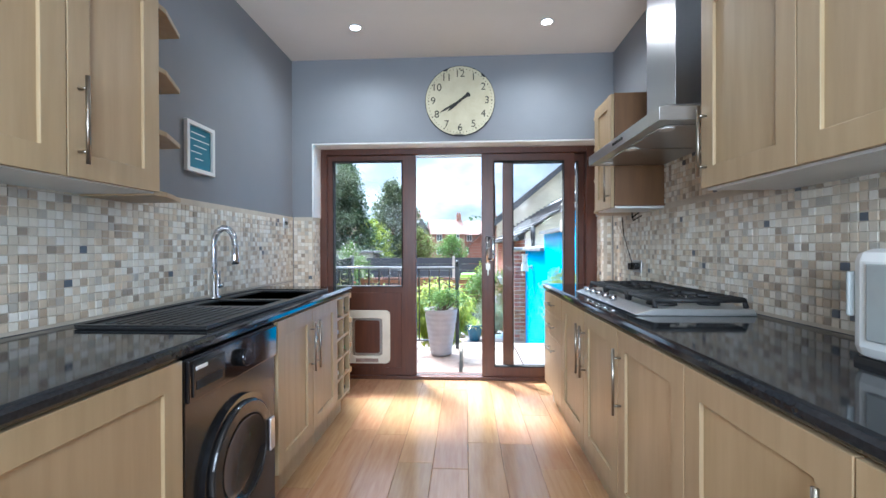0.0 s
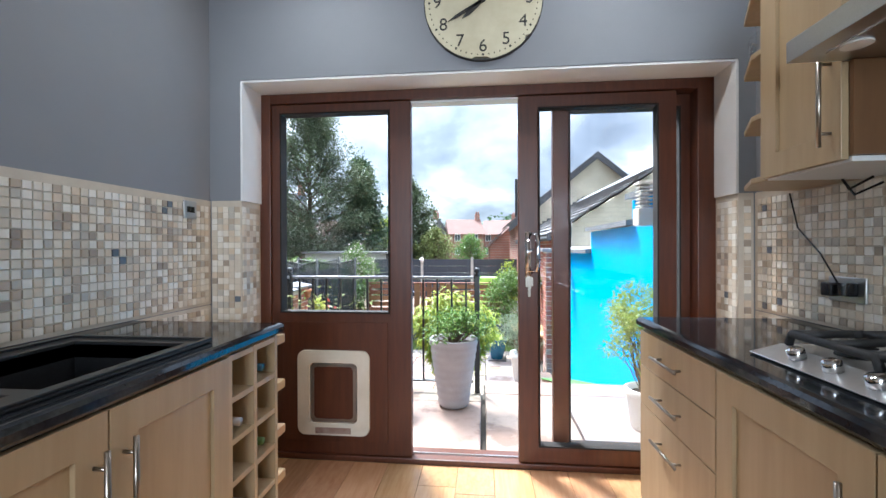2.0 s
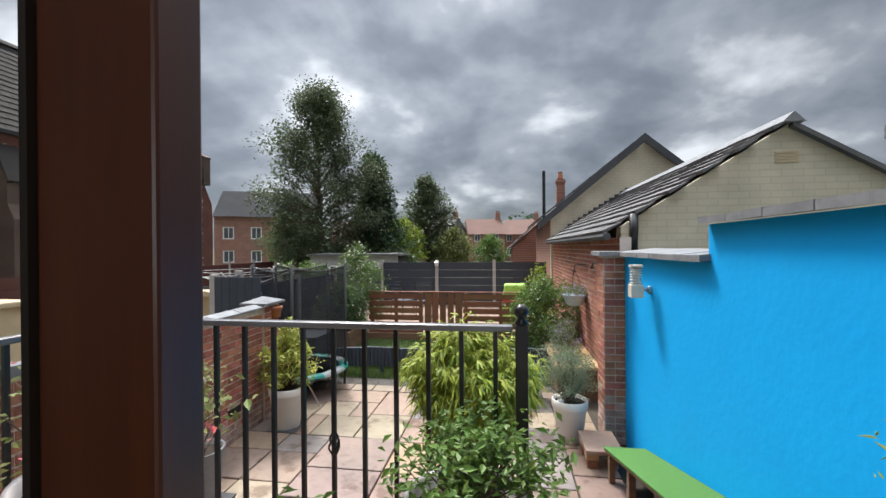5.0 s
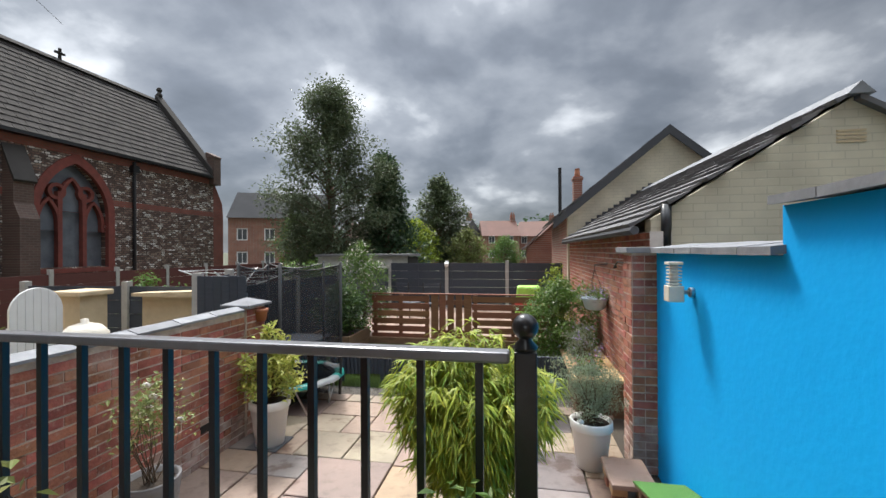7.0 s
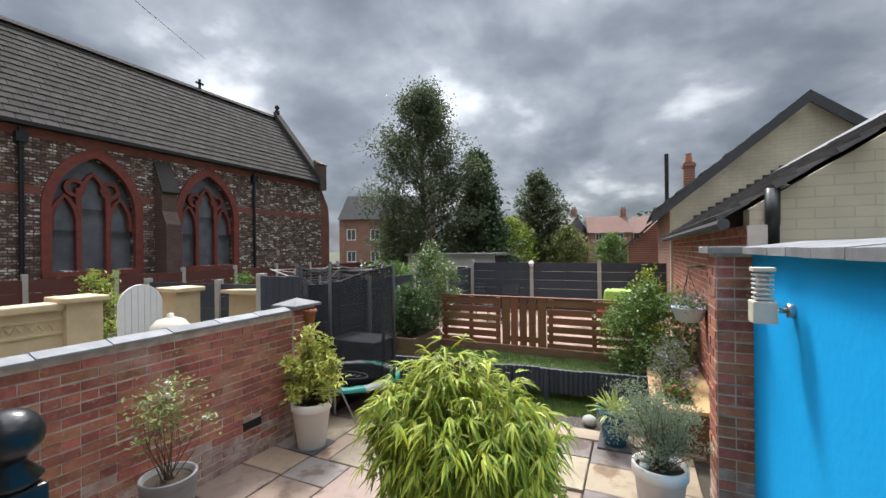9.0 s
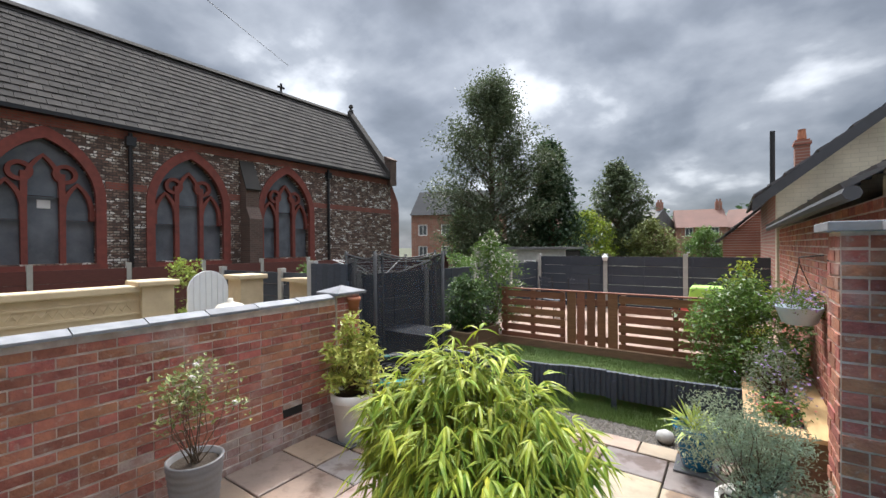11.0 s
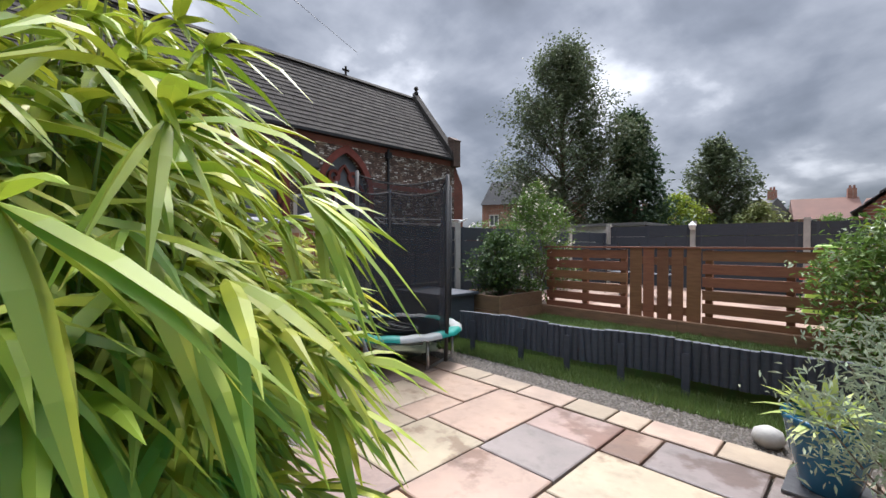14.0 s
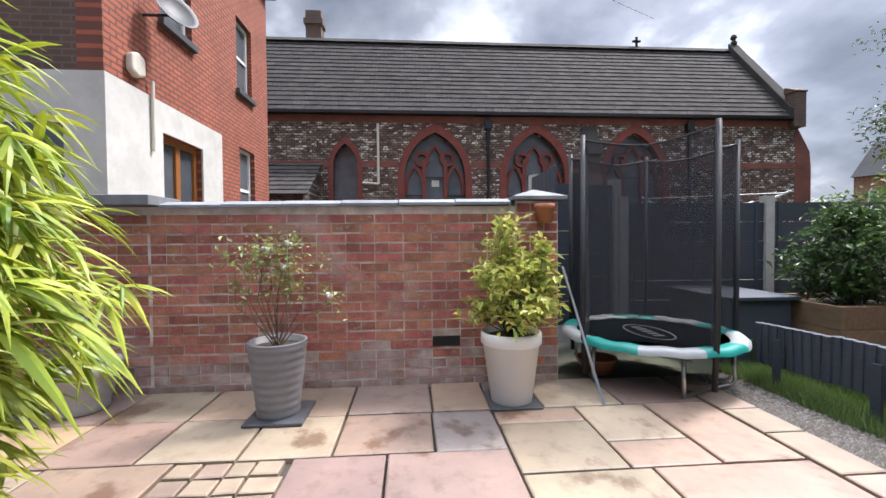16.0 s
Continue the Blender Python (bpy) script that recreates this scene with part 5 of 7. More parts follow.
# blue wall in three heights
bl = Build()
for y0, y1, zt in ((6.05, 7.96, 1.10), (4.73, 6.05, 1.35), (3.56, 4.73, 1.56)):
    bl.box(1.55, y0, P - .05, 1.80, y1, zt)
blue = bl.out("wall_blue", M_BLUE, label="bright blue painted garden wall in steps", kind="structure")
cp2 = thing("coping", 0, 0, 0, "grey stone copings on blue wall", "coping")
tagged(cp2, kind="structure")
for y0, y1, zt, n in ((6.05, 7.95, 1.10, 6), (4.70, 6.05, 1.35, 4), (3.56, 4.70, 1.56, 4)):
    l = (y1 - y0 + .03) / n
    me = Build().prism([(-.07, -.01), (.30, .03), (.30, .075), (-.07, .035)], "y", -l / 2 + .004, l / 2 - .004).mesh("coping_stone", M_SLATE)
    pieces("coping_stone", cp2, me, [pose(1.55, y0 - .03 + (i + .5) * l, zt + .012, random.uniform(-1, 1), 0, random.uniform(-.8, .8)) for i in range(n)])
brick_wall("pier_right_front", "y", 7.955, -1, 1.33, 1.62, P - .03, 1.10, "weathered red brick gate pier", mat=M_BRICK, low=.5, thick=.2)
brick_wall("pier_right_side", "x", 1.328, -1, 7.96, 8.28, P - .03, 1.10, "weathered red brick gate pier", mat=M_BRICK, low=.5, thick=.2)
Build().box(1.27, 7.90, 1.10, 1.68, 8.36, 1.155).out("coping_stone", M_SLATE, cp2, bevel=.006)


def wall_lamp(x, y, z):
    ob = thing("wall_lamp", x, y, z, "cream and steel outdoor wall lamp with slatted head", "lamp", "outdoor wall lamps")
    Build().disc((0, -.03), "x", .038, -.03, 0, 20).out("wall_plate", M_STEEL, ob, bevel=.004)
    Build().tube([(-.02, 0, -.03), (-.1, 0, -.03)], .016, 10).out("arm", M_STEEL, ob, smooth=True)
    Build().box(-.19, -.055, -.1, -.08, .055, .02).out("sensor_box", M_CREAMPL, ob, bevel=.006)
    b = Build()
    for i in range(6):
        b.box(-.178, -.043, .028 + i * .025, -.092, .043, .040 + i * .025)
    b.box(-.185, -.05, .178, -.085, .05, .20)
    b.out("lamp_slats", M_CREAMPL, ob, bevel=.003)
    Build().lathe([(.03, .02), (.03, .178)], (-.135, 0, 0), 14).out("diffuser", M_WHITEPL, ob, smooth=True)


wall_lamp(1.55, 7.12, 0.84)
wall_lamp(1.55, 4.12, 1.42)

# turf ramp beside the steps
rp = thing("turf_ramp", 0, 0, 0, "sloping plank ramp covered with artificial turf", "ramp")
b = Build().prism([(4.87, -.06), (7.25, -.73), (7.25, -.755), (4.87, -.085)], "x", 1.16, 1.53)
b.out("deck", M_SLEEPER, rp)
Build().prism([(4.87, -.045), (7.26, -.715), (7.26, -.729), (4.87, -.059)], "x", 1.15, 1.535).out("turf", M_TURF, rp)
b = Build()
for yy in (5.3, 5.9, 6.5, 7.1):
    zt = -.085 - (yy - 4.87) * .2815
    b.box(1.17, yy, P - .001, 1.22, yy + .06, zt).box(1.46, yy, P - .001, 1.51, yy + .06, zt)
b.out("leg", M_SLEEPER, rp)
sl = thing("slab_step", 0, 0, 0, "loose stone slab resting on bricks and timber", "step")
Build().box(1.0, 7.30, -.83, 1.36, 7.78, -.785).out("slab", M_FLAG, sl, bevel=.01)
for x0, y0 in ((1.02, 7.34), (1.02, 7.62), (1.22, 7.36)):
    Build().box(x0, y0, P, x0 + .1, y0 + .1, -.90).out("brick", M_BRICK, sl, bevel=.004)
    Build().box(x0 - .01, y0, -.90, x0 + .11, y0 + .12, -.83).out("timber_block", M_PINE, sl, bevel=.004)

# ---- railing ----
rl = thing("railing", 0, 0, 0, "black iron railing with ball-topped posts", "railing")
RY, RX0, RX1 = 4.54, -1.31, 0.272


def post(x, y):
    Build().box(x - .021, y - .021, 0, x + .021, y + .021, .945).out("post", M_BLACKIRON, rl, bevel=.003)
    Build().lathe([(.02, .945), (.024, .952), (.012, .966)] + [(.025 * math.sin(a), .99 - .025 * math.cos(a)) for a in [math.pi * i / 12 for i in range(2, 12)]] + [(0, 1.015)], (x, y, 0), 20).out("ball_finial", M_BLACKIRON, rl, smooth=True)


post(RX1, RY); post(RX0, RY)


def rail_run(p0, p1, n):
    p0, p1 = Vector(p0), Vector(p1)
    along = (p1 - p0).normalized()
    side = Vector((-along.y, along.x, 0)) * .019
    for z, t, m in ((.932, .011, M_GALV), (.09, .008, M_BLACKIRON)):
        b = Build()
        c = [p0 + side + Vector((0, 0, z - t)), p0 - side + Vector((0, 0, z - t)), p1 - side + Vector((0, 0, z - t)), p1 + side + Vector((0, 0, z - t))]
        b.add(c + [v + Vector((0, 0, 2 * t)) for v in c], [(3, 2, 1, 0), (4, 5, 6, 7), (0, 1, 5, 4), (1, 2, 6, 5), (2, 3, 7, 6), (3, 0, 4, 7)])
        b.out("rail", m, rl, bevel=.005)
    for i in range(n):
        p = p0.lerp(p1, (i + .5) / n)
        b = Build().box(p.x - .0075, p.y - .0075, .098, p.x + .0075, p.y + .0075, .922)
        if i % 5 == 2:
            for k_ in range(4):
                a = k_ * math.pi / 2
                b.tube([(p.x + .022 * math.sin(s_ * math.pi / 6) * math.cos(a + s_ * .35), p.y + .022 * math.sin(s_ * math.pi / 6) * math.sin(a + s_ * .35), .45 + s_ * .016) for s_ in range(7)], .004, 5)
        b.out("baluster", M_BLACKIRON, rl)


rail_run((RX0 + .03, RY, 0), (RX1 - .03, RY, 0), 13)
rail_run((RX0, 3.57, 0), (RX0, RY - .03, 0), 7)


# ---- plants ----
def leaves(name, mat, parent, centres, n, size, spread, seed, droop=.2, narrow=.35, up=.3):
    """Many small folded leaves round branch points."""
    rnd = random.Random(seed)
    vs, fs = [], []
    for i in range(n):
        c = centres[rnd.randrange(len(centres))]
        c = Vector(c) + Vector((rnd.gauss(0, 1), rnd.gauss(0, 1), rnd.gauss(0, 1))) * spread
        d = Vector((rnd.gauss(0, 1), rnd.gauss(0, 1), rnd.gauss(up, .6) - droop)).normalized()
        s = d.cross(Vector((rnd.gauss(0, .4), rnd.gauss(0, .4), 1))).normalized()
        l = size * rnd.uniform(.6, 1.3)
        nrm = s.cross(d) * l * .08
        w = l * narrow
        o = len(vs)
        vs += [c, c + d * l * .45 + s * w * .5 + nrm, c + d * l - Vector((0, 0, l * droop * .6)), c + d * l * .45 - s * w * .5 + nrm, c + d * l * .5 - nrm]
        fs += [(o, o + 1, o + 4), (o + 1, o + 2, o + 4), (o, o + 4, o + 3), (o + 4, o + 2, o + 3)]
    return raw(name, [tuple(v) for v in vs], fs, mat, parent, kind="stuff")


def stems(parent, base, tips, r, mat=M_STEM, bend=.1, seed=1):
    rnd = random.Random(seed)
    b = Build()
    for t in tips:
        p0, p1 = Vector(base) + Vector((rnd.uniform(-.03, .03), rnd.uniform(-.03, .03), 0)), Vector(t)
        m = p0.lerp(p1, .5) + Vector((rnd.uniform(-bend, bend), rnd.uniform(-bend, bend), 0)) * (p1 - p0).length
        b.tube([p0, p0.lerp(m, .6), m, m.lerp(p1, .6), p1], r, 5, r * .35)
    b.out("stem", mat, parent)


def ridged_profile(r0, r1, h, n=9, amp=.006):
    out = [(r0 * .9, 0), (r0, .01)]
    for i in range(n * 4):
        t = i / (n * 4 - 1)
        out.append((r0 + (r1 - r0) * t + amp * (1 - abs(((t * n) % 1) * 2 - 1)), .01 + t * (h - .02)))
    return out + [(r1 + .004, h), (r1 - .018, h), (r1 - .02, h - .05), (0, h - .05)]


def plain_profile(r0, r1, h, lip=.09):
    return [(r0 * .93, 0), (r0, .008), (r0 + (r1 - .015 - r0) * .98, h - lip), (r1 - .012, h - lip), (r1, h - lip + .01), (r1, h - .008), (r1 - .006, h), (r1 - .02, h), (r1 - .024, h - .05), (0, h - .055)]


def potted(name, x, y, z, prof, mat, h, r, label):
    ob = thing(name, x, y, z, label, "plant pot", "potted plants")
    Build().lathe(prof, n=36).out("pot", mat, ob, smooth=True)
    Build().lathe([(0, h - .035), (r - .025, h - .04)], n=20).out("soil", M_SOIL, ob)
    return ob


rnd = random.Random(5)
# tall ridged pot on landing
p = potted("potted_shrub", 0.10, 4.27, 0, ridged_profile(.11, .178, .5), M_POTLG, .5, .178, "pale grey ridged pot with small green shrub")
tips = [(rnd.gauss(0, .09), rnd.gauss(0, .09), .5 + rnd.uniform(.06, .17)) for _ in range(40)]
stems(p, (0, 0, .45), tips, .004)
leaves("foliage", M_GREENLEAF, p, tips, 1500, .034, .035, 11, narrow=.5)
p = potted("potted_rose", -1.0, 4.19, 0, ridged_profile(.13, .20, .55), M_POTLG, .55, .2, "pale grey ridged pot with sparse leggy plant")
tips = [(rnd.gauss(0, .16), rnd.gauss(0, .13), .55 + rnd.uniform(.05, .28)) for _ in range(12)]
stems(p, (0, 0, .5), tips, .004)
leaves("foliage", M_ROSELEAF, p, tips, 170, .04, .05, 12, narrow=.5)
leaves("red_leaves", M_PETALR, p, tips[:4], 30, .04, .04, 13, narrow=.5)
p = potted("potted_plant", -0.36, 4.16, 0, plain_profile(.09, .13, .42, .06), M_POTW, .42, .13, "plain white pot on landing by door")
leaves("foliage", M_GREENLEAF, p, [(0, 0, .44)], 60, .05, .05, 14)
p = potted("potted_shrub", 1.38, 3.98, 0, plain_profile(.1, .14, .26, .05), M_POTW, .26, .14, "white pot with airy lime green shrub")
tips = [(rnd.gauss(0, .12), rnd.gauss(0, .14), .26 + rnd.uniform(.2, .62)) for _ in range(46)]
tips = [(min(t[0], .12), t[1], t[2]) for t in tips]
stems(p, (0, 0, .2), tips, .004)
leaves("foliage", M_LIME, p, tips, 4600, .036, .035, 15, narrow=.28, up=.7)

# rose pot by the wall
p = potted("potted_rose", -2.34, 6.27, P, ridged_profile(.13, .185, .5), M_POTG, .5, .185, "dark grey ridged pot with leggy white rose")
Build().box(-.19, -.17, 0.001, .19, .2, .02).out("slate_base", M_WETSLATE, p, bevel=.004)
tips = [(rnd.gauss(0.03, .09), rnd.uniform(-.22, .38), .5 + rnd.uniform(.2, .66)) for _ in range(16)]
stems(p, (0, 0, .45), tips, .0045, bend=.18)
leaves("foliage", M_ROSELEAF, p, tips, 640, .042, .055, 16, narrow=.55)
b = Build()
for i in (0, 3, 5, 8, 11):
    t = tips[i]
    for k_ in range(7):
        a = k_ * .9
        b.lathe([(0, -.01), (.013, 0), (.016, .012), (.010, .02)], (t[0] + .012 * math.cos(a), t[1] + .012 * math.sin(a), t[2] + .003 * k_), 7)
b.out("rose_bloom", M_PETALW, p, smooth=True, kind="stuff")
# variegated shrub in white pot
p = potted("potted_shrub", -2.44, 7.86, P, plain_profile(.145, .215, .5), M_POTW, .5, .215, "white pot with yellow variegated evergreen shrub")
Build().box(-.18, -.18, .0, .18, .18, .012).out("slate_base", M_WETSLATE, p, bevel=.004)
tips = [(rnd.gauss(0, .15), rnd.gauss(0, .17), .5 + rnd.uniform(.08, .46)) for _ in range(50)] + [(0, -.03 + rnd.gauss(0, .03), .5 + rnd.uniform(.45, .78)) for _ in range(9)] + [(0, .2 + rnd.gauss(0, .03), .5 + rnd.uniform(.4, .62)) for _ in range(7)]
stems(p, (0, 0, .45), tips, .005)
leaves("foliage", M_VARI, p, tips, 1900, .085, .04, 17, narrow=.38, up=.5)
# lavender in white pot
p = potted("potted_lavender", 0.95, 7.97, P, plain_profile(.14, .2, .46), M_POTW, .46, .2, "white pot with silvery green lavender bush")
tips = [(rnd.gauss(0, .14), rnd.gauss(0, .14), .46 + rnd.uniform(.08, .55)) for _ in range(70)]
stems(p, (0, 0, .42), tips, .004)
leaves("foliage", M_SILVER, p, tips, 6500, .034, .042, 18, narrow=.22, up=1.0)
b = Build()
for i in range(2):
    a = 2.6 + i * 1.1
    b.lathe([(0, -.03), (.035, -.01), (.035, .01), (0, .03)], (.13 * math.cos(a), .13 * math.sin(a), .45), 9)
b.out("pebble", M_POTW, p, smooth=True)
# blue pot
p = potted("potted_fern", 0.58, 9.2, P + .02, [(.11, 0), (.115, .01), (.155, .16), (.175, .28), (.19, .33), (.2, .345), (.2, .37), (.185, .372), (.175, .33), (0, .32)], M_POTB, .36, .19, "blue glazed pot with yellow green strappy plant")
Build().box(-.17, -.17, -.019, .17, .17, .0).out("slate_base", M_WETSLATE, p, bevel=.004)
vs, fs = [], []
for i in range(60):
    a, l, e = rnd.uniform(0, 6.28), rnd.uniform(.18, .34), rnd.uniform(.25, 1.2)
    d = Vector((math.cos(a) * math.cos(e), math.sin(a) * math.cos(e), math.sin(e)))
    s = Vector((-math.sin(a), math.cos(a), 0)) * .02
    pp = Vector((.05 * math.cos(a), .05 * math.sin(a), .34))
    o = len(vs)
    for k_ in range(5):
        t = k_ / 4
        q = pp + d * l * t - Vector((0, 0, l * .5 * t * t * math.cos(e)))
        w = s * (1 - abs(t - .45) * 1.7) if t < 1 else s * .02
        vs += [tuple(q - w), tuple(q + w)]
    fs += [(o + 2 * k_, o + 2 * k_ + 1, o + 2 * k_ + 3, o + 2 * k_ + 2) for k_ in range(4)]
raw("foliage", vs, fs, M_LIME, p, kind="stuff")

# bamboo
bb = thing("bamboo_plant", -0.06, 6.32, P, "large arching yellow-green bamboo in black pot", "bamboo")
Build().lathe([(.17, 0), (.18, .01), (.22, .36), (.225, .38), (.2, .38), (.2, .34), (0, .34)], n=28).out("pot", M_IRON, bb, smooth=True)
canes, twigs = Build(), []
rb = random.Random(21)
for i in range(165):
    # each cane arches from the pot to a point of a broad dome
    a, u = rb.uniform(0, 6.283), rb.random() ** .55
    tip = Vector((.52 * u * math.cos(a), .285 * u * math.sin(a), 1.06 + .56 * math.sqrt(max(0, 1 - .82 * u * u)) * rb.uniform(.72, 1.06) * (1.07 if i % 6 == 0 else 1) - .16 * u))
    base = Vector((.12 * u * math.cos(a), .1 * u * math.sin(a), .34))
    mid = base.lerp(tip, .6) + Vector((-.05 * math.cos(a), -.05 * math.sin(a), .14))
    pts = [base * (1 - t) ** 2 + mid * 2 * t * (1 - t) + tip * t * t for t in [k_ / 9 for k_ in range(10)]]
    canes.tube(pts, .0038, 5, .0012)
    for t in [.3 + .7 * q / 17 for q in range(18)]:
        k_ = min(int(t * 9), 8)
        twigs.append((pts[k_].lerp(pts[k_ + 1], t * 9 - k_), a, t, u))
vs, fs = [], []
for c, a, t, u in twigs:
    # a twig ends in a fan of drooping blades
    ta = a + rb.gauss(0, 1.1)
    out_ = rb.uniform(.01, .11) * (.5 + .5 * t)
    c = c + Vector((math.cos(ta) * out_, math.sin(ta) * out_, rb.uniform(-.05, .05)))
    for q in range(rb.randrange(4, 8)):
        az = ta + rb.gauss(0, .75)
        el = rb.uniform(-.75, .45) + (.45 if t > .93 and u < .6 else 0)
        l = rb.uniform(.055, .125)
        w = l * rb.uniform(.055, .085)
        d = Vector((math.cos(az) * math.cos(el), math.sin(az) * math.cos(el), math.sin(el)))
        side = Vector((-math.sin(az), math.cos(az), rb.uniform(-.45, .45))).normalized()
        fold = side.cross(d) * w * .35
        o = len(vs)
        droop = rb.uniform(.35, .75)
        for t_, wf in ((0, .12), (.18, .85), (.42, 1.0), (.72, .62), (1.0, .03)):
            m = c + d * l * t_ - Vector((0, 0, l * droop * t_ * t_))
            vs += [tuple(m - side * w * wf + fold * wf), tuple(m - fold * wf * .4), tuple(m + side * w * wf + fold * wf)]
        for k_ in range(4):
            fs += [(o + 3 * k_, o + 3 * k_ + 1, o + 3 * k_ + 4, o + 3 * k_ + 3), (o + 3 * k_ + 1, o + 3 * k_ + 2, o + 3 * k_ + 5, o + 3 * k_ + 4)]
canes.out("cane", M_CANE, bb)
raw("foliage", vs, fs, M_BAMBOO, bb, kind="stuff")

# black bag behind the railing
bg = thing("covered_bag", -0.62, 5.35, P, "heap wrapped in crumpled black polythene sheet", "bag")
n, m_ = 28, 14
vs, fs = [], []
for j in range(m_ + 1):
    for i in range(n):
        a, e = 2 * math.pi * i / n, math.pi / 2 * j / m_
        r = (.36 + .05 * noise.noise(Vector((math.cos(a) * 3, math.sin(a) * 3, j * .4)))) * math.cos(e) ** .6
        vs.append((r * math.cos(a) * 1.15, r * math.sin(a), .62 * math.sin(e) + .04 * noise.noise(Vector((i * .9, j * .7, 3)))if j else 0))
for j in range(m_):
    fs += [(j * n + i, j * n + (i + 1) % n, (j + 1) * n + (i + 1) % n, (j + 1) * n + i) for i in range(n)]
Build().add(vs, fs).out("sheet", M_BAG, bg, smooth=True)
# small grey trough by wall
tg = potted("plant_trough", -2.56, 4.86, P, [(.16, 0), (.175, .01), (.17, .05), (.19, .1), (.215, .22), (.235, .25), (.25, .29), (.25, .325), (.235, .335), (.21, .33), (.205, .27), (0, .26)], M_CONC, .3, .2, "weathered pale stone garden pot by wall")
leaves("foliage", M_GREENLEAF, tg, [(0, 0, .3)], 90, .06, .07, 31)
# terracotta wall pot on pier
tp = thing("wall_pot", -2.79, 8.22, P + 1.28, "small terracotta half pot fixed to pier", "plant pot")
Build().lathe([(.055, 0), (.075, .11), (.084, .11), (.084, .15), (.07, .15), (.064, .11), (0, .11)], n=20).out("pot", M_TERRA, tp, smooth=True)

# ---- trampoline ----
TC = (-2.93, 9.17)
TR, TZ = .71, -0.62
tm = thing("trampoline", TC[0], TC[1], P, "small round trampoline with teal pad and black net", "trampoline")
zz = TZ - P
cir = lambda r, n_=48: [(r * math.cos(2 * math.pi * i / n_), r * math.sin(2 * math.pi * i / n_)) for i in range(n_)]
Build().lathe([(0, zz - .012), (TR - .12, zz - .012)], n=48).out("jumping_mat", M_MAT, tm)
b = Build()
n = 60
prof = [(TR - .13, -.008), (TR - .11, .012), (TR - .03, .016), (TR, -.004), (TR + .005, -.035)]
vs = []
for r, z in prof:
    vs += [(r * math.cos(2 * math.pi * i / n), r * math.sin(2 * math.pi * i / n), zz + z + .006 * math.sin(i * 1.7)) for i in range(n)]
for j in range(len(prof) - 1):
    for i in range(n):
        b.cur = 1 if (i // 6) % 2 else 0
        b.add([vs[j * n + i], vs[j * n + (i + 1) % n], vs[(j + 1) * n + (i + 1) % n], vs[(j + 1) * n + i]], [(0, 1, 2, 3)])
b.out("pad", [M_TEALPAD, M_GREYPAD], tm, smooth=True)
b = Build().tube([(.62 * math.cos(a), .62 * math.sin(a), zz - .04) for a in [2 * math.pi * i / 36 for i in range(37)]], .017, 8)
for a0 in (.35, 2.45, 4.55):
    q = [(.6 * math.cos(a0 + s), .6 * math.sin(a0 + s)) for s in (-.5, .5)]
    b.tube([(*q[0], zz - .04), (q[0][0] * 1.02, q[0][1] * 1.02, .06), (q[0][0] * .99, q[0][1] * .99, .018), (q[1][0] * .99, q[1][1] * .99, .018), (q[1][0] * 1.02, q[1][1] * 1.02, .06), (*q[1], zz - .04)], .014, 8)
b.out("steel_frame", M_STEEL, tm, smooth=True, label="galvanised steel legs")
NETT = 1.92
poles = [(.70 * math.cos(a), .70 * math.sin(a)) for a in [math.radians(d) for d in (7, 79, 151, 223, 288)]]
for x, y in poles:
    Build().tube([(x * .97, y * .97, .08), (x, y, .5), (x, y, NETT + .04)], .02, 10).out("pole", M_IRON, tm, smooth=True, label="foam-sleeved net pole")
N_ = bpy.data.materials.new("black_safety_net")
N_.use_nodes = True
nn, nl = N_.node_tree.nodes, N_.node_tree.links
ntr = nn.new("ShaderNodeBsdfTransparent"); nmx = nn.new("ShaderNodeMixShader"); nmx.inputs[0].default_value = 0.56
nn["Principled BSDF"].inputs["Base Color"].default_value = (.022, .024, .03, 1)
nn["Principled BSDF"].inputs["Roughness"].default_value = .8
nl.new(ntr.outputs[0], nmx.inputs[1]); nl.new(nn["Principled BSDF"].outputs[0], nmx.inputs[2]); nl.new(nmx.outputs[0], nn["Material Output"].inputs[0])
M_NET = N_
b = Build()
for i in range(5):
    a, c = Vector(poles[i]), Vector(poles[(i + 1) % 5])
    for s in range(6):
        q0, q1 = a.lerp(c, s / 6), a.lerp(c, (s + 1) / 6)
        k0, k1 = 1 - .16 * math.sin(math.pi * s / 6), 1 - .16 * math.sin(math.pi * (s + 1) / 6)
        d0, d1 = .07 * math.sin(math.pi * s / 6), .07 * math.sin(math.pi * (s + 1) / 6)
        b.add([(q0.x * k0 * .97, q0.y * k0 * .97, zz), (q1.x * k1 * .97, q1.y * k1 * .97, zz), (q1.x * k1, q1.y * k1, NETT - d1), (q0.x * k0, q0.y * k0, NETT - d0)], [(0, 1, 2, 3)])
b.out("safety_net", M_NET, tm)
b = Build()
for i in range(5):
    a, c = Vector(poles[i]), Vector(poles[(i + 1) % 5])
    b.tube([(a.lerp(c, s / 6).x * (1 - .16 * math.sin(math.pi * s / 6)), a.lerp(c, s / 6).y * (1 - .16 * math.sin(math.pi * s / 6)), NETT - .07 * math.sin(math.pi * s / 6)) for s in range(7)], .009, 6)
b.out("net_hem", M_IRON, tm)
ring([(.3 * math.cos(i * math.pi / 20), .16 * math.sin(i * math.pi / 20)) for i in range(40)], [(.285 * math.cos(i * math.pi / 20), .148 * math.sin(i * math.pi / 20)) for i in range(40)], "z", zz - .011, zz - .008).out("mat_mark", M_POTG, tm, label="faded grey oval mark")
b = Build()
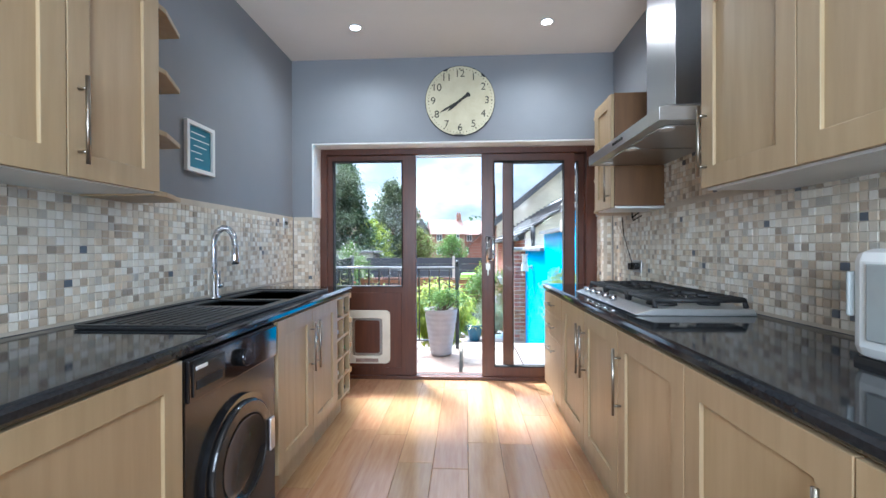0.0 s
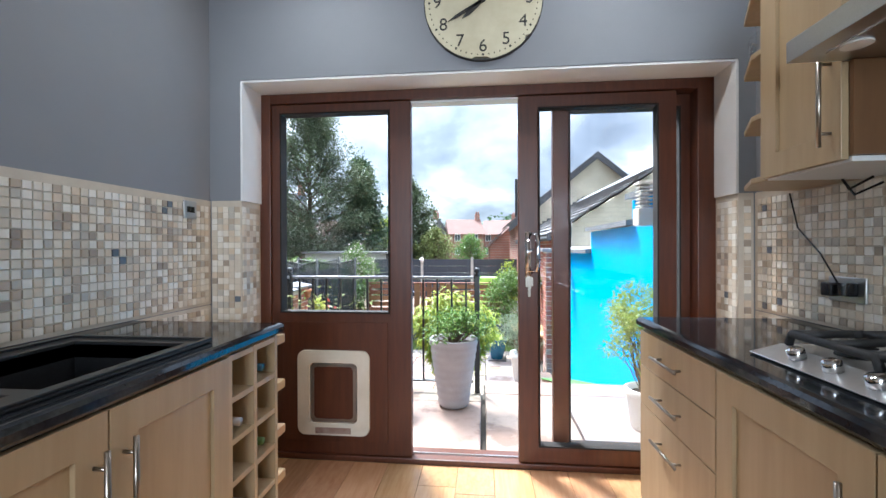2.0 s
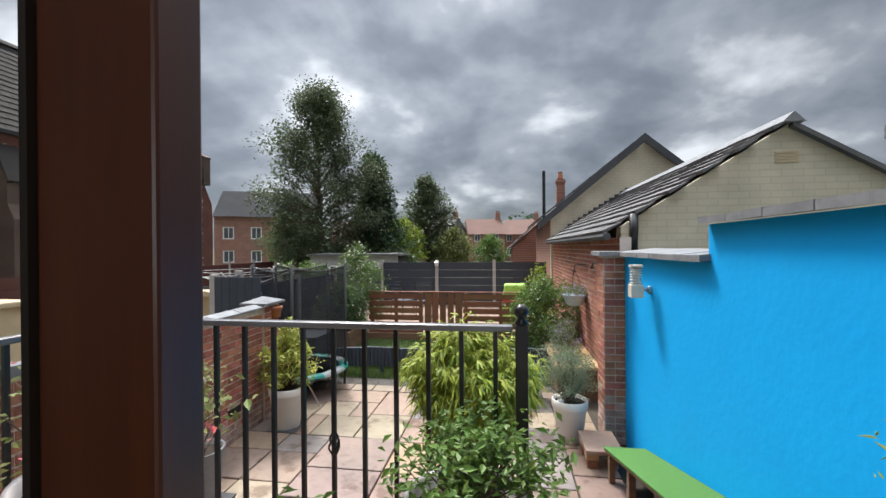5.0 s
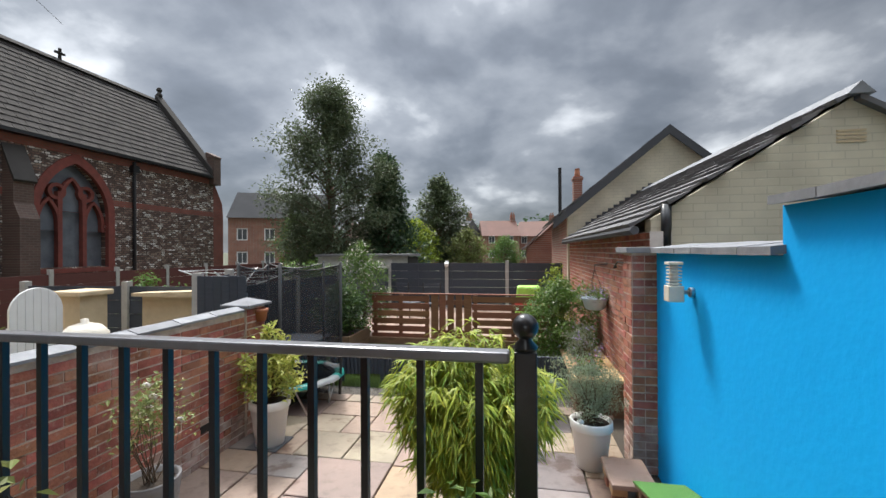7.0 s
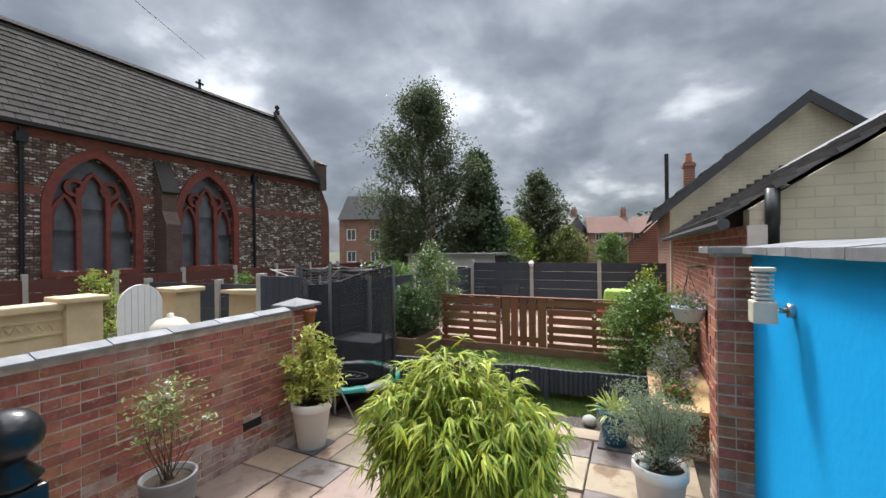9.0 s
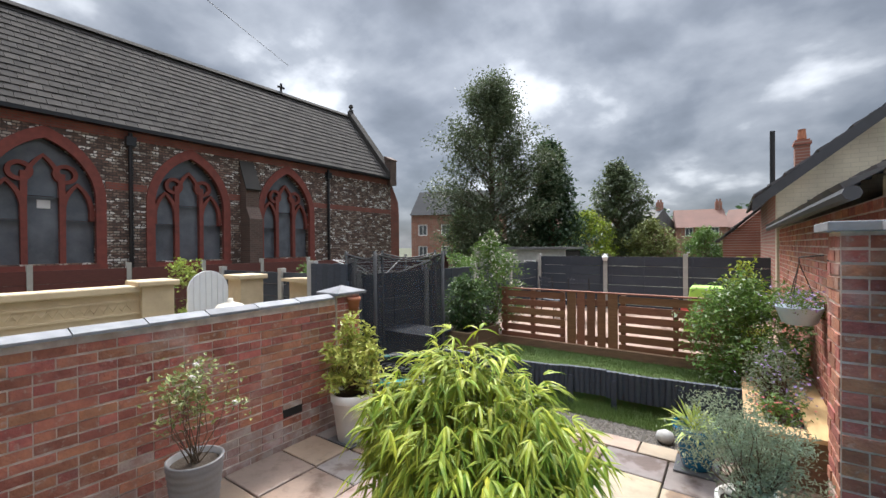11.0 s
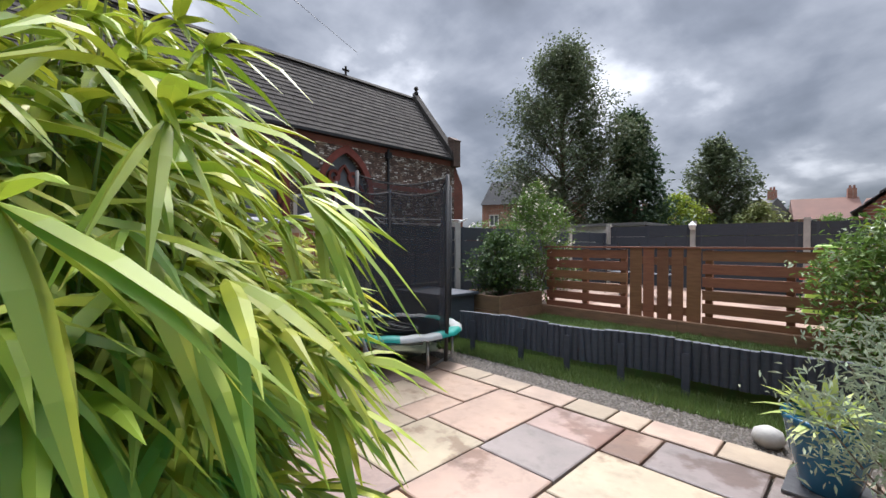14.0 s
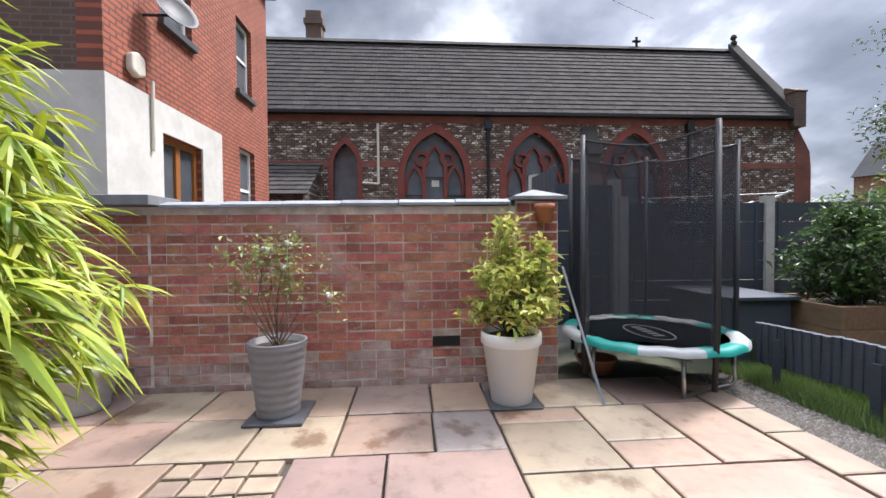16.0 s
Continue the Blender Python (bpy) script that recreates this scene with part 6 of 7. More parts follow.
for i in range(5):
    b.box(-.2 + i * .082, -.045, zz - .011, -.165 + i * .082, .045, zz - .008)
b.out("mat_mark", M_POTG, tm)
dg = thing("side_gate", 0, 0, 0, "tall dark grey boarded side gate behind brick pier", "gate")
for i in range(6):
    Build().box(-3.85 + i * .118, 8.43, P - .04, -3.737 + i * .118, 8.45, .82 + random.uniform(-.006, .006)).out("gate_board", M_FENCE, dg, bevel=.003)
b = Build().box(-3.85, 8.4505, -.6, -3.15, 8.48, -.5).box(-3.85, 8.4505, .5, -3.15, 8.48, .6)
b.out("gate_rail", M_FENCE, dg)
tw = thing("storage_tub", -3.0, 8.75, P, "red plastic tub under trampoline", "tub")
Build().lathe([(.12, 0), (.16, .12), (.17, .12), (.165, .13), (.15, .12), (0, .02)], n=24).out("tub", M_TERRA, tw, smooth=True)
br = thing("garden_broom", -2.62, 8.37, P, "grey metal pole leaning on brick pier", "pole")
Build().tube([(.34, .1, 0.0), (-.12, -.02, .93)], .011, 8).out("shaft", M_STEEL, br)

# ---- lawn strip, edging, gate fence ----
Build().box(-2.9, 9.5, P - .06, 1.0, 9.86, P - .012).out("gravel_bed", M_JOINT, label="gravel strip along patio edge", kind="structure")
rg = random.Random(3)
vs, fs = [], []
for i in range(3600):
    c = Vector((rg.uniform(-2.85, .9), rg.uniform(9.5, 9.86), P - .012))
    r = rg.uniform(.006, .014)
    o = len(vs)
    vs += [tuple(c + Vector(q) * r) for q in ((1, .2, 0), (-.2, 1, .1), (-1, -.3, 0), (.2, -1, 0), (.1, .1, .9))]
    fs += [(o, o + 1, o + 4), (o + 1, o + 2, o + 4), (o + 2, o + 3, o + 4), (o + 3, o, o + 4)]
raw("gravel", vs, fs, M_GRAVEL, None, label="loose grey and buff gravel", category="gravel", kind="stuff")
Build().box(-3.0, 9.86, P - .06, 1.0, 10.3, P - .005).out("lawn_low", M_GRASS, label="narrow grass strip before edging", kind="structure")
Build().box(-3.4, 10.3, P - .06, 1.0, 11.86, -.78).out("lawn_high", M_GRASS, label="raised lawn behind edging", kind="structure")


def grass(x0, y0, x1, y1, z, n, seed, hmax):
    rg_ = random.Random(seed)
    vs, fs = [], []
    for i in range(n):
        x, y = rg_.uniform(x0, x1), rg_.uniform(y0, y1)
        a, h_ = rg_.uniform(0, 6.28), rg_.uniform(.3, 1) * hmax
        dx_, dy_ = .004 * math.cos(a), .004 * math.sin(a)
        o = len(vs)
        lx, ly = rg_.gauss(0, .4) * h_, rg_.gauss(0, .4) * h_
        vs += [(x - dx_, y - dy_, z - .01), (x + dx_, y + dy_, z - .01), (x + lx, y + ly, z + h_)]
        fs.append((o, o + 1, o + 2))
    return vs, fs


raw("grass_blades", *grass(-3, 9.82, .95, 10.24, P - .005, 14000, 1, .1), M_BLADE, None, label="uneven green grass strip", category="grass", kind="stuff")
raw("grass_blades", *grass(-3.3, 10.34, .95, 11.85, -.78, 30000, 2, .05), M_BLADE, None, label="short mown green lawn", category="grass", kind="stuff")

ed = thing("log_edging", 0, 0, 0, "slate grey ribbed plastic lawn edging on stakes", "edging")
rib = Build().disc((0, 0), "z", .036, -.16, .16, 12).mesh("edging_rib", M_FENCE)
L0, L1 = Vector((-2.72, 10.0)), Vector((.95, 10.33))
for i in range(58):
    q = L0.lerp(L1, i / 57)
    o = new("edging_rib", rib)
    o.parent = ed
    o.matrix_basis = pose(q.x, q.y, -.69 + .008 * math.sin(i * .23) + (.012 if (i // 9) % 2 else 0), random.uniform(-2, 2), random.uniform(-2, 2) + (-3 if i in (5, 6, 23, 24) else 0), 0)
for i in (3, 13, 21, 29, 37, 48):
    q = L0.lerp(L1, i / 57)
    Build().box(q.x - .03, q.y - .06, P - .01, q.x + .03, q.y - .04, -.62).out("stake", M_FENCE, ed)

GY = 11.94
gf = thing("gate_fence", 0, 0, 0, "red-brown slatted timber fence with central gate", "fence")


def slat(x0, x1, z, h_=.115):
    Build().box(x0, GY - .012 + random.uniform(-.003, .003), z, x1, GY + .012, z + h_).out("slat", M_TIMBER, gf, bevel=.003)


for x0, x1 in ((-2.75, -1.53), (-.655, .95)):
    for i in range(6):
        slat(x0, x1, -.68 + i * .155)
    for xx in (x0 + .06, (x0 + x1) / 2, x1 - .06):
        Build().box(xx - .035, GY + .013, -.78, xx + .035, GY + .08, .22).out("post", M_TIMBER, gf)
for i in range(5):
    xx = -1.49 + i * .168
    Build().box(xx, GY - .02, -.68, xx + (.13 if i not in (0, 4) else .15), GY, .235).out("gate_slat", M_TIMBER, gf, bevel=.003)
b = Build().box(-1.49, GY + .001, -.58, -.69, GY + .03, -.48).box(-1.49, GY + .001, .03, -.69, GY + .03, .13)
b.out("gate_rail", M_TIMBER, gf)
Build().box(-2.8, GY - .03, .235, 1.0, GY + .05, .26).out("top_rail", M_TIMBER, gf, bevel=.003)
sp = thing("sleeper_edge", 0, 0, 0, "brown timber sleepers edging lawn under fence", "sleeper")
for x0, x1 in ((-3.3, -.9), (-.9, 1.0)):
    Build().box(x0, 11.84, -.82, x1, 11.92, -.64).out("sleeper", M_SLEEPER, sp, bevel=.006)
Build().box(-4.1, 11.92, P - .05, 1.55, 16.5, -.66).out("upper_patio", M_FLAG, label="pale paved seating area behind fence", kind="structure")

# grey perimeter fences with concrete posts
def panel_fence(name, p0, p1, n, zt, zb, label, gaps=()):
    f = thing(name, 0, 0, 0, label, "fence")
    tagged(f, kind="structure")
    p0, p1 = Vector(p0), Vector(p1)
    ang = math.degrees(math.atan2((p1 - p0).y, (p1 - p0).x))
    L = (p1 - p0).length / n
    hgt = zt - zb
    rows = 6
    board = Build()
    hh = (hgt - .2) / rows
    board.box(0.05, -.012, 0, L - .05, .012, hh - .008)
    bme = board.mesh("fence_board", M_FENCE)
    pme = Build().box(-.05, -.055, 0, .05, .055, hgt + .07).mesh("concrete_post", M_CONC)
    gme = Build().box(.05, -.025, 0, L - .05, .025, .19).mesh("gravel_board", M_CONC)
    vme = Build().box(-.02, -.026, .2, .02, -.013, hgt).mesh("batten", M_FENCE)
    for i in range(n + 1):
        q = p0.lerp(p1, i / n)
        pieces("concrete_post", f, pme, [pose(q.x, q.y, zb, 0, 0, ang)])
        if i < n:
            pieces("gravel_board", f, gme, [pose(q.x, q.y, zb, 0, 0, ang)])
            pieces("fence_board", f, bme, [pose(q.x, q.y, zb + .2 + j * hh, 2, 0, ang) for j in range(rows)])
            for s in (.08, .5, .92):
                w = q + (p1 - p0).normalized() * L * s
                pieces("batten", f, vme, [pose(w.x, w.y, zb, 0, 0, ang)])
    return f


panel_fence("fence_return", (-3.88, 8.48), (-4.22, 9.52), 1, .78, -.98, "dark grey panel fence beside side gate")
panel_fence("fence_back", (-3.85, 16.59), (1.79, 16.59), 3, .74, -.98, "dark grey panel fence with concrete posts")
panel_fence("fence_side", (-4.2, 9.6), (-3.87, 16.5), 4, .58, -.98, "dark grey panel fence with concrete posts")
panel_fence("fence_front", (-4.2, 9.6), (-7.9, 9.3), 2, .58, -.98, "dark grey panel fence with concrete posts")
fl = thing("fence_lamp", -1.97, 16.52, .62, "small white solar lamp on fence post", "lamp")
Build().lathe([(.05, 0), (.08, .1), (.09, .1), (0, .19)], n=12).out("shade", M_WHITE, fl)


# chairs and green slide behind the fence
def garden_chair(x, y, rz):
    c = thing("garden_chair", x, y, -.66, "black metal garden chair behind timber fence", "chair", "garden chairs", rz)
    b = Build()
    for sx in (-.22, .22):
        b.tube([(sx, -.22, 0), (sx, -.2, .42), (sx, .2, .42), (sx, .28, .98)], .012, 6)
        b.tube([(sx, .24, 0), (sx, .2, .42)], .012, 6)
    b.out("frame", M_IRON, c)
    Build().box(-.22, -.2, .41, .22, .2, .43).out("seat", M_FENCE, c)
    b = Build()
    for i in range(5):
        b.box(-.21, .215 + i * .014, .5 + i * .095, .21, .23 + i * .014, .57 + i * .095)
    b.out("backrest", M_FENCE, c)


garden_chair(-1.9, 14.2, 180); garden_chair(-2.6, 14.4, 150)
ps = thing("toy_playhouse", .45, 13.6, -.66, "lime green plastic children's play table", "toy")
Build().prism([(-.35, 0), (.35, 0), (.3, .95), (-.22, .95)], "y", -.25, .25).out("body", material("lime_plastic", (.42, .72, .12), rough=.35), ps, bevel=.04)
b = Build().box(-.36, -.26, .5, .36, -.251, .58).box(-.3, -.262, .62, .28, -.251, .68)
b.out("red_panel", M_PETALR, ps)

# raised sleeper beds and shrubs
def bed(x0, y0, x1, y1, z0, z1, label, mat=M_SLEEPER):
    o = thing("raised_bed", 0, 0, 0, label, "planter")
    n_ = max(1, round((z1 - z0) / .19))
    for i in range(n_):
        a, c = z0 + (z1 - z0) * i / n_, z0 + (z1 - z0) * (i + 1) / n_ - .004
        Build().box(x0, y0, a, x1, y0 + .05, c).out("board", mat, o, bevel=.004)
        Build().box(x0, y1 - .05, a, x1, y1, c).out("board", mat, o, bevel=.004)
        Build().box(x0, y0 + .05, a, x0 + .05, y1 - .05, c).out("board", mat, o, bevel=.004)
        Build().box(x1 - .05, y0 + .05, a, x1, y1 - .05, c).out("board", mat, o, bevel=.004)
    Build().box(x0 + .05, y0 + .05, z0, x1 - .05, y1 - .05, z1 - .05).out("soil", M_SOIL, o)
    return o


bed(.98, 9.3, 1.57, 11.3, P - .05, -.56, "timber raised bed with pale board seat by wall")
be = thing("bench_board", 0, 0, 0, "pale pine boards capping the raised bed", "board")
Build().box(1.36, 9.25, -.559, 1.585, 11.2, -.52).out("board", M_PINE, be, bevel=.004)
Build().box(.93, 9.22, -.559, 1.355, 9.42, -.52).out("board", M_PINE, be, bevel=.004)
Build().box(.93, 9.425, -.559, 1.08, 10.9, -.52).out("board", M_PINE, be, bevel=.004)
bed(-3.6, 10.75, -2.75, 11.8, P - .05, -.42, "brown timber raised bed with leafy shrub")
gb = thing("storage_box", 0, 0, 0, "low dark grey garden storage box by fence", "box")
Build().box(-4.05, 10.1, P - .05, -3.15, 10.7, -.42).out("body", M_FENCE, gb, bevel=.01)
Build().box(-4.1, 10.05, -.42, -3.1, 10.75, -.38).out("lid", M_FENCE, gb, bevel=.01)


def shrub(name, x, y, z, rx, ry, h_, n, size, mat, label, seed, narrow=.45, flower=None):
    o = thing(name, x, y, z, label, "shrub", "garden shrubs")
    r_ = random.Random(seed)
    tips = []
    for i in range(max(20, n // 45)):
        a, u, v = r_.uniform(0, 6.28), r_.random() ** .5, r_.random()
        k_ = (math.sin(math.pi * min(1, v * .9 + .12))) ** .5
        tips.append((rx * u * k_ * math.cos(a), ry * u * k_ * math.sin(a), h_ * (.12 + .88 * v) * r_.uniform(.9, 1.06)))
    stems(o, (0, 0, -.02), tips[:24], .008, seed=seed)
    leaves("foliage", mat, o, tips, n, size, .055 + .03 * rx, seed, narrow=narrow)
    if flower:
        leaves("blossom", flower, o, tips[::2], n // 9, size * .7, .07 + .03 * rx, seed + 1, narrow=.8)
    return o


shrub("evergreen_shrub", 1.0, 11.25, -.78, .68, .7, 1.3, 6500, .07, M_GREENLEAF, "dense glossy green evergreen shrub", 41, flower=M_SILVER)
shrub("golden_shrub", 1.0, 12.5, -.66, .35, .35, 1.35, 1500, .07, M_GOLD, "golden yellow leafed shrub behind fence", 42)
shrub("flower_clump", 1.2, 10.2, -.6, .22, .5, .55, 1200, .05, M_SILVER, "lavender clump in raised bed", 43, narrow=.2, flower=M_PETALP)
shrub("flower_clump", 1.18, 9.6, -.6, .17, .2, .22, 420, .05, M_GREENLEAF, "low bedding plants with red flowers", 44, flower=M_PETALR)
shrub("evergreen_shrub", -3.15, 11.3, -.45, .48, .5, .85, 3200, .075, M_DARKLEAF, "dark green leafy shrub in raised bed", 45, flower=M_GREENLEAF)
shrub("climbing_rose", -3.1, 12.2, -.7, .7, .55, 1.85, 4600, .07, M_GREENLEAF, "tall straggly climbing rose with pale blooms", 46, flower=M_PETALW)
shrub("yellow_shrub", -7.0, 10.9, -1, .7, .6, 1.6, 1600, .09, M_GREENLEAF, "bright green shrub in neighbouring yard", 47)
shrub("yellow_shrub", -9.6, 9.2, -1, .8, .6, 1.75, 1400, .1, M_LIME, "yellow green shrub in neighbouring yard", 48)
shrub("yellow_shrub", -5.2, 9.9, -1, .6, .5, 1.1, 1200, .08, M_ROSELEAF, "straggly shrub in neighbouring yard", 49)
shrub("garden_shrub", -5.6, 14.5, -1, 1.2, 1.2, 1.9, 2600, .1, M_GREENLEAF, "leafy green garden shrub behind fence", 50, flower=M_PETALW)

# hanging basket
hb = thing("hanging_basket", 1.40, 10.35, .22, "pale blue hanging basket with trailing lilac flowers", "hanging basket")
Build().lathe([(.11, 0), (.14, .02), (.195, .17), (.2, .18), (.185, .18), (.13, .03), (0, .02)], n=24).out("bowl", material("pale_blue_plastic", (.48, .62, .72), (.56, .66, .72), rough=.5), hb, smooth=True)
b = Build()
for a in (0, 2.1, 4.2):
    b.tube([(.16 * math.cos(a), .16 * math.sin(a), .16), (0, 0, .62)], .004, 5)
b.tube([(0, 0, .62), (0, 0, .68), (.2, 0, .7)], .008, 6)
b.out("hanger", M_IRON, hb)
hbt = [(rnd.gauss(0, .13), rnd.gauss(0, .16), .18 + rnd.uniform(-.04, .12)) for _ in range(30)]
leaves("foliage", M_GREENLEAF, hb, hbt, 700, .045, .05, 51)
leaves("blossom", M_PETALP, hb, hbt, 300, .03, .06, 52, narrow=.8)
stn = thing("garden_stone", .28, 9.62, P - .012, "round pale garden stone on gravel", "stone")
Build().lathe([(0, 0), (.06, .005), (.09, .05), (.075, .1), (.03, .125), (0, .128)], n=14).out("stone", M_CONC, stn, smooth=True)


# ---- outbuildings along the boundary ----
brick_wall("outbuilding_wall", "x", 1.59, -1, 8.30, 15.0, P - .03, 1.32, "red brick outbuilding wall with pale mortar", mortar=M_MORTARW, parts=(8.3, 9.8), cap=298)


def pitched_roof(name, y0, y1, xa, za, xr, zr, mat, rows, label, tile=.3, parent=None):
    """Courses of roof tiles from the eave (xa, za) up to the ridge (xr, zr), over y0..y1."""
    ob = thing(name, 0, 0, 0, label, "roof") if parent is None else parent
    b = Build()
    nx, nz = -(zr - za), (xr - xa)
    l = math.hypot(nx, nz)
    nx, nz = nx / l, nz / l
    if nz < 0:
        nx, nz = -nx, -nz
    n = max(1, round((y1 - y0) / tile))
    w = (y1 - y0) / n
    for j in range(rows):
        t0, t1 = j / rows, min(1, (j + 1.12) / rows)
        for i in range(n):
            ya = y0 + (i + (.5 if j % 2 else 0)) * w
            yb = min(ya + w - .012, y1)
            if ya >= y1:
                continue
            h0, h1 = .045 + random.uniform(-.004, .006), .012
            xA, zA, xB, zB = xa + (xr - xa) * t0, za + (zr - za) * t0, xa + (xr - xa) * t1, za + (zr - za) * t1
            q = [(xA, zA, 0), (xA, zA, h0), (xB, zB, h1), (xB, zB, 0)]
            vs = [(px + nx * h_, yy, pz + nz * h_) for yy in (ya, yb) for px, pz, h_ in q]
            b.add(vs, [(0, 1, 5, 4), (1, 2, 6, 5), (0, 3, 2, 1), (4, 5, 6, 7)])
    me = bpy.data.meshes.new("tiles")
    me.from_pydata(b.v, [], b.f)
    me.materials.append(mat)
    o = new("roof_tiles", me)
    o.parent = ob
    tagged(o, kind="stuff")
    return ob


ga = thing("outbuilding", 0, 0, 0, "cream painted gabled outbuilding with slate roof", "outbuilding")
Build().prism([(1.62, P), (6.0, P), (6.0, 1.1), (3.45, 2.60), (1.62, 1.45)], "y", 8.36, 8.56).out("gable_wall", M_CREAM, ga)
Build().box(1.62, 8.56, P, 6.0, 15.0, 1.1).out("body", M_HOUSEX, ga)
pitched_roof("roof", 8.28, 15.05, 1.40, 1.36, 3.45, 2.64, M_ROOFS, 11, "", tile=.32, parent=ga)
Build().prism([(3.45, 2.62), (6.1, 1.05), (6.1, 1.0), (3.45, 2.56)], "y", 8.28, 15.05).out("roof_back", M_ROOFS, ga)
Build().prism([(3.33, 2.60), (3.45, 2.72), (3.57, 2.60)], "y", 8.26, 15.05).out("ridge_tiles", M_SLATE, ga)
b = Build()
for i in range(4):
    b.box(3.3, 8.352, 2.16 + i * .035, 3.55, 8.36, 2.18 + i * .035)
b.out("vent", M_CREAMR, ga)
b = Build().tube([(1.42, 8.2, 1.33), (1.42, 15.0, 1.33)], .045, 8)
b.out("gutter", M_ASHBOARD, ga)
Build().tube([(1.76, 8.33, 1.6), (1.76, 8.33, 1.12)], .05, 10).out("downpipe", M_BLACKIRON, ga, smooth=True)
Build().tube([(1.55, 8.33, 1.1), (1.55, 8.33, P)], .035, 8).out("downpipe", M_CONC, ga, smooth=True)
Build().tube([(1.5, 8.5, .95), (1.5, 9.3, .98), (1.5, 9.5, .9), (1.54, 9.55, .9)], .012, 6).out("bracket", M_BLACKIRON, ga)

gh = thing("gabled_house", 0, 0, 0, "cream gabled house with dark bargeboards and slate roof", "house")
AX, AZ, GY2 = 4.02, 4.2, 15.1
Build().prism([(1.55, P), (6.5, P), (6.5, 2.0), (AX, AZ - .05), (1.55, 2.15)], "y", GY2, GY2 + .25).out("gable_wall", M_CREAM, gh)
Build().box(1.55, GY2 + .25, P, 6.5, 20.5, 2.1).out("body", M_HOUSEX, gh)
pitched_roof("roof", GY2 - .12, 20.6, 1.22, 1.98, AX, AZ + .02, M_ROOFS, 12, "", tile=.32, parent=gh)
Build().prism([(AX, AZ + .02), (6.8, 1.9), (6.8, 1.8), (AX, AZ - .05)], "y", GY2 - .1, 20.6).out("roof_back", M_ROOFS, gh)
for s in (-1, 1):
    xe = AX + s * 2.85
    Build().prism([(AX, AZ + .08), (xe, 1.9), (xe, 1.68), (AX, AZ - .16)], "y", GY2 - .16, GY2 - .115).out("bargeboard", M_ASHBOARD, gh)
b = Build()
for i in range(12):
    xx = 2.0 + i * .14
    b.box(xx, GY2 - .02, 1.72 + i * .088, xx + .15, GY2, 1.86 + i * .088)
b.out("stepped_flashing", M_ASHBOARD, gh)
b = Build().box(2.2, 19.0, 2.4, 2.5, 19.3, 3.75).box(2.17, 18.97, 3.62, 2.53, 19.33, 3.7)
b.out("chimney", M_HOUSEX, gh)
Build().lathe([(.08, 3.75), (.1, 3.8), (.08, 4.0), (.09, 4.03), (.06, 4.03)], (2.35, 19.15, 0), 12).out("chimney_pot", M_TERRA, gh)
Build().tube([(1.75, 19.2, 2.0), (1.75, 19.2, 4.1)], .06, 10).out("flue_pipe", M_IRON, gh)
lo = thing("low_brick_shed", 0, 0, 0, "low red brick building with slate roof", "outbuilding")
Build().prism([(.6, P), (3, P), (3, 2.2), (1.9, 2.4), (.6, 1.2)], "y", 21.2, 24).out("walls", M_HOUSEX, lo)
pitched_roof("roof", 21.0, 24.2, .4, 1.1, 1.95, 2.55, M_ROOFS, 6, "", parent=lo)

# ---- church ----
ch = thing("church", 0, 0, 0, "Victorian church of dark rubble and red brick", "church")
CX, CE, RXX, RZZ, CY0, CY1 = -15.6, 4.98, -18.8, 9.15, -6.0, 23.0
WINS = [(8.07, 1.22, .60, 2.55, 4.36), (12.05, 1.22, .60, 2.55, 4.40), (16.1, 1.22, .60, 2.55, 4.42), (4.65, .5, .9, 3.0, 3.9)]


def arch_pts(c, hw, z0, zs, zt, n=10):
    """Outline of a pointed window: two arcs that meet at the top."""
    h_ = zt - zs
    k_ = (h_ * h_ - hw * hw) / (2 * hw)
    end = math.atan2(h_, k_) if k_ > -hw else math.pi / 2
    arc = [(-k_ + (hw + k_) * math.cos(end * i / n), (hw + k_) * math.sin(end * i / n)) for i in range(1, n)]
    return [(c + hw, z0), (c + hw, zs)] + [(c + x, zs + z) for x, z in arc] + [(c, zt)] + [(c - x, zs + z) for x, z in arc[::-1]] + [(c - hw, zs), (c - hw, z0)]


# the wall is cut round each window: strips between, and a pointed spandrel over each
b = Build()
edges = sorted([(c - hw, c + hw, k_) for k_, (c, hw, *_) in enumerate(WINS)])
y = CY0
for a, c, k_ in edges:
    b.box(CX - .5, y, -1.2, CX, a, CE)
    cc, hw, z0, zs, zt = WINS[k_]
    b.box(CX - .5, a, -1.2, CX, c, z0)
    top = arch_pts(cc, hw, z0, zs, zt)[1:-1]
    poly = [(p_[0], p_[1]) for p_ in top]
    half = len(poly) // 2
    b.prism(poly[:half + 1] + [(cc, CE), (cc + hw, CE)], "x", CX - .5, CX)
    b.prism(poly[half:] + [(cc - hw, CE), (cc, CE)], "x", CX - .5, CX)
    y = c
b.box(CX - .5, y, -1.2, CX, CY1 - .002, CE)
b.out("rubble_wall", M_CHURCH, ch)
Build().prism([(CX - .502, -1.2), (CX - .502, CE + .5), (RXX, RZZ - .2), (RXX, -1.2)], "y", CY1 - .5, CY1 - .002).out("end_wall", M_CHURCHY, ch)
Build().prism([(RXX, -1.2), (RXX - 3.2, -1.2), (RXX - 3.2, CE), (RXX, RZZ - .2)], "y", CY0, CY1).out("far_side", M_CHURCHY, ch)
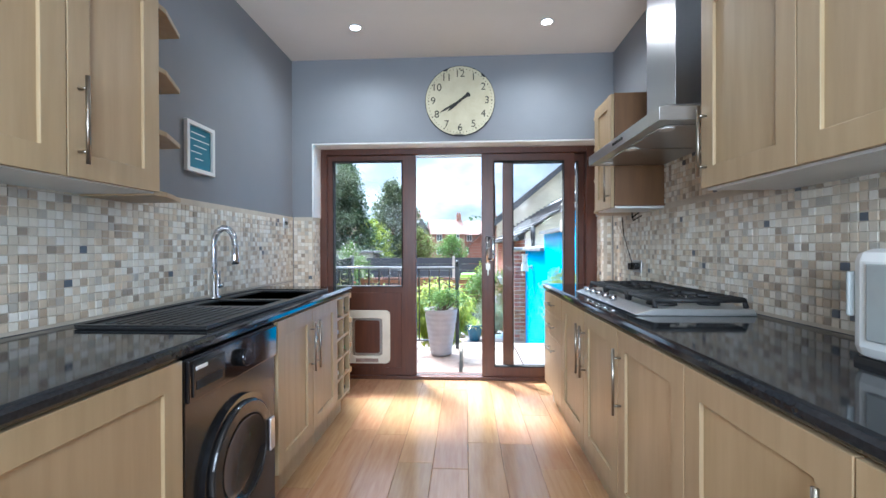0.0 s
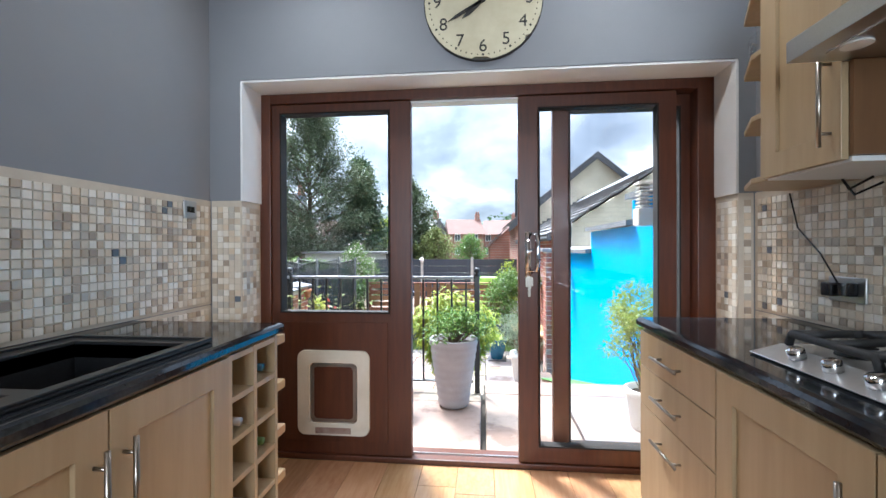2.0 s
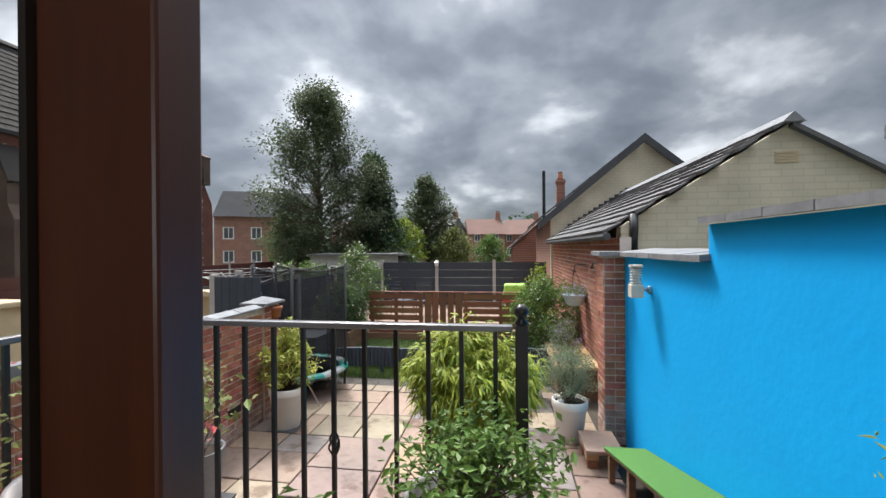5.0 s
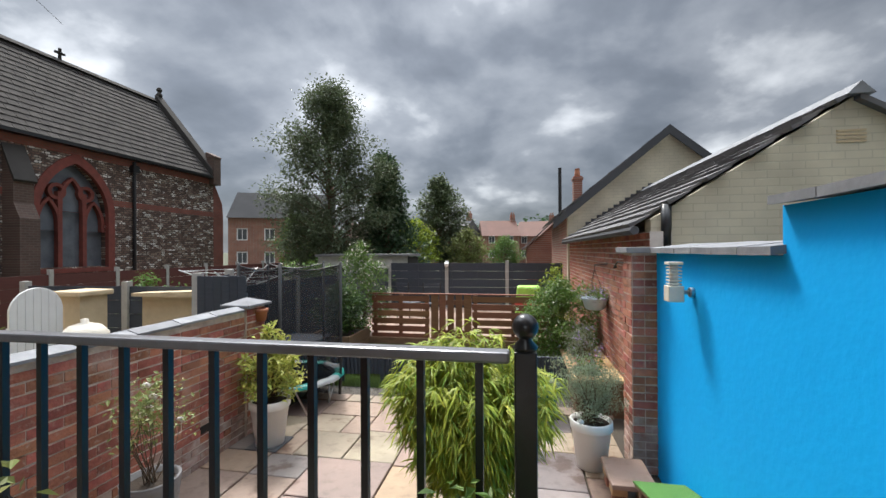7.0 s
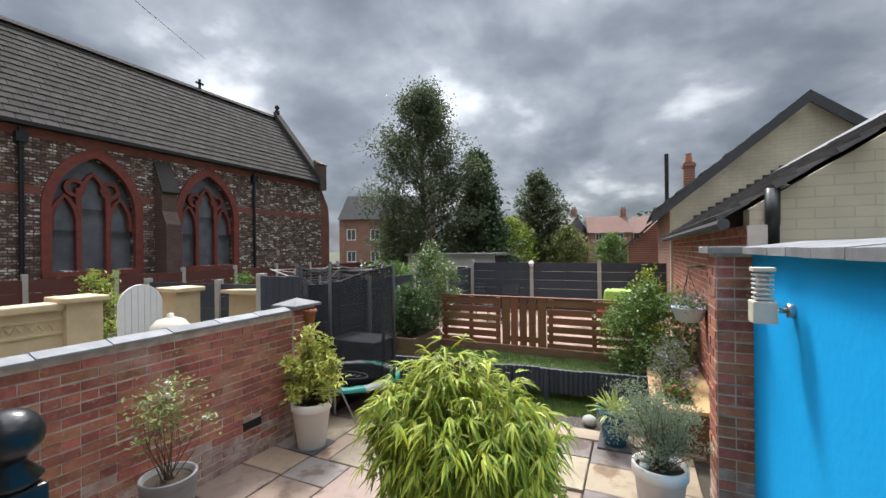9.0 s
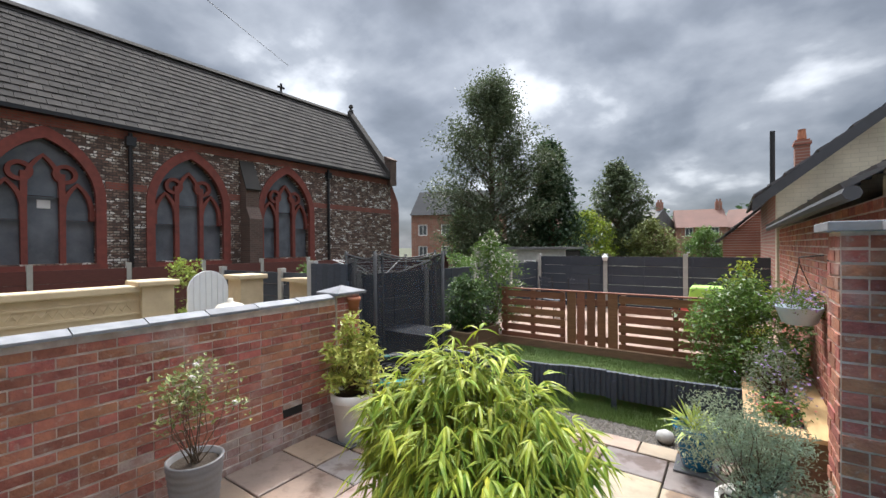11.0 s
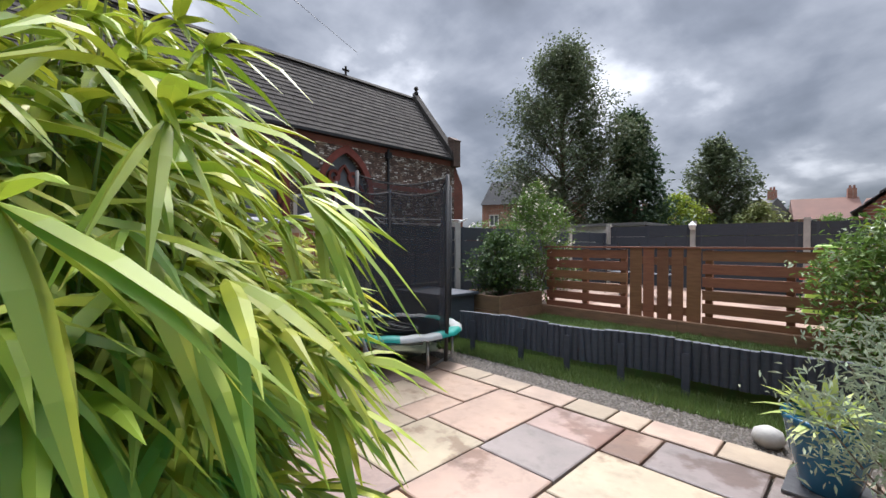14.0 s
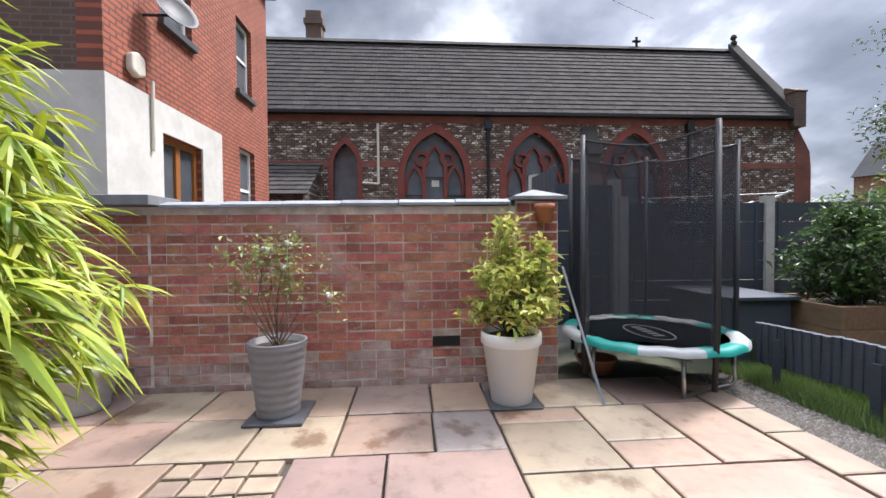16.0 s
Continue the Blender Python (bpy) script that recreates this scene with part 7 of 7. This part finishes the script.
for cc, hw, z0, zs, zt in WINS:
    k_ = .22 if hw > 1 else .14
    ring(arch_pts(cc, hw + k_, z0 - .05, zs, zt + k_ * 1.3), arch_pts(cc, hw - .04, z0 - .05, zs, zt - .06), "x", CX - .1, CX + .06).out("window_surround", M_REDSTONE, ch)
    Build().box(CX - .2, cc - hw - k_, z0 - .2, CX + .12, cc + hw + k_, z0 - .04).out("window_sill", M_REDSTONE, ch)
    Build().prism(arch_pts(cc, hw - .02, z0, zs, zt - .03), "x", CX - .36, CX - .32).out("leaded_glass", M_LEAD, ch)
    b = Build()
    if hw > 1:
        for s in (-.42, .42):
            b.box(CX - .3, cc + s - .07, z0, CX - .12, cc + s + .07, zs + .75)
        for s, w_, zz0, zz1 in ((0, .36, 2.9, 3.75), (-.78, .3, 2.2, 2.95), (.78, .3, 2.2, 2.95)):
            ring(arch_pts(cc + s, w_ + .1, zz0 - .3, zz0, zz1 + .12, 6), arch_pts(cc + s, w_ - .02, zz0 - .3, zz0, zz1, 6), "x", CX - .3, CX - .13, b)
        for s in (-.5, .5):
            ring([(cc + s + .3 * math.cos(a), 3.3 + .3 * math.sin(a)) for a in [i * math.pi / 8 for i in range(16)]], [(cc + s + .18 * math.cos(a), 3.3 + .18 * math.sin(a)) for a in [i * math.pi / 8 for i in range(16)]], "x", CX - .3, CX - .14, b)
        b.out("tracery", M_REDSTONE, ch)
Build().box(CX - .3, 7.95, 2.25, CX - .295, 8.25, 2.5).out("notice", M_WHITE, ch)
# red brick bands, proud of the rubble
b = Build()
spans = [(CY0, 4.0), (5.3, 6.65), (9.5, 10.65), (13.45, 14.7), (17.5, CY1 - .05)]
for y0, y1 in spans:
    b.box(CX, y0, 2.95, CX + .012, y1, 3.2)
b.box(CX, CY0, CE - .32, CX + .03, CY1 - .05, CE - .05)
b.out("brick_band", M_REDB, ch)
for yy in (14.2, -.6):
    b = Build().prism([(CX, -1.2), (CX + .7, -1.2), (CX + .7, 2.2), (CX + .45, 2.7), (CX + .45, 3.4), (CX, 4.4)], "y", yy - .28, yy + .28)
    b.out("buttress", M_DARKB, ch)
    Build().prism([(CX + .02, 4.6), (CX + .55, 3.42), (CX + .5, 3.36), (CX, 4.5)], "y", yy - .32, yy + .32).out("buttress_cap", M_ROOF, ch)
for yy in (10.15, 18.35):
    Build().tube([(CX + .1, yy, -1), (CX + .1, yy, CE - .1)], .065, 8).box(CX, yy - .14, CE - .55, CX + .22, yy + .14, CE - .25).out("downpipe", M_BLACKIRON, ch)
Build().box(CX, CY0, CE - .04, CX + .28, CY1 - .3, CE + .08).out("gutter", M_BLACKIRON, ch)
Build().tube([(CX + .1, 5.9, 2.3), (CX + .1, 5.9, 4.6)], .05, 8).tube([(CX + .1, 5.3, 2.35), (CX + .1, 5.9, 2.3)], .05, 8).out("soil_pipe", M_CREAMPL, ch)
pitched_roof("roof", CY0, CY1 - .35, CX + .2, CE + .05, RXX, RZZ, M_ROOF, 17, "", tile=.34, parent=ch)
Build().prism([(RXX - .2, RZZ - .02), (RXX, RZZ + .18), (RXX + .2, RZZ - .02)], "y", CY0, CY1 - .4).out("ridge", M_ROOF, ch)
b = Build().prism([(CX + .25, CE - .1), (CX + .25, CE + .42), (RXX, RZZ + .42), (RXX, RZZ - .2)], "y", CY1 - .4, CY1 + .1)
b.out("gable_coping", M_ROOF, ch, bevel=.03)
b = Build().box(CX - .15, CY1 - .32, CE - .35, CX + .3, CY1 + .2, CE + 1.05)
b.prism([(CX - .18, CE + 1.05), (CX + .33, CE + 1.05), (CX + .33, CE + 1.12), (CX - .1, CE + 1.34), (CX - .18, CE + 1.34)], "y", CY1 - .35, CY1 + .23)
b.out("kneeler", M_DARKB, ch, bevel=.02)
b = Build().prism([(CY1, -1.2), (CY1 + .75, -1.2), (CY1 + .75, 3.0), (CY1 + .68, 3.7), (CY1, 4.9)], "x", CX - .7, CX - .02)
b.out("corner_buttress", M_REDB, ch)
b = Build().lathe([(.14, 0), (.14, .12), (.07, .2), (.15, .32), (.1, .45), (0, .5)], (RXX, CY1 - .1, RZZ + .38), 8)
b.out("finial", M_ROOF, ch)
b = Build().box(RXX - .04, 17.93, RZZ + .1, RXX + .04, 18.02, RZZ + .62).box(RXX - .04, 17.78, RZZ + .37, RXX + .04, 18.17, RZZ + .46)
b.out("ridge_cross", M_ROOF, ch)
Build().box(CX - 10, 1.0, 10, CX - 9.2, 1.9, 13.8).box(CX - 10.1, .9, 13.0, CX - 9.1, 2.0, 13.3).out("bell_turret", M_DARKB, ch)
Build().prism([(CX + .1, -1), (CX + 2.2, -1), (CX + 2.2, 1.7), (CX + .1, 3.0)], "y", .2, 3.6).out("lean_to", M_CHURCH, ch)
pitched_roof("roof", 0, 3.8, CX + 2.4, 1.65, CX, 3.1, M_ROOF, 8, "", parent=ch)

# church boundary fence, dark red
panel = thing("fence_church", 0, 0, 0, "dark red timber fence with concrete posts", "fence")
tagged(panel, kind="structure")
for i in range(15):
    y = -4 + i * 1.85
    Build().box(-12.05, y - .05, -1.1, -11.95, y + .05, .68).out("concrete_post", M_CONC, panel)
    for j in range(5):
        Build().box(-12.02, y + .05, -1 + j * .31, -11.98, y + 1.8, -.7 + j * .31).out("fence_board", M_BROWNFENCE, panel)

# ---- neighbouring yard ----
yw = thing("yard_wall", 0, 0, 0, "low cream rendered yard wall with zigzag band", "wall")
tagged(yw, kind="structure")
Build().box(-6.15, 4.2, -1.1, -5.95, 7.15, .42).out("wall", M_CREAMR, yw)
Build().box(-6.22, 4.2, .42, -5.88, 7.15, .52).out("coping", M_CREAMR, yw, bevel=.02)
b = Build()
for i in range(28):
    yy = 4.25 + i * .1
    b.prism([(yy, .18), (yy + .05, .26), (yy + .1, .18), (yy + .1, .2), (yy + .05, .285), (yy, .2)], "x", -5.95, -5.935)
b.box(-5.95, 4.2, .12, -5.93, 7.15, .15).box(-5.95, 4.2, .30, -5.93, 7.15, .33)
b.out("zigzag_band", M_CREAMR, yw)
for yy in (7.35, 8.75):
    Build().box(-6.25, yy - .2, -1.1, -5.85, yy + .2, .50).out("pier", M_CREAMR, yw)
    Build().box(-6.31, yy - .26, .50, -5.79, yy + .26, .58).out("pier_cap", M_CREAMR, yw, bevel=.02)
Build().box(-5.6, 9.3, -1.1, -4.5, 9.5, .44).out("wall_return", M_CREAMR, yw)
Build().prism([(-5.7, .44), (-4.42, .44), (-4.42, .48), (-4.6, .53), (-5.7, .49)], "y", 9.2, 9.6).out("return_cap", M_CREAMR, yw)
gt = thing("garden_gate", -5.9, 8.05, -1.0, "white painted arched timber gate", "gate")
for i in range(7):
    y_ = -.3 + i * .088
    rise = lambda v: 1.36 + .32 * math.sqrt(max(0, 1 - ((v - .004) / .31) ** 2))
    Build().prism([(y_, 0), (y_ + .082, 0), (y_ + .082, rise(y_ + .082)), (y_ + .055, rise(y_ + .055)), (y_ + .027, rise(y_ + .027)), (y_, rise(y_))], "x", -.015, .015).out("gate_board", M_WHITE, gt, bevel=.004)
b = Build().box(-.035, -.3, .3, -.015, .32, .4).box(-.035, -.3, 1.1, -.015, .32, 1.2)
b.out("ledge", M_WHITE, gt)
bq = thing("barbecue_cover", -4.95, 7.9, -1.0, "round pale domed barbecue lid in yard", "barbecue")
Build().lathe([(.05, 0), (.05, .7), (.2, .92), (.25, 1.08), (.24, 1.15), (.16, 1.24), (.04, 1.28), (.04, 1.32), (0, 1.33)], n=24).out("kettle", M_CREAMPL, bq, smooth=True)
wl_ = thing("rotary_airer", -5.6, 11.6, -1.0, "white rotary clothes airer in yard", "airer")
b = Build().tube([(0, 0, 0), (0, 0, 1.6)], .025, 8)
for k_ in range(4):
    a = k_ * math.pi / 2 + .3
    b.tube([(0, 0, 1.3), (1.2 * math.cos(a), 1.2 * math.sin(a), 1.75)], .014, 6)
for r_ in (.5, .8, 1.15):
    b.tube([(r_ * math.cos(k_ * math.pi / 2 + .3), r_ * math.sin(k_ * math.pi / 2 + .3), 1.3 + .375 * r_) for k_ in range(5)], .006, 4)
b.out("airer_frame", M_WHITEPL, wl_)

# neighbour's house
nh = thing("neighbour_house", 0, 0, 0, "orange brick house with white rendered ground floor", "house")
HX0, HX1, HY = -10.5, -4.83, 3.5
wins = [(-6.87, 3.46, -6.0, 4.95), (-9.48, 3.4, -8.66, 4.95), (-9.55, .4, -8.72, 2.2), (-7.1, -1.0, -5.94, 1.78)]
Build().holed("y", (HX0, HX1), (-1.1, 6.5), wins, HY - .3, HY).out("rear_wall", M_HOUSEY, nh)
# side and far walls take a darker brick than the rear wall
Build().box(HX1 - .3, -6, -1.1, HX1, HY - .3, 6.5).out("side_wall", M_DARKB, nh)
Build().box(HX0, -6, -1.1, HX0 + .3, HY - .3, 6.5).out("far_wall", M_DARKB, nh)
Build().holed("y", (-7.84, HX1 + .03), (-1.1, 2.22), [(-7.1, -1.1, -5.94, 1.78)], HY + .001, HY + .03).out("white_render", M_RENDER, nh)
Build().box(HX1, 0.2, -1.1, HX1 + .03, HY + .001, 2.22).out("white_render", M_RENDER, nh)
Build().prism([(HX0 - .2, 6.4), (HX1 + .2, 6.4), ((HX0 + HX1) / 2, 9.5)], "y", -6, HY + .2).out("roof", M_ROOFS, nh)
for x0, z0, x1, z1 in wins[:3]:
    Build().holed("y", (x0, x1), (z0, z1), [(x0 + .07, z0 + .07, x1 - .07, (z0 + z1) / 2 - .03), (x0 + .07, (z0 + z1) / 2 + .03, x1 - .07, z1 - .07)], HY - .16, HY - .1).out("window_frame", M_WHITE, nh)
    Build().box(x0 + .05, HY - .14, z0 + .05, x1 - .05, HY - .13, z1 - .05).out("window_pane", M_WINGLASS, nh)
    Build().box(x0 - .06, HY - .1, z0 - .1, x1 + .06, HY + .08, z0).out("window_sill", M_ASHBOARD, nh)
x0, z0, x1, z1 = wins[3]
Build().holed("y", (x0, x1), (z0, z1), [(x0 + .09, z0 + .1, (x0 + x1) / 2 - .06, z1 - .1), ((x0 + x1) / 2 + .06, z0 + .1, x1 - .09, z1 - .1)], HY - .16, HY - .08).out("french_door_frame", M_ORANGE, nh)
Build().box(x0 + .05, HY - .13, z0 + .05, x1 - .05, HY - .12, z1 - .05).out("door_pane", M_WINGLASS, nh)
Build().prism([(-5.48, 2.4), (-5.34, 2.34), (-5.2, 2.4), (-5.2, 2.62), (-5.34, 2.68), (-5.48, 2.62)], "y", HY, HY + .1).out("alarm_box", M_CREAMPL, nh, bevel=.03)
Build().tube([(-5.6, HY, 3.3), (-5.6, HY + .2, 3.3), (-5.75, HY + .3, 3.38)], .02, 6).out("dish_bracket", M_IRON, nh)
dish = Build().lathe([(0, 0), (.14, .02), (.25, .06), (.31, .1), (.3, .105), (.24, .07), (.13, .03), (0, .012)], (0, 0, 0), 24).out("satellite_dish", M_IRON, nh, smooth=True)
dish.matrix_basis = pose(-5.78, HY + .3, 3.42, 62, 0, 150)
Build().tube([(-5.67, HY + .06, 2.42), (-5.67, HY + .06, 1.45)], .025, 8).out("waste_pipe", M_CREAMPL, nh)
Build().box(HX1 + .03, 2.3, .95, HX1 + .035, 3.05, 1.6).out("side_window", M_WINGLASS, nh)
cl = thing("hanging_towel", -5.95, 3.72, -.4, "striped cloth hung beside french doors", "cloth")
Build().prism([(-.2, 0), (.25, .05), (.05, .95), (-.02, .95)], "y", -.02, .02).out("cloth", M_PETALR, cl)


# ---- far houses ----
def far_house(x, y, w, d, h_, roof, wall, label, rz=0, nwin=2):
    o = thing("distant_house", x, y, -1.1, label, "house", "distant houses", rz)
    ws = []
    for i in range(nwin):
        for z in (1.0, 3.3):
            cx = -w / 2 + (i + .5) * w / nwin
            ws.append((cx - .5, z, cx + .5, z + 1.2))
    ws = [q for q in ws if q[3] < h_]
    Build().holed("y", (-w / 2, w / 2), (0, h_), ws, -d / 2, -d / 2 + .3).out("front_wall", wall, o)
    Build().box(-w / 2, -d / 2 + .3, 0, w / 2, d / 2, h_).out("body", wall, o)
    for q in ws:
        Build().holed("y", (q[0], q[2]), (q[1], q[3]), [(q[0] + .1, q[1] + .1, q[0] + .47, q[3] - .1), (q[0] + .53, q[1] + .1, q[2] - .1, q[3] - .1)], -d / 2 + .06, -d / 2 + .12).out("window", M_WHITE, o)
        Build().box(*[q[0] + .05, -d / 2 + .14, q[1] + .05, q[2] - .05, -d / 2 + .16, q[3] - .05]).out("pane", M_WINGLASS, o)
    Build().prism([(-d / 2 - .3, h_ - .1), (d / 2 + .3, h_ - .1), (0, h_ + d * .33)], "x", -w / 2 - .1, w / 2 + .1).out("roof", roof, o)
    b = Build().box(w / 2 - .9, -.3, h_ + d * .2, w / 2 - .1, .3, h_ + d * .33 + 1.0)
    b.lathe([(.14, 0), (.11, .4)], (w / 2 - .65, 0, h_ + d * .33 + 1.0), 8).lathe([(.14, 0), (.11, .4)], (w / 2 - .3, 0, h_ + d * .33 + 1.0), 8)
    b.out("chimney", M_HOUSEX, o)


M_BRR = material("far_red_roof", (.16, .075, .055), (.12, .06, .045), rough=.8, scale=.6, detail=8)
far_house(-24.8, 45.5, 10, 9, 5.6, material("weathered_dark_slate", (0.034, 0.035, 0.038), (0.022, 0.023, 0.026), rough=.9, spec=.15, scale=.8, detail=9), M_HOUSEX, "brick terrace house with grey slate roof", rz=25, nwin=4)
for i, (x, y) in enumerate(((-10, 72), (-3.2, 75), (3.5, 78), (10.5, 82), (-18, 80), (-27, 76))):
    far_house(x, y, 6, 8, 4.6, M_BRR if i % 3 else M_ROOFS, M_HOUSEX, "distant red brick semi-detached house", rz=(-20, 10, -12, 18, 0, 8)[i])
gs = thing("garden_shed", -6.0, 20.5, -1.0, "pale grey flat-roofed garden shed", "shed")
ws = [(-1.4, 1.0, -.7, 1.5), (.3, 1.0, 1.2, 1.5)]
Build().holed("y", (-1.9, 1.9), (0, 1.9), ws, -.9, -.82).out("front", M_CONC, gs)
Build().box(-1.9, -.82, 0, 1.9, .9, 1.85).out("body", M_GAP, gs)
for q in ws:
    Build().holed("y", (q[0], q[2]), (q[1], q[3]), [(q[0] + .05, q[1] + .05, (q[0] + q[2]) / 2 - .03, q[3] - .05), ((q[0] + q[2]) / 2 + .03, q[1] + .05, q[2] - .05, q[3] - .05)], -.9, -.85).out("window", M_WHITE, gs)
Build().box(-2.0, -1.0, 1.9, 2.0, 1.0, 1.99).out("roof", M_ROOFS, gs)


# ---- trees ----
def tree(name, x, y, z, h_, rx, trunk, n, size, mat, label, seed, shape="round", low=.18):
    o = thing(name, x, y, z, label, "tree", "trees")
    r_ = random.Random(seed)
    b = Build().tube([(0, 0, 0), (.05, .03, h_ * .3), (-.06, .05, h_ * .65), (0, 0, h_ * .97)], trunk, 8, trunk * .12)
    tips = []
    for i in range(210):
        v = low + (1 - low) * (i + r_.random()) / 210
        if shape == "cone":
            k_ = 1 - (v - low) / (1 - low) * .93
        else:
            t = (v - low) / (1 - low)
            k_ = (math.sin(math.pi * (t * .86 + .11))) ** .75 * (1 - .25 * t)
        a = r_.uniform(0, 6.283)
        rr = rx * k_ * r_.uniform(.45, 1.05)
        tip = Vector((rr * math.cos(a), rr * math.sin(a), h_ * v))
        st_ = Vector((0, 0, h_ * max(.1, v - .14)))
        mid = st_.lerp(tip, .55) + Vector((0, 0, .06 * h_ * .3))
        if i % 2 == 0:
            b.tube([st_, mid, tip], trunk * .22, 5, trunk * .04)
        tips += [tip, tip, mid, tip.lerp(mid, .5)]
    b.out("trunk", M_STEM, o)
    leaves("crown", mat, o, [tuple(t) for t in tips], n, size, rx * .075, seed, narrow=.55, droop=.25)
    return o


tree("broadleaf_tree", -10.1, 25.2, -1.1, 11.3, 4.0, .22, 48000, .17, M_TREELEAF, "tall grey-green broadleaf tree", 61, low=.05)
tree("conifer_tree", -7.7, 28, -1.1, 8.0, 2.9, .2, 15000, .27, M_CONIF, "dark green conifer tree", 62, "cone", .05)
tree("broadleaf_tree", -6.6, 40, -1.1, 8.6, 2.8, .18, 12000, .3, M_TREELEAF, "distant green broadleaf tree", 63)
tree("broadleaf_tree", -4.0, 38, -1.1, 3.9, 2.0, .12, 4000, .24, M_ROSELEAF, "distant browning garden tree", 64)
tree("golden_tree", -8.0, 36, -1.1, 4.6, 2.3, .12, 6000, .22, M_GOLD, "bright golden green garden tree", 65, low=.1)
tree("golden_tree", -1.2, 50, -1.1, 3.6, 2.4, .12, 5000, .22, M_GREENLEAF, "bright green garden hedge tree", 66, low=.05)
tree("conifer_tree", 7.7, 10.5, -1.1, 8.0, 1.7, .2, 12000, .2, M_CONIF, "dark green conifer behind outbuilding", 67, "cone", .1)
tree("broadleaf_tree", -13.5, 27.5, -1.1, 4.5, 1.6, .12, 3000, .18, M_GREENLEAF, "green garden tree by church", 68)
r_ = random.Random(70)
pts = [(r_.uniform(-60, 60), r_.uniform(120, 150), r_.uniform(-1, 7.5)) for _ in range(500)]
wd = thing("distant_wood", 0, 0, 0, "distant line of dark green woodland", "woodland")
leaves("tree_mass", M_CONIF, wd, pts, 9000, 1.6, 1.5, 71, narrow=.9)
tagged(wd, kind="stuff")
cb = thing("overhead_cable", 0, 0, 0, "thin black overhead cable across sky", "cable")
Build().tube([(-5, 3.5, 6.2), (-9, 7, 8.1), (-14, 12, 9.6), (-24, 22, 13.5)], .012, 5).out("wire", M_IRON, cb)

# ---- laid pieces ----
pme = []
for k_, l in ((0, 1.2), (1, .7)):
    e = .0025
    b = Build()
    w2, l2 = .095 - .0008, l / 2 - .0008
    q = [(-w2, -l2), (w2, -l2), (w2, l2), (-w2, l2)]
    b.add([(x, y, -.012) for x, y in q] + [(x, y, -e * .5) for x, y in q] + [(x - math.copysign(e, x), y - math.copysign(e, y), 0) for x, y in q],
          [(0, 1, 5, 4), (1, 2, 6, 5), (2, 3, 7, 6), (3, 0, 4, 7), (4, 5, 9, 8), (5, 6, 10, 9), (6, 7, 11, 10), (7, 4, 8, 11), (8, 9, 10, 11)])
    pme.append(b.mesh("plank", M_PLANK))
rp_ = random.Random(9)
for i in range(15):
    x = -1.13 + i * .19 + .08
    y = -2.0 - rp_.uniform(0, .6)
    while y < 3.38:
        k_ = 0 if rp_.random() < .75 else 1
        l = (1.2, .7)[k_]
        o = new("plank", pme[k_])
        o.parent = floor
        cut = min(l, 3.4 - y)
        o.matrix_basis = Matrix.Translation((x, y + cut / 2, 0)) @ Matrix.Diagonal((1, cut / l, 1, 1))
        y += l
flags(landing, -1.44, 3.56, .31, 4.61, 0.0, 4, unit=.3)
flags(landing, .33, 3.56, 1.545, 4.85, 0.0, 6, unit=.3)
rs = random.Random(12)
STONES = (M_FLAG, M_FLAG_BUFF, M_FLAG_GREY, M_FLAG_PLUM, M_FLAG_OCHRE)
for (x0, x1), ys in PAVING:
    for y0, y1 in zip(ys, ys[1:]):
        o = new("flagstone", slab_mesh(x1 - x0, y1 - y0).mesh("flagstone", STONES[rs.choice((0, 0, 0, 0, 1, 1, 2, 3, 3, 4))]))
        o.parent = patio
        o.matrix_basis = pose((x0 + x1) / 2, (y0 + y1) / 2, P + rs.uniform(-.004, .002), rs.uniform(-.3, .3), rs.uniform(-.3, .3), rs.uniform(-.3, .3))
sme = {l: slab_mesh(.14, l).mesh("sett", M_SETT) for l in (.12, .15, .18)}
for x0, y0, x1, y1 in SETTS:
    n_ = round((x1 - x0) / .145)
    for i in range(n_):
        y = y0
        while y < y1 - .06:
            l = rs.choice([q for q in sme if y + q <= y1 + .03])
            o = new("sett", sme[l])
            o.parent = patio
            o.matrix_basis = pose(x0 + (i + .5) * (x1 - x0) / n_, y + l / 2, P - rs.uniform(.002, .008), rs.uniform(-1, 1), rs.uniform(-1, 1), rs.uniform(-2, 2))
            y += l
eme = [slab_mesh(l, .27).mesh("edge_block", M_SETT) for l in (.24, .34, .44)]
x = -2.84
while x < 1.2:
    k_ = rs.randrange(3)
    l = (.24, .34, .44)[k_]
    o = new("edge_block", eme[k_])
    o.parent = patio
    o.matrix_basis = pose(x + l / 2, 9.36, P, 0, 0, rs.uniform(-.5, .5))
    x += l
